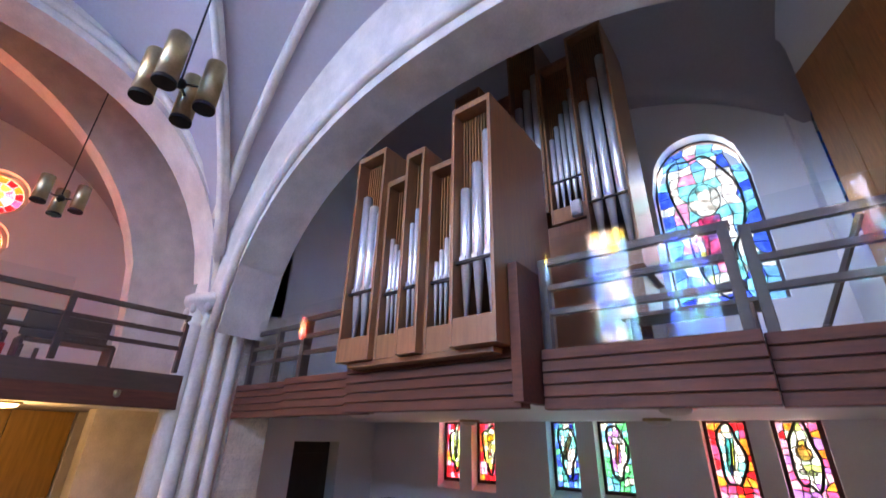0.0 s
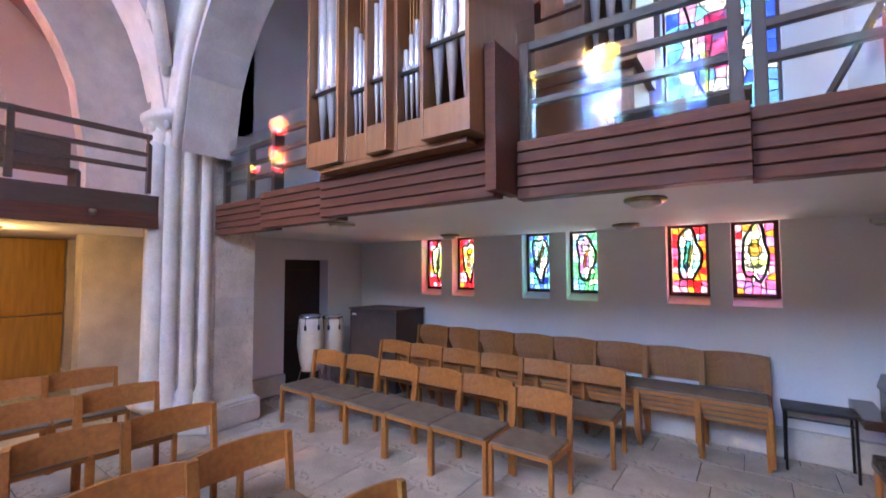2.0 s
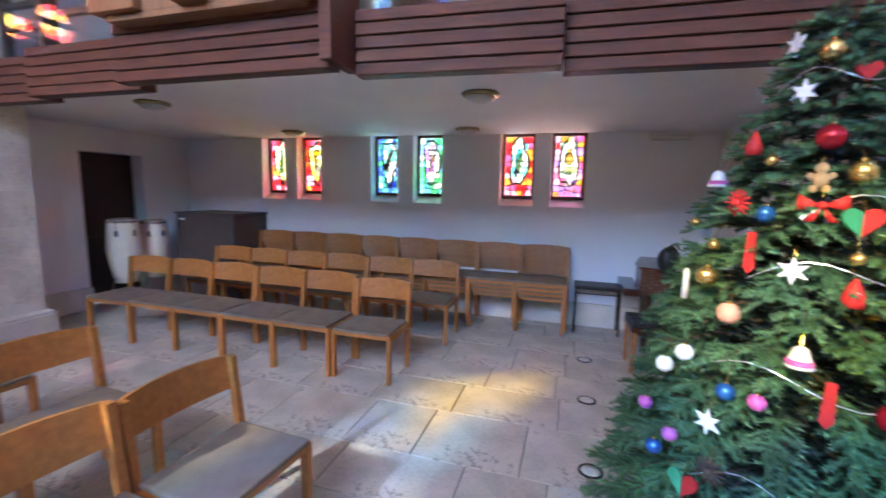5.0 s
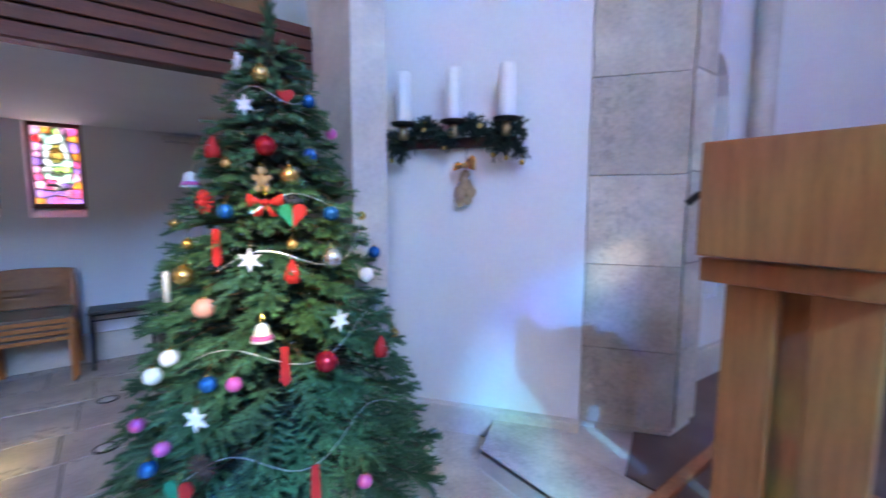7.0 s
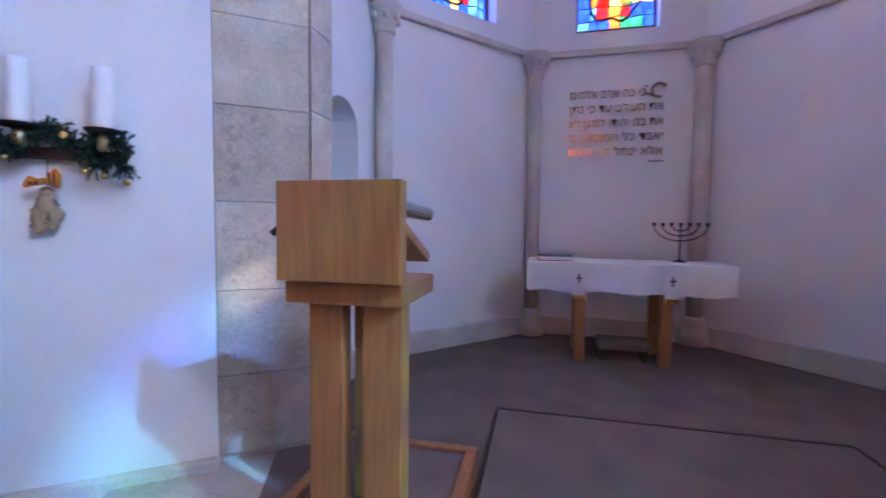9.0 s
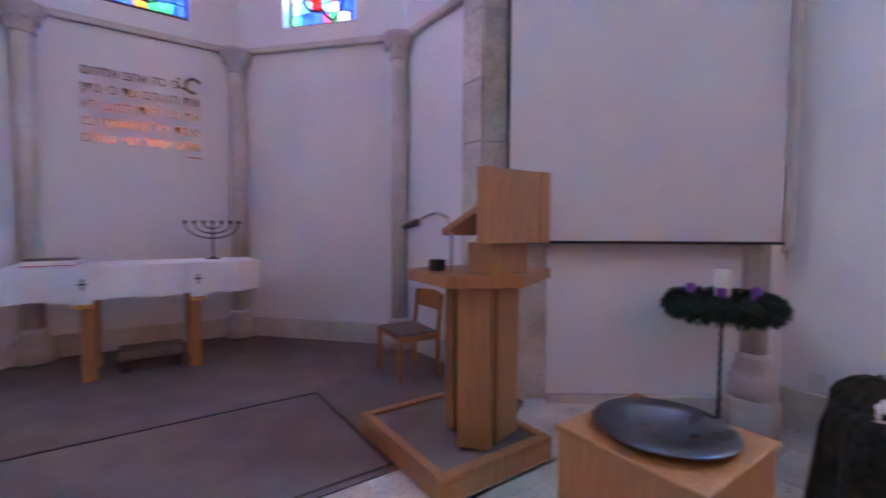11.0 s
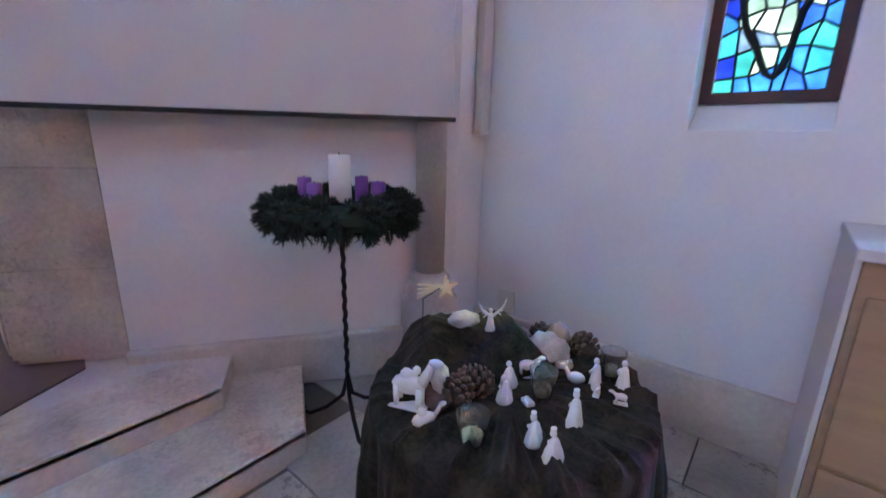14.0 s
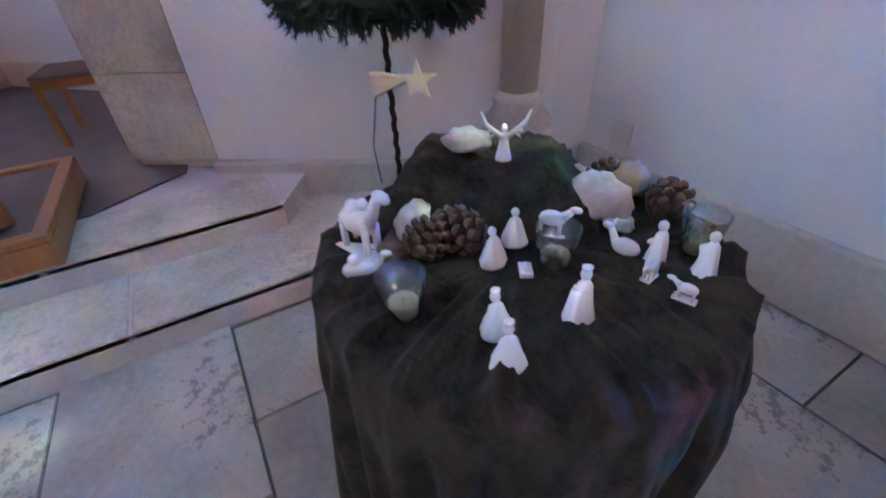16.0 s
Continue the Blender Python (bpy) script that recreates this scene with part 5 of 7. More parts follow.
organ_case(o, -1.69, -1.32, 2.74, 4.74, 2.27, 3.2, [0.62, 0.74, 0.9], 0.95)
part("underside", bbox(-2.8, 2.36, 2.70, -1.4, 2.9, 2.738, 0.004), ORGANWOOD, o)
part("bracket", bbox(-1.31, 2.42, 2.40, -1.235, 2.75, 3.3, 0.006), GALWOOD, o)
o = thing("organ_rear_case", "tall oak organ case with tin pipes on the gallery", "organ")
organ_case(o, -3.08, -2.62, 3.0, 7.1, 4.15, 4.95, [0.7, 0.66, 0.6, 0.55], 0.6)
organ_case(o, -2.62, -2.12, 3.9, 6.7, 4.2, 4.95, [0.55, 0.6, 0.66, 0.72, 0.8], 0.7)
organ_case(o, -2.12, -1.68, 4.6, 7.48, 4.13, 4.95, [0.62, 0.72, 0.8], 0.9)
organ_case(o, -1.68, -1.25, 4.45, 6.86, 4.18, 4.95, [0.5, 0.58, 0.66, 0.74, 0.82], 0.8)
organ_case(o, -1.25, -0.78, 3.75, 7.08, 4.10, 4.95, [0.68, 0.78, 0.88], 1.9)
part("base", bbox(-3.0, 4.24, 2.72, -0.84, 4.95, 3.75, 0.01), ORGANWOOD, o)
part("panel", bbox(-3.02, 4.22, 3.75, -1.26, 4.94, 4.44, 0.006), ORGANWOOD, o, "plain oak panel under the pipes")
t = thing("loudspeaker", "small white loudspeaker fixed to the organ case", "loudspeaker", pose(-1.37, 4.19, 4.47))
bm = bbox(-0.06, -0.07, 0.0, 0.06, 0.03, 0.19, 0.025)
part("body", bm, WHITEPAINT, t)
part("grille", bbox(-0.045, -0.074, 0.02, 0.045, -0.069, 0.17, 0.001), LAMPGLASS, t)
t = thing("gallery_cabinet", "dark wooden bench and stand behind the gallery railing", "bench", Matrix.Translation((-0.5, 4.0, 2.72)))
part("seat", bbox(-0.5, -0.18, 0.45, 0.5, 0.18, 0.49, 0.008), RAILWOOD, t)
for sx in (-0.46, 0.42):
    part("end_board", bbox(sx, -0.17, 0.0, sx + 0.04, 0.17, 0.45, 0.006), RAILWOOD, t)
t = thing("sloping_strut", "dark slanting wooden strut beside the gallery window", "strut", None)
part("beam", tube(bmesh.new(), [(0.18, 5.3, 2.72), (0.95, 5.3, 4.25)], 0.035, 6), RAILWOOD, t)
AX_K = frame_on(CANT[0], CANT[1])
t = thing("wall_panelling", "tall brown wooden panelling on the gallery side wall", "panelling", AX_K, "", "structure")
for k in range(4):
    part("board", bbox(0.46 + 0.34 * k, -0.045, 2.75, 0.46 + 0.34 * k + 0.334, -0.005, 6.25, 0.006), WOOD, t)

# ---- west gallery and nave ----
for x, y, w in ((-7.0, 1.35, 0.9), (-7.0, 0.2, 1.1), (-7.6, -0.9, 1.1)):
    t = thing("gallery_pew", "dark wooden bench on the west gallery", "bench", Matrix.Translation((x, y, 2.75)), "west gallery benches")
    part("seat", bbox(-0.2, -w / 2, 0.42, 0.2, w / 2, 0.46, 0.008), RAILWOOD, t)
    part("backrest", bbox(-0.24, -w / 2, 0.5, -0.2, w / 2, 0.86, 0.008), RAILWOOD, t)
    for sy in (-1, 1):
        part("end_board", bbox(-0.22, sy * w / 2 - 0.02, 0.0, 0.2, sy * w / 2 + 0.02, 0.44, 0.006), RAILWOOD, t)
rnd = random.Random(8)
for k in range(12):
    y = -0.6 + 0.14 * k + rnd.uniform(0, 0.03)
    h = 0.2 + rnd.uniform(0, 0.05)
    t = thing("hymn_book", "worn dark red hymn book standing on the gallery floor", "book", pose(-6.12, y, 2.755, 0, 0, rnd.uniform(-8, 8)), "hymn books on the gallery")
    part("cover", bbox(-0.07, -0.018, 0, 0.07, 0.018, h, 0.003), RED if k % 3 == 0 else DARKBROWN, t)
    part("pages", bbox(-0.064, -0.014, h, 0.064, 0.014, h + 0.002), PAPER, t)
t = thing("wooden_partition", "honey-coloured wooden panel partition under the west gallery", "partition", None)
for k in range(6):
    for z0, z1 in ((0.02, 1.2), (1.215, 2.48)):
        part("panel", bbox(-9.72, -2.6 + k * 0.82, z0, -9.66, -2.6 + k * 0.82 + 0.812, z1, 0.008), HONEYWOOD, t)
part("post", bbox(-9.72, 2.33, 0.0, -9.6, 2.5, 2.49, 0.02), STONE, t)
t = thing("wall_lantern", "small dark iron wall bracket with a statuette", "wall bracket", pose(-9.7, 3.2, 1.15))
part("bracket", bbox(-0.12, -0.16, 0.0, 0.12, 0.0, 0.02), IRON, t)
part("cage", bbox(-0.1, -0.14, -0.12, 0.1, -0.13, 0.0), IRON, t)
part("statuette", lathe(bmesh.new(), [(0.05, 0.02), (0.06, 0.08), (0.03, 0.18), (0.04, 0.22), (0.01, 0.26)], 12, (0, -0.08, 0)), IRON, t)
t = thing("fire_extinguisher", "red fire extinguisher standing by the partition", "extinguisher", pose(-9.4, 2.75, 0))
part("cylinder", lathe(bmesh.new(), [(0.08, 0), (0.085, 0.03), (0.085, 0.42), (0.05, 0.5), (0.03, 0.52)], 16), REDGLOSS, t)
part("valve", bbox(-0.02, -0.05, 0.52, 0.02, 0.05, 0.57, 0.004), BLACK, t)
part("hose", tube(bmesh.new(), [(0.02, 0.03, 0.55), (0.1, 0.06, 0.5), (0.11, 0.04, 0.25)], 0.01), BLACK, t)
t = thing("spotlight", "small black spotlight on the west gallery front", "lamp", pose(-5.78, 1.68, 2.56))
part("body", lathe(bmesh.new(), [(0.02, -0.03), (0.035, 0.0), (0.035, 0.03), (0.02, 0.04)], 12, (0.05, 0, 0)), BRASS, t)
part("arm", tube(bmesh.new(), [(0.0, 0, 0.0), (0.05, 0, 0.0)], 0.01, 6), IRON, t)


def pendant(x, y, z, tall, label, n, top):
    t = thing("pendant_lamp", label, "lamp", pose(x, y, z, 0, 0, 25), "hanging cylinder lamps")
    part("rod", tube(bmesh.new(), [(0, 0, 0.0), (0, 0, top - z)], 0.008, 8), IRON, t)
    bm = bmesh.new()
    ball(bm, (0, 0, 0), 0.045, (1, 1, 1), 2)
    part("hub", bm, IRON, t)
    for k in range(n):
        q = 2 * math.pi * k / n + 0.5
        cx, cy = 0.2 * math.cos(q), 0.2 * math.sin(q)
        part("arm", tube(bmesh.new(), [(0, 0, 0), (cx * 0.7, cy * 0.7, 0.0)], 0.01, 6), IRON, t)
        sh = part("shade", lathe(bmesh.new(), [(0.062, -tall * 0.45), (0.072, -tall * 0.45), (0.072, tall * 0.55), (0.066, tall * 0.57), (0.0, tall * 0.57)], 22, (cx, cy, 0)), BRASS, t, "brushed brass cylinder")
        bm = bmesh.new()
        lathe(bm, [(0.074, -tall * 0.47), (0.076, -tall * 0.45), (0.076, -tall * 0.40), (0.073, -tall * 0.39)], 22, (cx, cy, 0))
        part("rim", bm, IRON, sh)


pendant(-2.95, 0.66, 4.50, 0.42, "four brass cylinder lamps hanging on one dark rod", 4, 8.1)
pendant(-6.4, 0.66, 4.75, 0.34, "brass cylinder lamps hanging in the nave arch", 3, 7.4)


# ---- chancel ----
def lectern_base(t, y0, y1):
    part("base_board", bbox(2.02, y0, 0.26, 3.0, y1, 0.37, 0.006), WOOD, t)
    part("base_carpet", bbox(2.1, y0 + 0.06, 0.371, 2.94, y1 - 0.06, 0.382), CARPET, t, "brown carpet inlay")
    for a in ((2.02, y0, 2.09, y1), (2.94, y0, 3.0, y1), (2.09, y0, 2.94, y0 + 0.06), (2.09, y1 - 0.06, 2.94, y1)):
        part("rim", bbox(a[0], a[1], 0.372, a[2], a[3], 0.402, 0.006), WOOD, t)


t = thing("lectern", "oak lectern with tall front board, lamp and microphone", "lectern", None, "lecterns beside the chancel steps")
lectern_base(t, -3.05, -2.21)
for plan in ([(2.25, -2.48), (2.10, -2.61), (2.16, -2.68), (2.32, -2.55)], [(2.13, -2.69), (2.20, -2.93), (2.29, -2.90), (2.22, -2.66)], [(2.42, -2.82), (2.52, -2.82), (2.52, -2.58), (2.42, -2.58)]):
    bm = slab(bmesh.new(), plan, 0.402, 1.362)
    bmesh.ops.bevel(bm, geom=bm.edges[:], offset=0.006, segments=2, affect="EDGES")
    part("post", bm, WOOD, t)
part("shelf", slab(bmesh.new(), [(1.96, -2.72), (2.17, -2.34), (2.66, -2.38), (2.74, -2.62), (2.66, -3.24), (2.22, -3.24)], 1.362, 1.43), WOOD, t)
part("neck", bbox(2.06, -2.86, 1.43, 2.26, -2.56, 1.612, 0.006), WOOD, t)
part("front_board", bbox(1.995, -2.96, 1.61, 2.06, -2.46, 2.02, 0.006), WOOD, t)
for y0, y1 in ((-2.962, -2.88), (-2.54, -2.458)):
    part("edge_strip", bbox(1.985, y0, 1.608, 2.058, y1, 2.022, 0.008), WOOD, t)
bm = bmesh.new()
box(bm, 0, -0.26, -0.02, 0.36, 0.26, 0.02, 0.006, Matrix.Translation((2.07, -2.73, 1.80)) @ Matrix.Rotation(radians(22), 4, "Y"))
part("reading_board", bm, WOOD, t)
part("lamp_arm", tube(bmesh.new(), [(2.34, -2.5, 1.43), (2.34, -2.5, 1.66), (2.36, -2.48, 1.76), (2.44, -2.45, 1.79), (2.54, -2.42, 1.76), (2.62, -2.4, 1.71)], 0.011), CHROME, t, "curved chrome lamp arm")
part("lamp_head", tube(bmesh.new(), [(2.58, -2.41, 1.73), (2.70, -2.38, 1.70)], 0.026, 10, 0.016), BLACK, t)
part("clip", bbox(2.42, -2.52, 1.43, 2.5, -2.44, 1.5, 0.01), BLACK, t)
t = thing("lectern", "oak lectern with wide front board and chrome reading lamp", "lectern", None, "lecterns beside the chancel steps")
lectern_base(t, 0.21, 1.05)
for x0, y0, x1, y1 in ((2.12, 0.64, 2.2, 0.79), (2.11, 0.385, 2.21, 0.55), (2.4, 0.5, 2.5, 0.72)):
    part("post", bbox(x0, y0, 0.402, x1, y1, 1.40, 0.008), WOOD, t)
part("shelf", bbox(2.045, 0.36, 1.40, 2.5, 0.85, 1.485, 0.01), WOOD, t)
part("front_board", bbox(1.97, 0.345, 1.497, 2.04, 0.835, 1.87, 0.006), WOOD, t)
bm = bmesh.new()
box(bm, 0, -0.25, -0.02, 0.36, 0.25, 0.02, 0.006, Matrix.Translation((2.05, 0.6, 1.70)) @ Matrix.Rotation(radians(22), 4, "Y"))
part("reading_board", bm, WOOD, t)
part("lamp_head", tube(bmesh.new(), [(2.08, 0.37, 1.77), (2.16, 0.29, 1.75)], 0.03, 12, 0.024), CHROME, t, "chrome lamp head")
part("lamp_arm", tube(bmesh.new(), [(2.06, 0.5, 1.5), (2.06, 0.42, 1.72), (2.08, 0.38, 1.77)], 0.008), BLACK, t)
part("microphone", tube(bmesh.new(), [(2.04, 0.8, 1.7), (2.05, 0.87, 1.7), (2.04, 0.9, 1.67)], 0.014, 8), BLACK, t)

t = thing("altar", "oak altar table with heavy square legs", "altar", None)
part("tabletop", bbox(5.3, -1.98, 1.24, 5.92, -0.02, 1.32, 0.01), WOOD, t)
for y in (-0.6, -1.45):
    for x in (5.3, 5.8):
        part("leg", bbox(x, y, 0.257, x + 0.09, y + 0.11, 1.24, 0.008), WOOD, t)
    part("stretcher", bbox(5.39, y + 0.03, 0.5, 5.8, y + 0.08, 0.6, 0.006), WOOD, t)


def cloth_drop(bm, pts, z0, z1, amp, seed):
    """A hanging cloth edge with soft folds."""
    a, b = [], []
    for k, (x, y, nx, ny) in enumerate(pts):
        w = amp * math.sin(k * 0.9 + seed) + amp * 0.6 * math.sin(k * 0.37 + 2 * seed)
        a.append(bm.verts.new((x, y, z1)))
        b.append(bm.verts.new((x + nx * w, y + ny * w, z0 + 0.01 * math.sin(k * 0.5))))
    for i in range(len(pts) - 1):
        f = bm.faces.new((a[i], a[i + 1], b[i + 1], b[i]))
        f.smooth = True


t = thing("altar_cloth", "white linen altar cloth hanging over the altar's edges", "tablecloth", None)
bm = bmesh.new()
box(bm, 5.26, -2.02, 1.322, 5.95, 0.02, 1.33)
edge = [(5.26, 0.02 - 2.04 * k / 40, -1, 0) for k in range(41)]
cloth_drop(bm, edge, 1.02, 1.33, 0.02, 1)
cloth_drop(bm, [(5.26 + 0.69 * k / 14, 0.02, 0, 1) for k in range(15)], 1.04, 1.33, 0.02, 2)
cloth_drop(bm, [(5.26 + 0.69 * k / 14, -2.02, 0, -1) for k in range(15)], 1.04, 1.33, 0.02, 3)
part("cloth", bm, CLOTH, t)
for y in (-0.52, -1.42):
    bm = bbox(5.222, y - 0.07, 0.99, 5.231, y + 0.07, 1.336)
    box(bm, 5.222, y - 0.07, 1.336, 5.6, y + 0.07, 1.34)
    band = part("band", bm, CLOTH, t, "white embroidered band")
    bm = bbox(5.214, y - 0.008, 1.12, 5.219, y + 0.008, 1.22)
    box(bm, 5.214, y - 0.03, 1.165, 5.219, y + 0.03, 1.18)
    part("cross_mark", bm, IRON, band)
    part("fringe", bbox(5.22, y - 0.07, 0.95, 5.232, y + 0.07, 0.99), GOLD, band)
t = thing("altar_book", "large closed dark red book lying on the altar", "book", pose(5.55, -0.28, 1.332, 0, 0, 3))
part("cover", bbox(-0.15, -0.19, 0.0, 0.15, 0.19, 0.008), RED, t)
part("pages", bbox(-0.14, -0.18, 0.008, 0.14, 0.18, 0.05, 0.004), PAPER, t)
part("top_cover", bbox(-0.15, -0.19, 0.05, 0.15, 0.19, 0.058), DARKBROWN, t)
t = thing("menorah", "slim dark seven-branched menorah standing on the altar", "candelabrum", Matrix.Translation((5.75, -1.62, 1.332)))
part("foot", lathe(bmesh.new(), [(0.07, 0), (0.07, 0.008), (0.02, 0.02), (0.012, 0.04)], 18), IRON, t)
part("stem", tube(bmesh.new(), [(0, 0, 0.02), (0, 0, 0.42)], 0.009), IRON, t)
for r in (0.09, 0.18, 0.27):
    part("branch", tube(bmesh.new(), [(0, r * math.cos(a), 0.42 - 0.62 * r * math.sin(a) - 0.02) for a in (math.pi * k / 14 for k in range(15))], 0.007), IRON, t)
for k in range(7):
    part("candle_cup", lathe(bmesh.new(), [(0.008, 0.39), (0.02, 0.41), (0.02, 0.435), (0.012, 0.435)], 10, (0, -0.27 + 0.09 * k, 0)), IRON, t)
t = thing("kneeler", "grey upholstered kneeling bench under the altar", "kneeler", Matrix.Translation((5.55, -1.02, 0.257)))
part("cushion", bbox(-0.16, -0.28, 0.12, 0.16, 0.28, 0.22, 0.03), SEATPAD, t)
for sy in (-1, 1):
    part("foot", bbox(-0.13, sy * 0.22 - 0.03, 0.0, 0.13, sy * 0.22 + 0.03, 0.12, 0.006), DOORWOOD, t)

# metal lettering behind the altar, written from right to left
LINES = ["\u05db\u05d9 \u05db\u05d4 \u05d0\u05d4\u05d1 \u05d0\u05dc\u05d4\u05d9\u05dd", "\u05d0\u05ea \u05d4\u05e2\u05d5\u05dc\u05dd \u05e2\u05d3 \u05db\u05d9 \u05e0\u05ea\u05df", "\u05d0\u05ea \u05d1\u05e0\u05d5 \u05d9\u05d7\u05d9\u05d3\u05d5 \u05dc\u05de\u05e2\u05df \u05dc\u05d0",
         "\u05d9\u05d0\u05d1\u05d3 \u05db\u05dc \u05d4\u05de\u05d0\u05de\u05d9\u05df \u05d1\u05d5", "\u05d0\u05dc\u05d0 \u05d9\u05e0\u05d7\u05dc \u05d7\u05d9\u05d9 \u05e2\u05d5\u05dc\u05dd"]
t = thing("wall_lettering", "bronze metal lettering mounted on the wall over the altar", "lettering", None)
for k, words in enumerate(LINES):
    cu = bpy.data.curves.new("line", "FONT")
    cu.body = words[::-1]
    cu.size, cu.extrude, cu.align_x = 0.15, 0.008, "CENTER"
    tmp = new("line", cu)
    bpy.context.view_layer.update()
    me = bpy.data.meshes.new_from_object(tmp.evaluated_get(bpy.context.evaluated_depsgraph_get()))
    bpy.data.objects.remove(tmp)
    letters = []
    if len(me.vertices):
        xs = [v.co.x for v in me.vertices]
        s = (1.14 if k else 0.92) / max(0.1, max(xs) - min(xs))
        me.materials.clear()
        me.materials.append(TEXTMETAL)
        bm = bmesh.new()
        bm.from_mesh(me)
        todo, spans = set(bm.verts), []
        while todo:
            grow, isle = [todo.pop()], []
            while grow:
                v = grow.pop()
                isle.append(v)
                for e in v.link_edges:
                    o2 = e.other_vert(v)
                    if o2 in todo:
                        todo.remove(o2)
                        grow.append(o2)
            a0, a1 = min(v.co.x for v in isle), max(v.co.x for v in isle)
            for sp in spans:
                if a0 < sp[1] - 0.004 and a1 > sp[0] + 0.004:
                    sp[0], sp[1] = min(a0, sp[0]), max(a1, sp[1])
                    sp[2].extend(isle)
                    break
            else:
                spans.append([a0, a1, isle])
        turn =  Matrix.Translation((6.478, -1.01 + (0 if k else 0.1), 3.38 - 0.185 * k)) @ Matrix.Rotation(radians(-90), 4, "Z") @ Matrix.Rotation(radians(90), 4, "X") @ Matrix.Diagonal((s, 1.0, 1.0, 1))
        for _, _, isle in spans:
            keep = set(isle)
            index = {v: q for q, v in enumerate(isle)}
            one = bpy.data.meshes.new("letter")
            one.from_pydata([tuple(v.co) for v in isle], [], [[index[v] for v in f.verts] for f in bm.faces if f.verts[0] in keep])
            one.materials.append(TEXTMETAL)
            ob = new("letter", one)
            ob.parent = t
            ob.matrix_basis = turn
        bm.free()
bm = bmesh.new()
pts = [(6.48, -1.52 + 0.085 * math.cos(a), 3.44 + 0.085 * math.sin(a)) for a in (radians(150 - 20 * k) for k in range(14))]
tube(bm, pts, 0.018, 8)
tube(bm, [(6.48, -1.50, 3.36), (6.48, -1.42, 3.39), (6.48, -1.34, 3.42)], 0.014, 8)
ball(bm, (6.48, -1.36, 3.5), 0.016)
part("initial", bm, TEXTMETAL, t, "large curved initial letter")
part("citation_bar", bbox(6.483, -1.6, 2.55, 6.495, -1.42, 2.565), TEXTMETAL, t)

# font: oak block with a pewter dish
t = thing("font_block", "light oak block pedestal on the chancel floor edge", "pedestal", None)
part("body", bbox(0.81, -2.80, 0.0, 1.33, -2.27, 0.93, 0.006), WOOD, t)
part("top", bbox(0.80, -2.81, 0.932, 1.34, -2.26, 0.955, 0.006), WOOD, t)
t = thing("pewter_dish", "wide dark pewter dish lying on the oak block", "dish", Matrix.Translation((1.07, -2.53, 0.957)))
part("dish", lathe(bmesh.new(), [(0.10, 0.0), (0.14, 0.004), (0.16, 0.02), (0.235, 0.026), (0.24, 0.031), (0.235, 0.035), (0.155, 0.029), (0.13, 0.012), (0.01, 0.009)], 40), PEWTER, t)

# projection screen on the diagonal wall
AX_D = frame_on((2.69, -3.74), (1.60, -5.28))
DL = math.hypot(1.09, 1.54)
t = thing("projection_screen", "large pulled-down cream projection screen with black bottom bar", "projection screen", AX_D)
part("cloth", bbox(-0.35, -0.185, 1.60, DL - 0.10, -0.18, 4.4), SCREEN, t)
part("bottom_bar", bbox(-0.37, -0.195, 1.575, DL - 0.08, -0.17, 1.60, 0.004), BLACK, t, "black weighted bottom bar")
part("edge", bbox(-0.375, -0.187, 1.6, -0.35, -0.178, 4.4), BLACK, t, "black masking edge")
part("roller_case", bbox(-0.45, -0.25, 4.4, DL, -0.1, 4.55, 0.02), WHITEPAINT, t)
part("bracket_arm", tube(bmesh.new(), [(-0.4, -0.1, 4.45), (-0.4, 0.0, 4.45)], 0.02), WHITEPAINT, t)
part("bracket_arm", tube(bmesh.new(), [(DL - 0.1, -0.1, 4.45), (DL - 0.1, 0.0, 4.45)], 0.02), WHITEPAINT, t)
t = thing("cable_duct", "tall cream cable duct running up the corner", "cable duct", None)
part("duct", bbox(1.545, -5.52, 1.53, 1.60, -5.43, 5.2, 0.006), WHITEPAINT, t)
part("cap", bbox(1.54, -5.53, 1.515, 1.605, -5.42, 1.53, 0.003), WHITEPAINT, t)
t = thing("wall_socket", "white double wall socket low on the wall", "socket", Matrix.Translation((1.36, S_Y, 0.42)))
part("plate", bbox(-0.06, 0.0, -0.09, 0.06, 0.012, 0.09, 0.004), WHITEPAINT, t)
t = thing("air_conditioner", "white split air conditioner high on the wall", "air conditioner", Matrix.Translation((-0.15, S_Y, 3.18)))
bm = bmesh.new()
box(bm, -0.47, 0.0, 0.0, 0.47, 0.2, 0.3, 0.03)
part("body", bm, WHITEPAINT, t)
part("outlet_flap", bbox(-0.42, 0.12, -0.012, 0.42, 0.19, -0.002, 0.002), LAMPGLASS, t)
part("pipe", tube(bmesh.new(), [(0.47, 0.06, 0.1), (0.58, 0.05, 0.06), (0.62, 0.03, 0.0), (0.62, 0.0, 0.05)], 0.02), WHITEPAINT, t)
part("switch_box", bbox(0.54, 0.0, 0.0, 0.66, 0.03, 0.1, 0.006), WHITEPAINT, t)
t = thing("side_cabinet", "tan wooden cabinet with grey top against the wall", "cabinet", None)
part("body", bbox(-1.4, -5.49, 0.0, -0.215, -4.92, 1.16, 0.006), TAN, t)
part("top", bbox(-1.43, -5.5, 1.162, -0.19, -4.88, 1.2, 0.006), SCREEN, t)
part("side_panel", bbox(-0.213, -5.49, 0.0, -0.195, -4.92, 1.16, 0.003), SCREEN, t)
for x in (-1.38, -0.8):
    for z0, z1 in ((0.06, 0.44), (0.46, 1.05)):
        part("door", bbox(x, -4.919, z0, x + 0.56, -4.9, z1, 0.004), TAN, t)


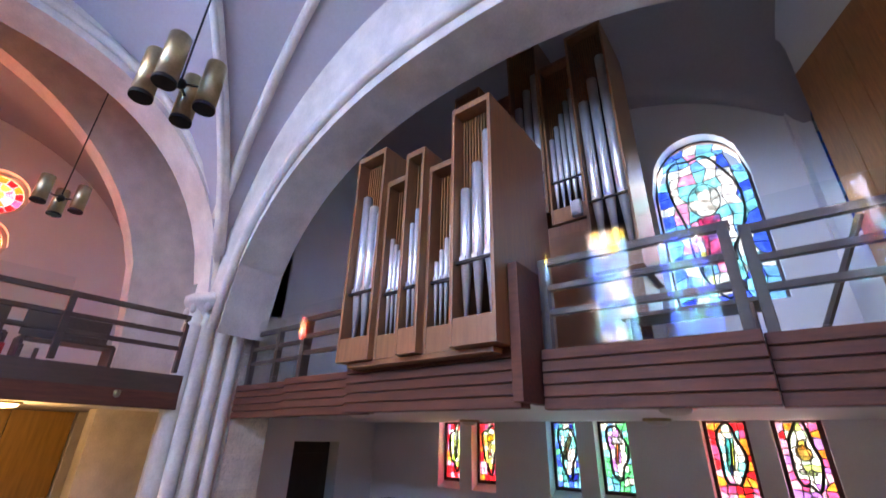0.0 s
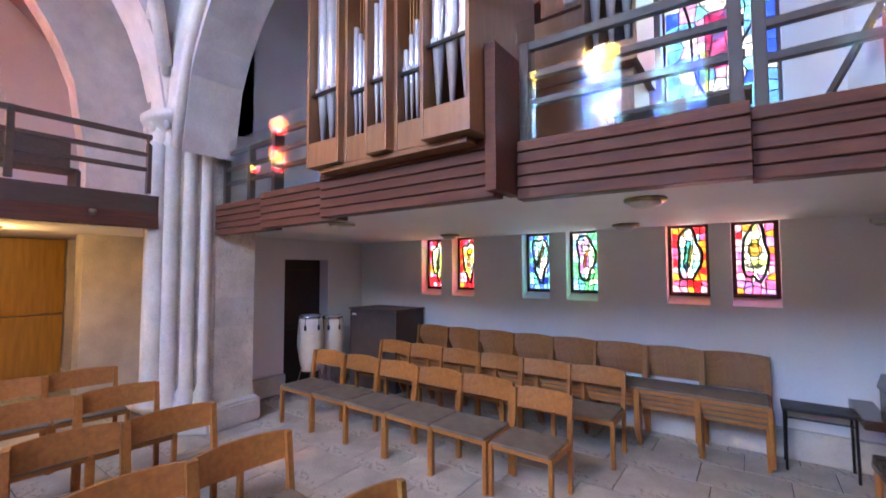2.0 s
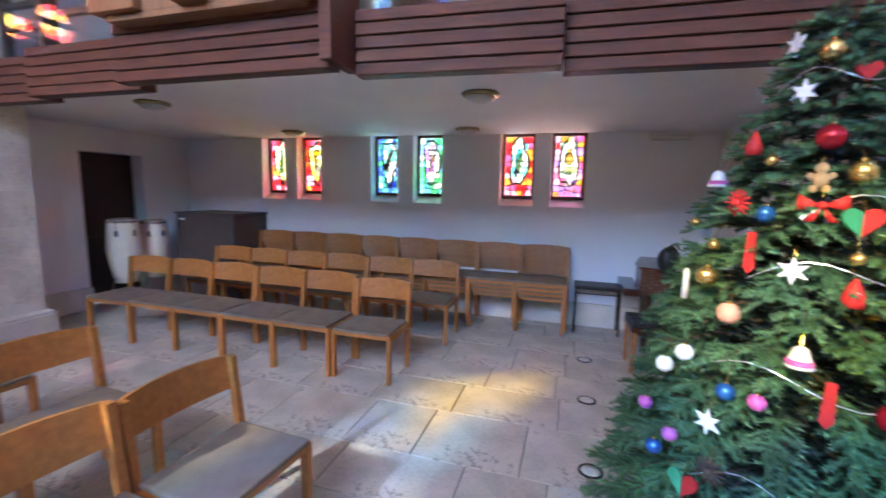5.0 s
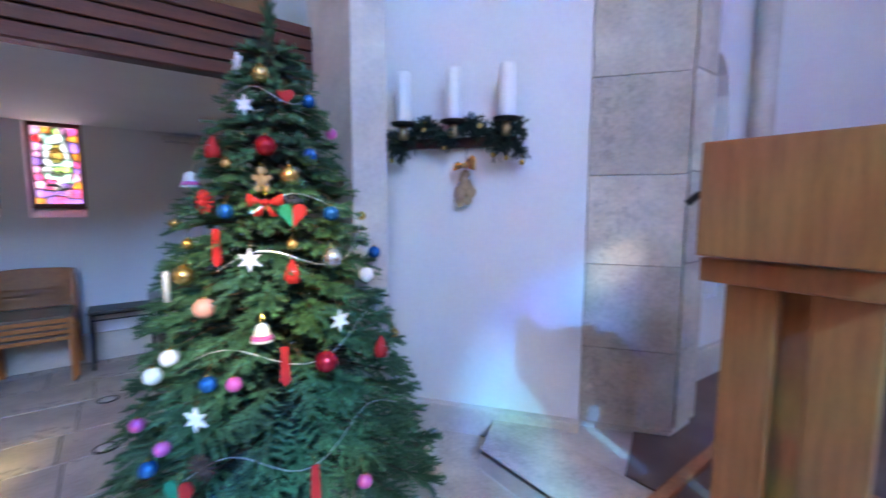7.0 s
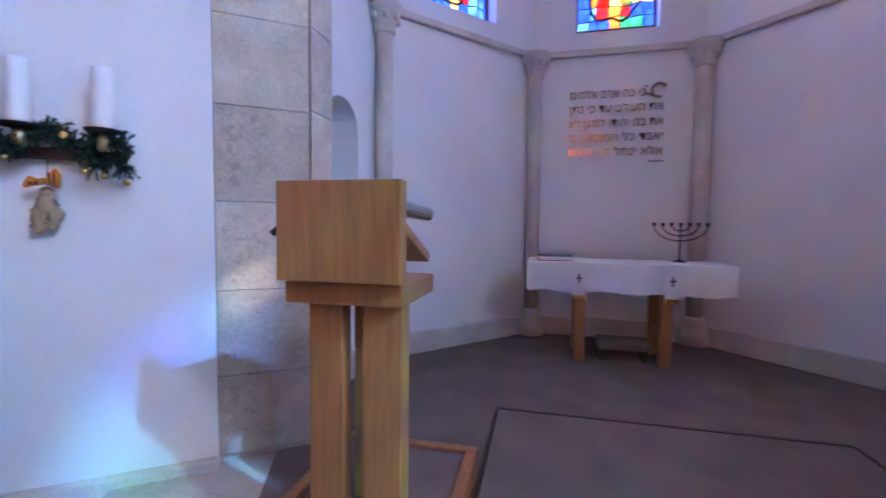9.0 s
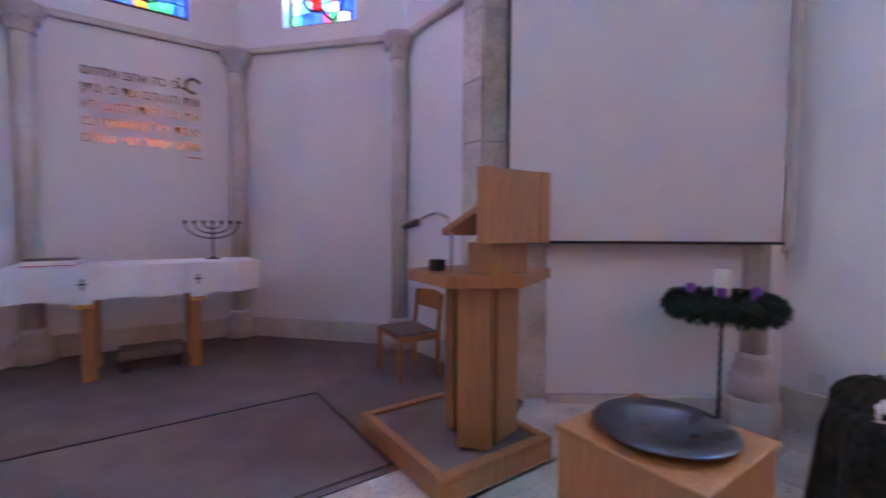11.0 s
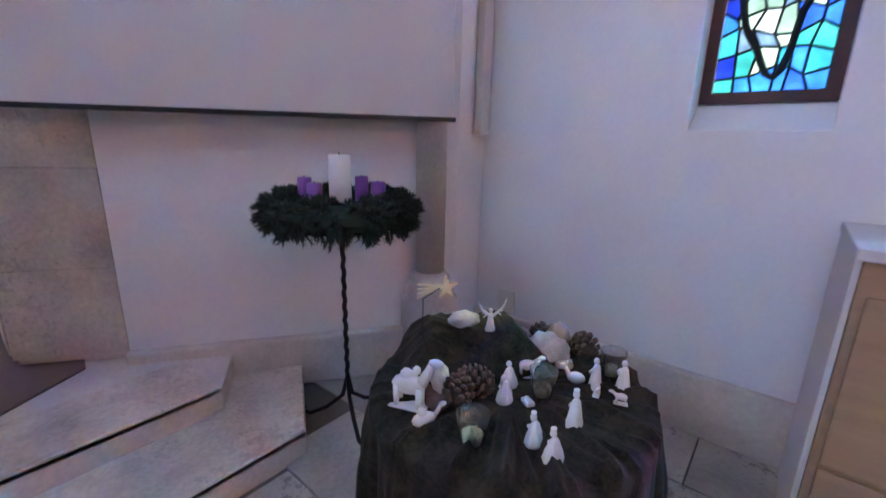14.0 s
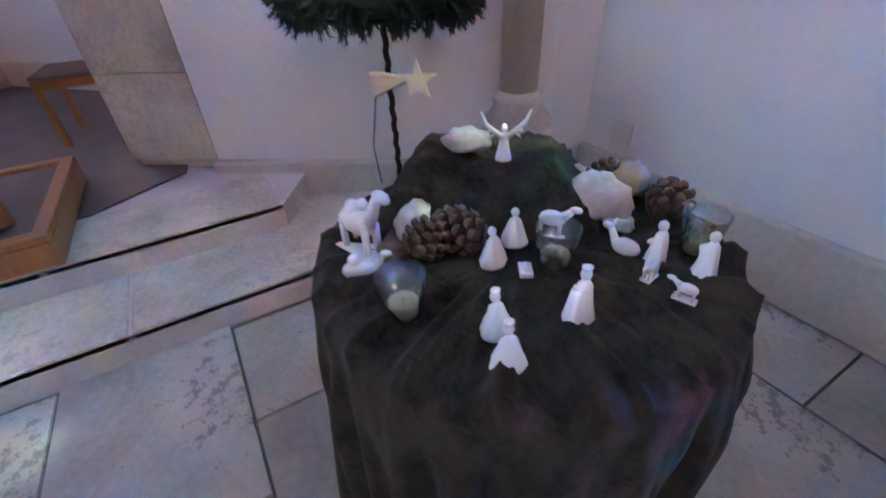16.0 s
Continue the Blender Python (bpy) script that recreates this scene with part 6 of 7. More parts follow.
# ---- greenery helpers ----
def sprigs(name, mat, spots, parent, needles, length, size, seed, label=""):
    """Many small fir sprigs: each a bent stem with thin needles all round, joined into one mesh."""
    r = np.random.RandomState(seed)
    vs, fs = [], []
    for (px, py, pz), (dx, dy, dz) in spots:
        d = np.array((dx, dy, dz), float)
        d /= np.linalg.norm(d)
        a = np.cross(d, (0.3, 0.2, 1.0))
        a /= np.linalg.norm(a)
        b = np.cross(d, a)
        ln = length * r.uniform(0.7, 1.25)
        p = np.array((px, py, pz))
        for k in range(needles):
            s = k / needles
            base = p + d * ln * s - np.array((0, 0, 0.25 * ln * s * s))
            t = k * 2.4 + r.uniform(-0.4, 0.4)
            out = a * math.cos(t) + b * math.sin(t)
            tip = base + (out * 0.75 + d * 0.75) * size * r.uniform(0.7, 1.2)
            w = np.cross(out, d) * size * 0.17
            i = len(vs)
            vs += [tuple(base - w), tuple(base + w), tuple(tip)]
            fs.append((i, i + 1, i + 2))
    me = bpy.data.meshes.new(name)
    me.from_pydata(vs, [], fs)
    me.materials.append(mat)
    ob = new(name, me)
    ob.parent = parent
    if label:
        ob["label"] = label
    return tagged(ob, kind="stuff")


# ---- advent wreath on its stand ----
WX, WY, WZ = 1.64, -4.42, 1.15
t = thing("wreath_stand", "black wrought-iron wreath stand with twisted stem", "stand", Matrix.Translation((WX, WY, 0)))
part("stem", tube(bmesh.new(), [(0.004 * math.cos(k * 1.9), 0.004 * math.sin(k * 1.9), 0.2 + 0.88 * k / 40) for k in range(41)], 0.012), IRON, t, "twisted iron stem")
part("ring", tube(bmesh.new(), [(0.26 * math.cos(a), 0.26 * math.sin(a), 1.08) for a in (2 * math.pi * k / 32 for k in range(33))], 0.008), IRON, t)
for k in range(4):
    a = k * math.pi / 2 + 0.3
    part("spoke", tube(bmesh.new(), [(0, 0, 1.07), (0.26 * math.cos(a), 0.26 * math.sin(a), 1.08)], 0.008), IRON, t)
for k in range(3):
    a = 2 * math.pi * k / 3 + 0.6
    ca, sa = math.cos(a), math.sin(a)
    part("foot", tube(bmesh.new(), [(0.0, 0.0, 0.26), (0.03 * ca, 0.03 * sa, 0.14), (0.12 * ca, 0.12 * sa, 0.06), (0.22 * ca, 0.22 * sa, 0.012), (0.26 * ca, 0.26 * sa, 0.03), (0.245 * ca, 0.245 * sa, 0.05)], 0.011), IRON, t)
part("plate", lathe(bmesh.new(), [(0.06, 1.07), (0.06, 1.082), (0.01, 1.085)], 18), IRON, t)
t = thing("advent_wreath", "dark green fir advent wreath resting on the iron stand", "wreath", Matrix.Translation((WX, WY, WZ)))
bm = bmesh.new()
tube(bm, [(0.285 * math.cos(a), 0.285 * math.sin(a), 0) for a in (2 * math.pi * k / 36 for k in range(37))], 0.06, 10)
part("core", bm, FIRDARK, t)
r = random.Random(21)
spots = []
for k in range(1100):
    a, q = r.uniform(0, 6.283), r.uniform(0, 6.283)
    rad = 0.285 + 0.055 * math.cos(q)
    spots.append(((rad * math.cos(a), rad * math.sin(a), 0.055 * math.sin(q)), (math.cos(q) * math.cos(a) + r.uniform(-0.7, 0.7), math.cos(q) * math.sin(a) + r.uniform(-0.7, 0.7), math.sin(q) + r.uniform(-0.4, 0.4))))
sprigs("foliage", FIRDARK, spots, t, 26, 0.05, 0.024, 4)
t = thing("white_candle", "thick cream pillar candle in the middle of the wreath", "candle", Matrix.Translation((WX, WY, 1.086)))
part("wax", lathe(bmesh.new(), [(0.052, 0), (0.052, 0.31), (0.046, 0.318), (0.03, 0.312), (0.005, 0.31)], 24), WAX, t)
part("wick", tube(bmesh.new(), [(0, 0, 0.31), (0.002, 0, 0.33)], 0.002, 5), BLACK, t)
for k in range(4):
    a = k * math.pi / 2 + 0.35
    t = thing("purple_candle", "short purple advent candle set in the fir wreath", "candle", Matrix.Translation((WX + 0.2 * math.cos(a), WY + 0.2 * math.sin(a), 1.14)), "purple advent candles")
    part("wax", lathe(bmesh.new(), [(0.034, 0), (0.034, 0.145), (0.03, 0.15), (0.018, 0.145), (0.004, 0.143)], 18), PURPLE, t)
    part("wick", tube(bmesh.new(), [(0, 0, 0.143), (0.001, 0, 0.16)], 0.0018, 5), BLACK, t)

# ---- wall candle bracket with garland ----
AX_C = frame_on((1.62, 3.22), (2.69, 1.74))
CB = AX_C @ Matrix.Translation((1.03, 0, 2.1))
t = thing("candle_bracket", "red-brown wooden wall bracket carrying three white candles", "candle bracket", CB)
part("back_bar", bbox(-0.38, -0.06, -0.075, 0.38, -0.0, -0.015, 0.008), WINFRAME, t)
for x in (-0.325, 0.0, 0.325):
    part("arm", tube(bmesh.new(), [(x, -0.05, -0.05), (x, -0.13, -0.06), (x, -0.16, -0.01)], 0.012), IRON, t)
    part("drip_pan", lathe(bmesh.new(), [(0.02, 0.05), (0.075, 0.058), (0.082, 0.072), (0.076, 0.072), (0.02, 0.064)], 22, (x, -0.16, 0)), IRON, t)
    part("cup", lathe(bmesh.new(), [(0.02, -0.035), (0.032, -0.02), (0.03, 0.02), (0.022, 0.05)], 14, (x, -0.16, 0)), BRASS, t)
for x in (-0.325, 0.0, 0.325):
    c = thing("tall_candle", "tall white candle on the wall bracket", "candle", CB @ Matrix.Translation((x, -0.16, 0.068)), "wall bracket candles")
    part("wax", lathe(bmesh.new(), [(0.05, 0), (0.049, 0.03), (0.046, 0.30), (0.04, 0.312), (0.02, 0.306), (0.004, 0.304)], 22), WAXWHITE, c)
    part("wick", tube(bmesh.new(), [(0, 0, 0.304), (0.001, 0, 0.32)], 0.002, 5), BLACK, c)
t = thing("fir_garland", "dark fir garland with gold balls hung along the candle bracket", "garland", CB @ Matrix.Translation((0, -0.1, 0)))
r = random.Random(31)
spots = []
core = []
for k in range(25):
    u = k / 24
    core.append((-0.44 + 0.86 * u, -0.01 + 0.03 * math.sin(11 * u), 0.02 + 0.045 * math.sin(19.5 * u + 2.2) - 0.1 * max(0.0, abs(u - 0.5) - 0.38) * 6))
part("core", tube(bmesh.new(), core, 0.014, 6), FIRDARK, t)
for k in range(520):
    cx, cy, cz = core[r.randrange(25)]
    q = r.uniform(0, 6.283)
    spots.append(((cx + r.uniform(-0.03, 0.03), cy + r.uniform(-0.02, 0.02), cz + r.uniform(-0.025, 0.025)), (r.uniform(-0.8, 0.8), -0.6 + 0.9 * math.cos(q), math.sin(q))))
for x, z in ((-0.42, -0.06), (-0.34, -0.1), (0.28, -0.1), (0.4, -0.1), (0.36, -0.06)):
    for k in range(14):
        spots.append(((x, -0.03, z), (r.uniform(-0.8, 0.8), r.uniform(-0.5, 0.1), r.uniform(-1, 0.2))))
sprigs("foliage", FIRDARK, spots, t, 30, 0.062, 0.022, 6)
for x, z in ((-0.40, -0.16), (-0.18, 0.02), (-0.05, -0.09), (0.17, 0.03), (0.25, -0.14), (0.33, -0.16), (0.42, -0.19)):
    bm = ball(bmesh.new(), (x, -0.08, z), 0.018, sub=2)
    tube(bm, [(x, -0.08, z + 0.016), (x, -0.03, z + 0.09)], 0.0015, 4)
    part("gold_ball", bm, GOLD, t)
t = thing("burlap_ornament", "small straw-coloured angel ornament with gold striped bow", "ornament", CB @ Matrix.Translation((0.06, -0.03, -0.38)))
for cx, cz, rr, sx, sz in ((0.0, 0.13, 0.03, 1, 1), (-0.005, 0.07, 0.05, 0.9, 1.1), (-0.03, 0.02, 0.045, 0.9, 1.2), (0.03, 0.03, 0.045, 0.8, 1.2), (-0.035, -0.035, 0.035, 1, 1), (0.015, -0.03, 0.03, 1, 1)):
    part("straw_tuft", ball(bmesh.new(), (cx, -0.045, cz), rr, (sx, 0.5, sz), 2, 0.5), BURLAP, t)
for sx in (-1, 1):
    bm = bmesh.new()
    prism(bm, [(0, 0.19), (sx * 0.05, 0.235 + 0.02 * sx), (sx * 0.075, 0.2 + 0.03 * sx), (sx * 0.07, 0.15), (sx * 0.03, 0.165)], 0.03, Matrix.Translation((0, -0.1, 0)))
    bmesh.ops.bevel(bm, geom=bm.edges[:], offset=0.006, segments=2, affect="EDGES")
    bow = part("bow_loop", bm, GOLD, t)
    for q in (0.35, 0.62):
        bm = bmesh.new()
        prism(bm, [(sx * 0.075 * q, 0.165), (sx * 0.075 * q + 0.009, 0.165), (sx * 0.075 * q + 0.009, 0.205 + 0.02 * sx), (sx * 0.075 * q, 0.205 + 0.02 * sx)], 0.034, Matrix.Translation((0, -0.102, 0)))
        part("stripe", bm, BLACK, bow)
part("bow_knot", ball(bmesh.new(), (0, -0.09, 0.185), 0.018), GOLD, t)
part("hook", tube(bmesh.new(), [(0, -0.045, 0.15), (0, -0.02, 0.3)], 0.003, 5), IRON, t)

# ---- christmas tree ----
TX, TY = 1.1, 2.54
tree = thing("christmas_tree", "bushy green fir christmas tree standing on the stone floor", "christmas tree", Matrix.Translation((TX, TY, 0)))


def tree_r(z):
    return 0.86 * max(0.02, 1 - (z - 0.15) / 2.5) ** 0.85


part("trunk", tube(bmesh.new(), [(0, 0, 0.0), (0.01, 0, 1.2), (0, 0, 2.5)], 0.05, 10, 0.012), BARK, tree)
part("foot", lathe(bmesh.new(), [(0.2, 0.0), (0.2, 0.03), (0.08, 0.1), (0.06, 0.16)], 20), IRON, tree)
r = random.Random(77)
inner_s, outer_s = [], []
limbs = bmesh.new()
z = 0.22
tier = 0
while z < 2.46:
    n = max(4, int(16 * tree_r(z) + 4))
    for k in range(n):
        a = 2 * math.pi * (k + 0.5 * (tier % 2)) / n + r.uniform(-0.15, 0.15)
        rr = max(0.04, (tree_r(z) - 0.04) * r.uniform(0.9, 1.06))
        ca, sa = math.cos(a), math.sin(a)
        tilt = r.uniform(-0.12, 0.05)
        tube(limbs, [(0, 0, z), (rr * 0.6 * ca, rr * 0.6 * sa, z + 0.03), (rr * ca, rr * sa, z + rr * tilt)], 0.009, 4, 0.004)
        steps = max(3, int(rr / 0.05))
        for i in range(steps):
            f = (i + 0.6) / steps
            p = (rr * f * ca, rr * f * sa, z + 0.03 * math.sin(f * 3.1) + rr * tilt * f)
            for side in (-1, 1, 0):
                d = (ca * 0.8 - side * sa * 0.9, sa * 0.8 + side * ca * 0.9, r.uniform(-0.15, 0.5))
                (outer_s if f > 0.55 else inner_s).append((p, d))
        for q in range(4):
            outer_s.append(((rr * ca * 0.97, rr * sa * 0.97, z + rr * tilt), (ca + r.uniform(-0.7, 0.7), sa + r.uniform(-0.7, 0.7), r.uniform(-0.2, 0.65))))
    z += 0.075 + 0.02 * r.random()
    tier += 1
outer_s += [((0, 0, 2.40 + 0.018 * k), (0.35 * math.cos(2.4 * k), 0.35 * math.sin(2.4 * k), 1)) for k in range(13)]
tagged(part("limb_wood", limbs, BARK, tree), kind="stuff")
sprigs("outer_crown", FIR, outer_s, tree, 40, 0.10, 0.026, 8)
# dark green on the inner sprigs puts the crown's inner shade into the colour
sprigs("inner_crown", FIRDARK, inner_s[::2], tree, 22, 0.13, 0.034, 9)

ORN = {
    "star": [(195, 2.33), (227, 2.11), (241, 1.43), (279, 1.15), (226, 0.83)], "gball": [(241, 2.26), (263, 1.79), (208, 1.36)], "heart": [(269, 2.17)], "rball": [(248, 1.92), (270, 1.0)],
    "vball": [(330, 2.03), (238, 0.96), (216, 0.72), (277, 0.5)], "bball": [(281, 1.89), (226, 1.63), (229, 0.96), (212, 0.64), (333, 1.4), (296, 2.16)]}
ORN2 = {
    "santa": [(204, 1.91), (260, 1.37), (298, 0.98)], "gsmall": [(221, 1.84), (335, 1.6), (174, 1.57), (261, 1.49), (314, 1.0), (205, 1.49)], "ginger": [(246, 1.77)], "bell": [(176, 1.78), (247, 1.15)],
    "flower": [(209, 1.67), (230, 0.67)], "bow": [(248, 1.67)], "hearts": [(263, 1.62), (224, 0.58)], "cball": [(287, 1.62)]}
ORN3 = {"ribbon": [(224, 1.48), (255, 1.01), (262, 0.56)], "sball": [(281, 1.42)], "candle": [(197, 1.3)], "pball": [(223, 1.24)], "wball": [(211, 1.04), (204, 0.96), (303, 1.32)], "pink": [(202, 0.77)]}


def heart_pts(s):
    return [(s * 0.062 * 16 * math.sin(t) ** 3, s * 0.062 * (13 * math.cos(t) - 5 * math.cos(2 * t) - 2 * math.cos(3 * t) - math.cos(4 * t))) for t in (2 * math.pi * k / 24 for k in range(24))]


def star_pts(n, r0, r1):
    return [((r0 if k % 2 else r1) * math.sin(math.pi * k / n), (r0 if k % 2 else r1) * math.cos(math.pi * k / n)) for k in range(2 * n)]


BALLS = {"gball": (GOLD, 0.042, "gold glass ball"), "rball": (REDGLOSS, 0.048, "shiny red glass ball"), "vball": (PINK, 0.03, "small violet ball"), "bball": (BLUEGLOSS, 0.034, "shiny blue glass ball"), "gsmall": (GOLD, 0.024, "small gold ball"),
         "cball": (BLUEGLOSS, 0.036, "turquoise glass ball"), "sball": (SILVER, 0.044, "silver onion-shaped ball"), "pball": (PEACH, 0.042, "peach patterned ball"), "wball": (WHITEORN, 0.036, "white painted ball"), "pink": (PINK, 0.03, "bright pink ball")}


def ornament(kind, a, z):
    a = radians(a)
    rr = tree_r(z) + 0.03
    m = Matrix.Translation((TX + rr * math.cos(a), TY + rr * math.sin(a), z)) @ Matrix.Rotation(a + math.pi / 2, 4, "Z")
    names = {"star": "white paper star", "heart": "red felt heart", "santa": "red and white felt figure ornament", "ginger": "brown gingerbread ornament", "bell": "white and pink bell", "flower": "red straw flower", "bow": "red ribbon bow",
             "hearts": "red and green felt heart", "ribbon": "hanging red ribbon", "candle": "white candle ornament"}
    what = BALLS[kind][2] if kind in BALLS else names[kind]
    t = thing("tree_ornament", what + " hanging on the christmas tree", "ornament", m, "ornaments on the christmas tree")
    bm = bmesh.new()
    if kind in BALLS:
        mat, rad, _ = BALLS[kind]
        ball(bm, (0, 0, 0), rad, (1, 1, 1.12 if kind == "sball" else 1.0), 3)
        part("ball", bm, mat, t)
        part("cap", lathe(bmesh.new(), [(rad * 0.25, rad * 0.96), (rad * 0.25, rad * 1.15), (rad * 0.1, rad * 1.2)], 10), GOLD, t)
    elif kind == "star":
        part("star", prism(bm, star_pts(6, 0.022, 0.052), 0.012), WHITEORN, t)
    elif kind == "heart":
        part("heart", prism(bm, heart_pts(0.04), 0.015), RED, t)
    elif kind == "hearts":
        pts = heart_pts(0.06)
        part("half", prism(bm, [p for p in pts if p[0] >= -1e-6], 0.012), RED, t)
        part("half", prism(bmesh.new(), [(x - 0.002, zz) for x, zz in ((-p[0], p[1]) for p in pts if p[0] >= -1e-6)], 0.012), GREENFELT, t, "green felt half")
    elif kind == "santa":
        part("body", lathe(bm, [(0.03, -0.04), (0.034, -0.01), (0.02, 0.03), (0.004, 0.06)], 12), RED, t)
        ball(bm2 := bmesh.new(), (0, -0.008, 0.005), 0.02)
        part("face_disc", bm2, WHITEORN, t)
    elif kind == "ginger":
        for x, zz, s in ((0, 0.035, 0.02), (0, -0.005, 0.026), (-0.018, -0.04, 0.014), (0.018, -0.04, 0.014), (-0.03, 0.008, 0.012), (0.03, 0.008, 0.012)):
            ball(bm, (x, 0, zz), s, (1, 0.4, 1.1), 2)
        part("biscuit", bm, BURLAP, t)
    elif kind == "bell":
        part("bell", lathe(bm, [(0.045, -0.04), (0.04, -0.03), (0.03, 0.0), (0.022, 0.025), (0.005, 0.035)], 16), WHITEORN, t)
        part("band", lathe(bmesh.new(), [(0.043, -0.03), (0.044, -0.028), (0.036, -0.012), (0.035, -0.014)], 16), PINK, t)
    elif kind == "flower":
        for k in range(14):
            q = 2 * math.pi * k / 14
            tube(bm, [(0.01 * math.cos(q), 0, 0.01 * math.sin(q)), (0.055 * math.cos(q), 0.004, 0.055 * math.sin(q))], 0.006, 5)
        ball(bm, (0, -0.006, 0), 0.016)
        part("straw", bm, RED if z > 1 else CONE, t)
    elif kind == "bow":
        for sx in (-1, 1):
            prism(bm, [(0, 0), (sx * 0.07, 0.04), (sx * 0.075, -0.02)], 0.02)
            prism(bm, [(0, 0), (sx * 0.05, -0.06), (sx * 0.02, -0.06)], 0.01)
        ball(bm, (0, 0.0, 0), 0.016)
        part("bow", bm, RED, t)
    elif kind == "ribbon":
        part("ribbon", prism(bm, [(-0.014, 0.08), (0.014, 0.08), (0.02, -0.06), (0.0, -0.085), (-0.02, -0.06)], 0.006), RED, t)
    else:
        part("stick", lathe(bm, [(0.013, -0.06), (0.013, 0.06), (0.004, 0.075)], 10), WHITEORN, t)
    part("loop", tube(bmesh.new(), [(0, 0, 0.03), (0, 0.02, 0.075), (0, 0.05, 0.09)], 0.0014, 4), GOLD, t)


for table in (ORN, ORN2, ORN3):
    for kind, where in table.items():
        for a, zz in where:
            ornament(kind, a, zz)
for z0, a0, a1, n in ((2.12, 200, 330, 14), (1.62, 240, 330, 12), (1.38, 225, 320, 14), (1.0, 215, 310, 16), (0.62, 225, 300, 18)):
    t = thing("tinsel_string", "thin silver tinsel string draped round the christmas tree", "tinsel", Matrix.Translation((TX, TY, 0)), "tinsel strings on the tree")
    pts = []
    for k in range(n + 1):
        a = radians(a0 + (a1 - a0) * k / n)
        zz = z0 + 0.06 * math.sin(k * 0.55) + 0.12 * k / n
        pts.append(((tree_r(zz) + 0.02) * math.cos(a), (tree_r(zz) + 0.02) * math.sin(a), zz))
    part("string", tube(bmesh.new(), pts, 0.002, 5), TINSEL, t)

# ---- nativity table ----
NX, NY, NR, NZ = 0.558, -4.205, 0.425, 0.76
t = thing("round_table", "round table hidden under the velvet cloth", "table", Matrix.Translation((NX, NY, 0)))
part("tabletop", lathe(bmesh.new(), [(NR - 0.015, 0.71), (NR - 0.015, 0.738)], 40), WOOD, t)
part("pedestal", lathe(bmesh.new(), [(0.24, 0.0), (0.24, 0.03), (0.05, 0.08), (0.05, 0.71)], 20), IRON, t)
t = thing("velvet_cloth", "dark olive velvet cloth draped in folds over a round table", "tablecloth", Matrix.Translation((NX, NY, 0)))
bm = bmesh.new()
seg, rings = 340, []


def block_height(x, y):
    """Hidden box under the cloth at the back of the table, with slopes down to the tabletop."""
    x, y = x - 0.137, y + 0.015
    u, v = x * 0.78 - y * 0.62, x * 0.62 + y * 0.78
    d = max(abs(u - 0.06) - 0.07, abs(v + 0.0) - 0.14, 0.0)
    return 0.135 * max(0.0, 1 - d / 0.1) ** 0.8 if d < 0.1 else 0.0


for j in range(56):
    f = j / 55
    ring = []
    for k in range(seg):
        a = 2 * math.pi * k / seg
        rad = NR * f
        fold = (math.sin(9 * a + 0.6) + 0.7 * math.sin(17 * a + 2.0) + 0.5 * math.sin(26 * a)) / 2.2
        x, y = rad * math.cos(a), rad * math.sin(a)
        zz = NZ + block_height(x, y) + 0.006 * fold * f * f + 0.004 * noise.noise(Vector((x * 9, y * 9, 0.3)))
        ridge = 1 - abs(math.sin(8.5 * a + 1.2 * f + 0.9 * math.sin(3 * a)))
        ridge = ridge ** 2.2 + 0.45 * (1 - abs(math.sin(14.5 * a - 1.6 * f + 0.5))) ** 3
        zz += 0.05 * ridge * min(1, max(0, f - 0.28) * 3) * (0.65 + 0.35 * math.cos(a - 2.7)) * (0.75 + 0.5 * noise.noise(Vector((x * 5, y * 5, 1.7))))
        ring.append(bm.verts.new((x, y, zz - 0.02 * max(0, f - 0.93) / 0.07)))
    rings.append(ring)
for j in range(1, 26):
    f = j / 25
    ring = []
    for k in range(seg):
        a = 2 * math.pi * k / seg
        fold = 1.5 - 2.2 * abs(math.sin(9.5 * a + 0.6 * math.sin(3 * a))) ** 0.7 + 0.65 * math.sin(31 * a + 2 * f) + 0.3 * math.sin(53 * a - 3 * f) + 0.35 * math.sin(7 * a + 2)
        rad = NR + 0.012 * min(1, f * 6) + (0.012 + 0.022 * f) * fold * min(1, f * 4) + 0.012 * f
        ring.append(bm.verts.new((rad * math.cos(a), rad * math.sin(a), NZ - 0.02 - (NZ - 0.035) * f)))
    rings.append(ring)
for q, s in zip(rings, rings[1:]):
    for k in range(seg):
        if q is rings[0]:
            continue
        bm.faces.new((q[k], q[(k + 1) % seg], s[(k + 1) % seg], s[k])).smooth = True
bm.faces.new(rings[1])
for v in rings[0]:
    bm.verts.remove(v)
part("cloth", bm, VELVET, t)


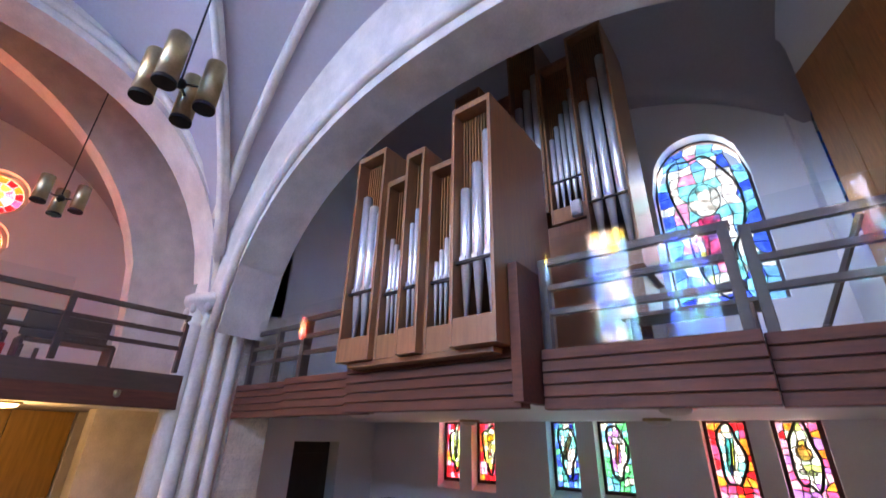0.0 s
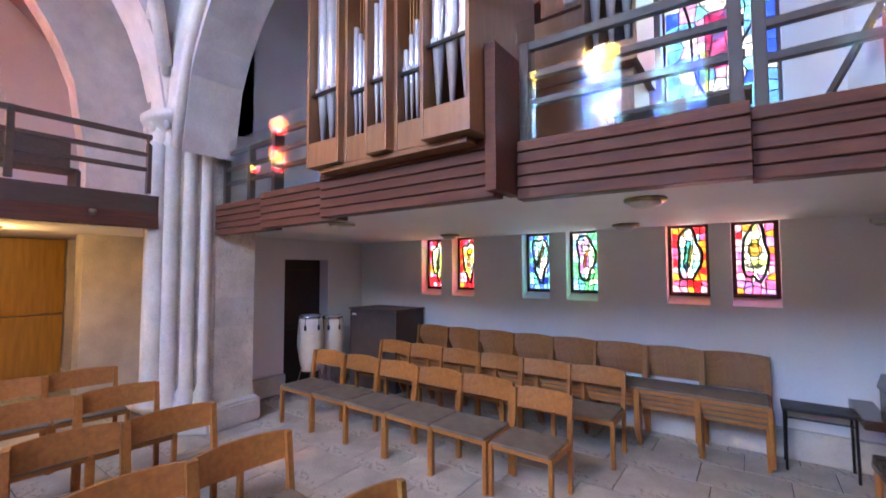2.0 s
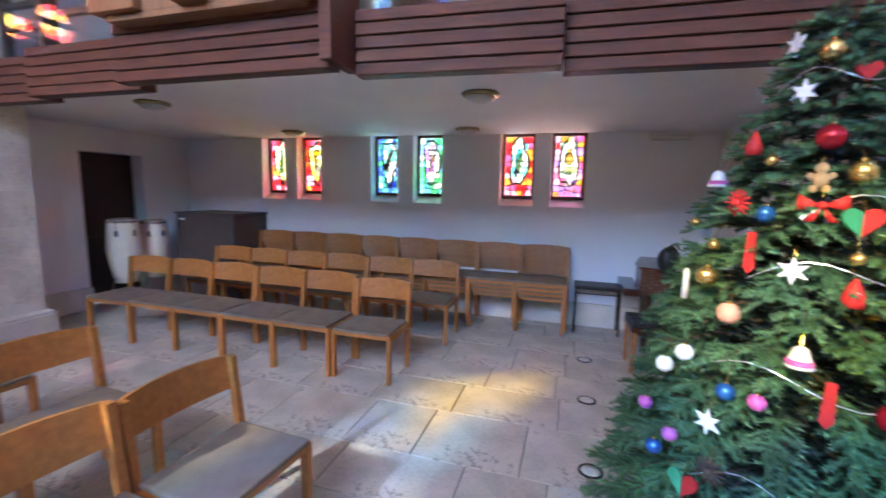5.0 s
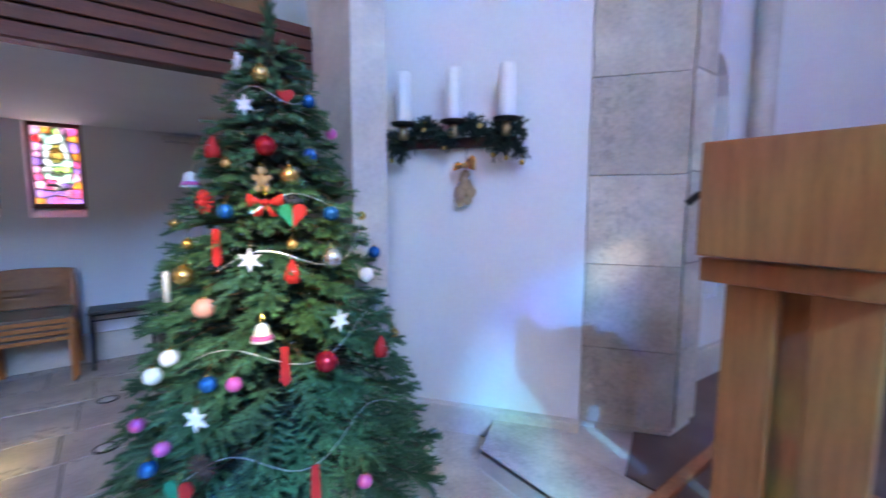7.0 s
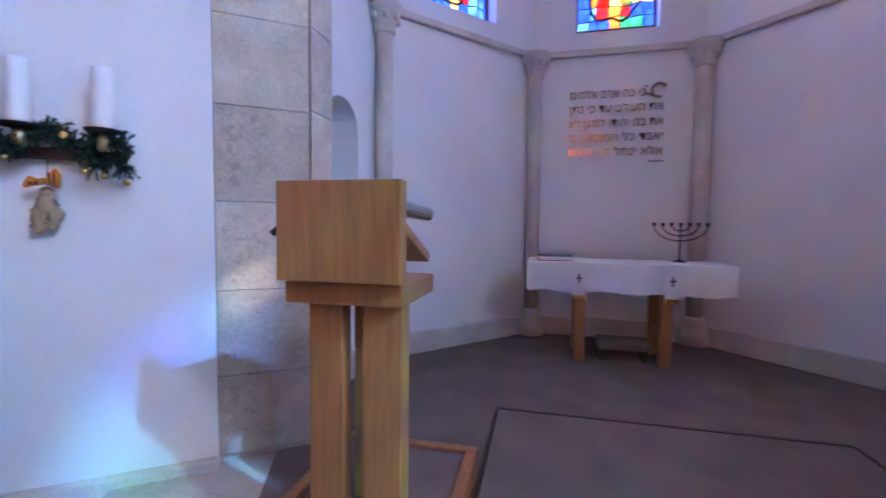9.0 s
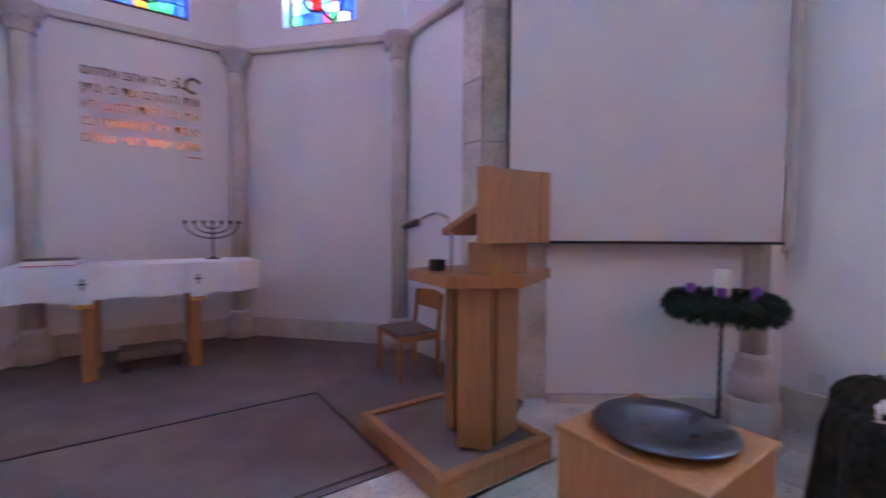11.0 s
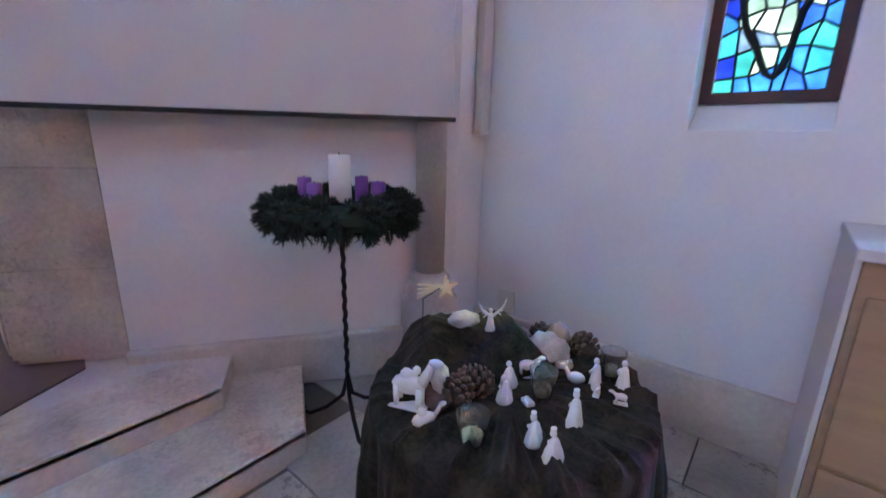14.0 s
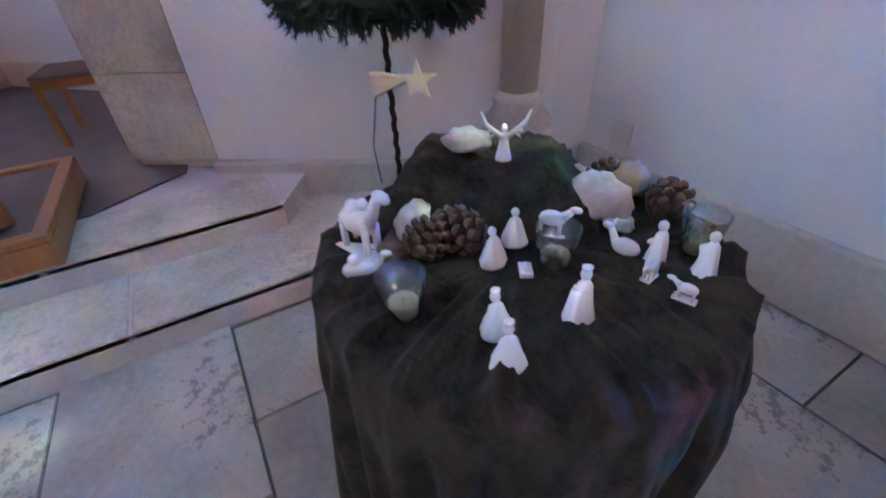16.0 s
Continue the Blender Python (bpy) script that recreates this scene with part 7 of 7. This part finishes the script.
def statuette(name, label, x, y, z, rz, blobs, s=0.74):
    """A small plain porcelain shape, one mesh: stacked rounded forms."""
    bm = bmesh.new()
    for kind, *v in blobs:
        if kind == "l":
            lathe(bm, v[0], 32, v[1] if len(v) > 1 else (0, 0, 0), 1.0, v[2] if len(v) > 2 else 0.8)
        elif kind == "b":
            ball(bm, v[0], v[1], v[2] if len(v) > 2 else (1, 1, 1), 2)
        elif kind == "t":
            tube(bm, v[0], v[1], 8, v[2] if len(v) > 2 else None)
        else:
            box(bm, *v[0], 0.004)
    ob = link_mesh(name, bm, PORCELAIN)
    for v in ob.data.vertices:
        if v.co.z < 0.085 and v.co.z > 0.004 and ("standing" in label or "kneeling" in label):
            g = math.atan2(v.co.y, v.co.x)
            k = 1 + 0.09 * math.sin(7 * g + 40 * v.co.z)
            v.co.x *= k
            v.co.y *= k
    for f in ob.data.polygons:
        f.use_smooth = True
    ob.matrix_basis = pose(x, y, z, 0, 0, rz) @ Matrix.Diagonal((s * 0.84, s * 0.84, s, 1))
    return tagged(ob, label, "figurine", "white nativity figurines")


ROBE = [(0.038, 0), (0.04, 0.006), (0.034, 0.03), (0.026, 0.07), (0.02, 0.098), (0.012, 0.108)]
KNEEL = [(0.042, 0), (0.044, 0.008), (0.036, 0.035), (0.024, 0.06), (0.018, 0.076), (0.01, 0.084)]
TAB = NZ + 0.004
def stand_fig(h=1.0):
    return [("l", [(r0 * 0.95, zz * h) for r0, zz in ROBE]), ("b", (0, -0.004, 0.122 * h), 0.0145), ("t", [(-0.018, -0.008, 0.085 * h), (-0.01, -0.024, 0.066 * h), (0.008, -0.026, 0.068 * h), (0.018, -0.008, 0.085 * h)], 0.007)]
def kneel_fig(crown=True):
    q = [("l", KNEEL), ("b", (0, -0.01, 0.095), 0.0135), ("t", [(-0.018, -0.006, 0.062), (0, -0.032, 0.052), (0.018, -0.006, 0.062)], 0.007)]
    return q + ([("l", [(0.011, 0.103), (0.013, 0.115), (0.008, 0.112)], (0, -0.01, 0))] if crown else [])
def beast(s, neck=0.05, legs=True):
    q = [("b", (0, 0, 0.052 * s), 0.03 * s, (1.5, 0.75, 0.8)), ("t", [(0.035 * s, 0, 0.06 * s), (0.06 * s, 0, (0.06 + neck) * s)], 0.014 * s, 0.009 * s), ("b", (0.072 * s, 0, (0.066 + neck) * s), 0.013 * s, (1.6, 0.8, 0.8)), ("x", (-0.05 * s, -0.025 * s, 0, 0.05 * s, 0.025 * s, 0.006))]
    for lx in (-0.03, 0.03):
        for ly in (-0.013, 0.013):
            q.append(("t", [(lx * s, ly * s, 0.0), (lx * s, ly * s, 0.05 * s)], 0.007 * s))
    return q
VIEW = 148
statuette("camel_figure", "standing white porcelain camel figurine on the velvet", 0.71, -3.92, TAB, 200, beast(1.5, 0.045) + [("b", (-0.01, 0, 0.105), 0.026, (1.1, 0.8, 1.1)), ("b", (0.03, 0, 0.13), 0.016)], 0.86)
statuette("lying_camel_figure", "lying white porcelain camel figurine on the velvet", 0.62, -3.88, TAB, 245, [("b", (0, 0, 0.028), 0.034, (1.55, 0.85, 0.85)), ("b", (-0.008, 0, 0.058), 0.022, (1.0, 0.8, 0.9)), ("t", [(0.045, 0, 0.03), (0.065, 0, 0.05), (0.075, 0, 0.066)], 0.011, 0.008), ("b", (0.085, 0, 0.07), 0.012, (1.5, 0.8, 0.8))])
statuette("king_figure", "kneeling white porcelain king figurine with gold crown", 0.373, -4.01, TAB, VIEW - 60, kneel_fig())
statuette("king_figure", "kneeling white porcelain king figurine bowing low", 0.311, -3.985, TAB, VIEW - 80, kneel_fig())
statuette("king_figure", "standing white porcelain king figurine in a long cloak", 0.325, -4.14, TAB, VIEW - 90, stand_fig(1.0) + [("l", [(0.03, 0.0), (0.03, 0.02), (0.02, 0.09)], (0.016, 0.014, 0)), ("l", [(0.011, 0.13), (0.014, 0.142), (0.008, 0.14)], (0, -0.004, 0))])
statuette("mary_figure", "kneeling white porcelain woman figurine beside the manger", 0.518, -4.11, TAB + 0.002, VIEW - 60, kneel_fig(False))
statuette("joseph_figure", "kneeling white porcelain man figurine behind the manger", 0.549, -4.185, TAB + 0.002, VIEW - 90, kneel_fig(False))
statuette("manger_figure", "white porcelain manger figurine with a lying child", 0.462, -4.143, TAB + 0.002, VIEW, [("x", (-0.03, -0.02, 0, 0.03, 0.02, 0.016)), ("b", (0, 0, 0.02), 0.014, (1.6, 0.7, 0.6)), ("b", (0.02, 0, 0.024), 0.007)])
statuette("ox_figure", "white porcelain ox figurine standing near the manger", 0.535, -4.27, TAB + 0.002, VIEW + 70, beast(1.0, 0.02))
statuette("donkey_figure", "lying white porcelain donkey figurine with raised head", 0.402, -4.337, TAB, VIEW - 130, [("b", (0, 0, 0.026), 0.03, (1.5, 0.8, 0.85)), ("t", [(0.035, 0, 0.035), (0.055, 0, 0.068)], 0.013, 0.009), ("b", (0.066, 0, 0.073), 0.012, (1.5, 0.8, 0.8)), ("t", [(0.05, 0.006, 0.078), (0.046, 0.009, 0.094)], 0.004), ("t", [(0.05, -0.006, 0.078), (0.046, -0.009, 0.094)], 0.004)])
statuette("shepherd_figure", "standing white porcelain shepherd figurine", 0.348, -4.352, TAB, VIEW - 60, stand_fig(0.98))
statuette("shepherd_figure", "standing white porcelain shepherd figurine carrying a lamb", 0.279, -4.39, TAB, VIEW - 90, stand_fig(0.98) + [("b", (0, -0.022, 0.08), 0.014, (1.5, 0.8, 0.8))])
for x, y, a in ((0.33, -4.318, 100), (0.261, -4.318, 20)):
    statuette("sheep_figure", "small white porcelain sheep figurine", x, y, TAB, a, beast(0.62, 0.012))
wing = []
for sx in (-1, 1):
    for k in range(5):
        wing.append(("t", [(sx * 0.008, 0.012, 0.07), (sx * (0.03 + 0.008 * k), 0.018, 0.085 + 0.006 * k), (sx * (0.05 + 0.007 * k), 0.016, 0.07 + 0.018 * k)], 0.008, 0.003))
statuette("angel_figure", "white porcelain angel figurine with spread wings on the raised cloth", 0.655, -4.232, NZ + 0.139, VIEW - 88, [("l", [(0.026, 0), (0.027, 0.006), (0.02, 0.03), (0.014, 0.06), (0.012, 0.078)]), ("b", (0, -0.004, 0.09), 0.0115)] + wing)


def pebble(label, x, y, z, r, sq, rz, mat=None, seed=0):
    bm = ball(bmesh.new(), (0, 0, 0), r, sq, 3, 0.25)
    low = min(v.co.z for v in bm.verts)
    bmesh.ops.translate(bm, vec=(0, 0, -low), verts=bm.verts[:])
    ob = link_mesh("pebble", bm, mat or PEBBLE)
    ob.matrix_basis = pose(x, y, z, 0, 0, rz)
    tagged(ob, label, "stone", "stones among the figurines")


pebble("long pale rounded pebble lying on the velvet", 0.69, -4.03, TAB, 0.05, (0.55, 1.2, 0.75), 35)
pebble("pale rounded pebble on the raised cloth", 0.73, -4.19, NZ + 0.139, 0.045, (1.15, 0.75, 0.6), 60)
pebble("large pale angular stone on the velvet", 0.527, -4.39, TAB, 0.065, (1.1, 0.85, 0.8), 20)
pebble("small pale pebble by the raised cloth", 0.655, -4.455, TAB, 0.04, (1.0, 0.8, 0.75), 70)
pebble("small pale pebble beside the big stone", 0.469, -4.392, TAB, 0.03, (1.1, 0.9, 0.7), 10)
pebble("flat reddish-brown stone under a pine cone", 0.66, -3.985, TAB, 0.055, (1.2, 0.7, 0.3), 130, CONE)
pebble("rough brown stone block at the table's back edge", 0.55, -4.52, TAB, 0.045, (0.9, 0.9, 1.0), 40, BURLAP)


def pine_cone(x, y, r, h, lean, rz, z=None):
    t = thing("pine_cone", "open brown pine cone lying on the velvet cloth", "pine cone", pose(x, y, (TAB if z is None else z) + r * 0.8, lean, 0, rz), "pine cones on the table")
    bm, tips = bmesh.new(), bmesh.new()
    n = 46
    for k in range(n):
        f = k / n
        a = k * 2.39996
        rad = r * (math.sin(math.pi * (0.16 + 0.78 * f)) ** 0.6)
        zz = -h / 2 + h * f
        o = Vector((math.cos(a), math.sin(a), 0))
        s = Vector((-math.sin(a), math.cos(a), 0))
        up = Vector((0, 0, 1))
        p = o * rad * 0.25 + up * zz
        q = o * rad + up * (zz + 0.010)
        w = r * 0.24
        for mesh, c0, c1, wa, wb, th in ((bm, p, q, w * 0.4, w, 0.0022), (tips, q - o * 0.001, q + o * 0.005 + up * 0.004, w * 1.02, w * 0.45, 0.0032)):
            v = [mesh.verts.new(c + up * e) for e in (-th, th) for c in (c0 - s * wa, c0 + s * wa, c1 + s * wb, c1 - s * wb)]
            for i in ((3, 2, 1, 0), (4, 5, 6, 7), (0, 1, 5, 4), (1, 2, 6, 5), (2, 3, 7, 6), (3, 0, 4, 7)):
                mesh.faces.new([v[j] for j in i])
    tagged(part("cone_scale", bm, CONE, t), kind="stuff")
    tagged(part("scale_tip", tips, CONE_TIP, t, "pale worn tips of the scales"), kind="stuff")
    part("core", ball(bmesh.new(), (0, 0, 0), r * 0.36, (1, 1, h / r / 2 * 1.1), 2), CONE, t)


pine_cone(0.615, -4.015, 0.043, 0.08, 70, 20)
pine_cone(0.60, -4.095, 0.045, 0.10, 80, 110)
pine_cone(0.745, -4.48, 0.04, 0.08, 80, 60)
pine_cone(0.60, -4.485, 0.042, 0.085, 60, 10)
pine_cone(0.445, -4.52, 0.045, 0.09, 80, 40)
pine_cone(0.79, -4.27, 0.035, 0.07, 85, 10)


def tealight(x, y):
    t = thing("candle_glass", "clear glass tumbler with a small yellow candle inside", "candle", Matrix.Translation((x, y, TAB)), "candle glasses on the table")
    part("glass", lathe(bmesh.new(), [(0.026, 0.0), (0.029, 0.003), (0.041, 0.09), (0.039, 0.091), (0.027, 0.008), (0.004, 0.007)], 28), TUMBLER, t)
    part("wax", lathe(bmesh.new(), [(0.022, 0.009), (0.0255, 0.034), (0.02, 0.036), (0.003, 0.035)], 22), material("yellow_wax", (0.88, 0.80, 0.50), 0.5, vary=0.06) if "yellow_wax" not in bpy.data.materials else bpy.data.materials["yellow_wax"], t)
    part("wick", tube(bmesh.new(), [(0, 0, 0.03), (0.001, 0, 0.04)], 0.0015, 5), BLACK, t)


tealight(0.485, -3.905)
tealight(0.448, -4.2)
tealight(0.332, -4.45)
t = thing("gold_star", "pale gold paper star with tail on a thin wire", "ornament", pose(0.72, -4.08, 1.07, 0, 0, VIEW - 90))
bm = bmesh.new()
prism(bm, star_pts(5, 0.014, 0.036), 0.014)
part("star", bm, PALEGOLD, t)
for k in range(4):
    part("tail_feather", tube(bmesh.new(), [(0.02, 0.006, 0.0), (0.055, 0.006, 0.012 - 0.008 * k), (0.085, 0.004, 0.014 - 0.014 * k)], 0.005, 5, 0.003), PALEGOLD, t)
part("wire", tube(bmesh.new(), [(0.02, 0.01, 0.0), (0.075, 0.03, -0.02), (0.085, 0.06, -0.1), (0.075, 0.08, -0.165)], 0.0015, 5), IRON, t)

# ---- step stones and floor slabs, piece by piece ----
low, up = bpy.data.objects["step_lower"], bpy.data.objects["step_upper"]
tread_stones(low, [((2.12, -4.45), (1.58, -4.12), 1, -0.43), ((1.58, 2.12), (1.58, -4.12), 7, 0.44), ((2.12, 2.46), (1.58, 2.12), 1, 0.43)], 0.121)
tread_stones(up, [((2.03, 1.95), (2.03, -3.94), 6, 0.43), ((2.46, 2.22), (2.03, 1.95), 1, 0.43)], 0.246)
floor_ob = bpy.data.objects["floor"]
rnd = random.Random(12)
rest = []
meshes = {}


def slab_mesh(w, d):
    key = (round(w, 2), round(d, 2))
    if key not in meshes:
        bm = bmesh.new()
        box(bm, -key[0] / 2 + 0.004, -key[1] / 2 + 0.004, -0.012, key[0] / 2 - 0.004, key[1] / 2 - 0.004, 0.0)
        for v in bm.verts:
            if v.co.z > -0.001:
                v.co.x *= 1 - 0.004 / key[0]
                v.co.y *= 1 - 0.004 / key[1]
        me = bpy.data.meshes.new("floor_slab")
        bm.to_mesh(me)
        bm.free()
        me.materials.append(FLOOR_STONE)
        meshes[key] = me
    return meshes[key]


y = -5.55
rowi = 0
count = 0
loose = bmesh.new()
while y < 5.95:
    d = (0.45, 0.6, 0.5)[rowi % 3]
    x = -11.2 + rnd.uniform(0, 0.5)
    while x < 1.9:
        w = rnd.choice((0.5, 0.6, 0.7, 0.8, 0.9))
        cx, cy = x + w / 2, y + d / 2
        ok = cx - w / 2 > -11.2 and (cx > -6.3 or -5.2 < cy < 3.2)
        if cx + w / 2 > 1.62 and abs(cy + 1.0) < 3.4:
            ok = ok and cx < 1.6
        if ok:
            near = cx > -5.6 and count < 300
            if near:
                ob = new("floor_slab", slab_mesh(w, d))
                ob.parent = floor_ob
                ob.location = (cx, cy, rnd.uniform(-0.0015, 0.0005))
                count += 1
            else:
                box(loose, cx - w / 2 + 0.004, cy - d / 2 + 0.004, -0.012, cx + w / 2 - 0.004, cy + d / 2 - 0.004, rnd.uniform(-0.0015, 0.0005))
        x += w
    y += d
    rowi += 1
tagged(part("floor_slabs", loose, FLOOR_STONE, floor_ob), kind="stuff")
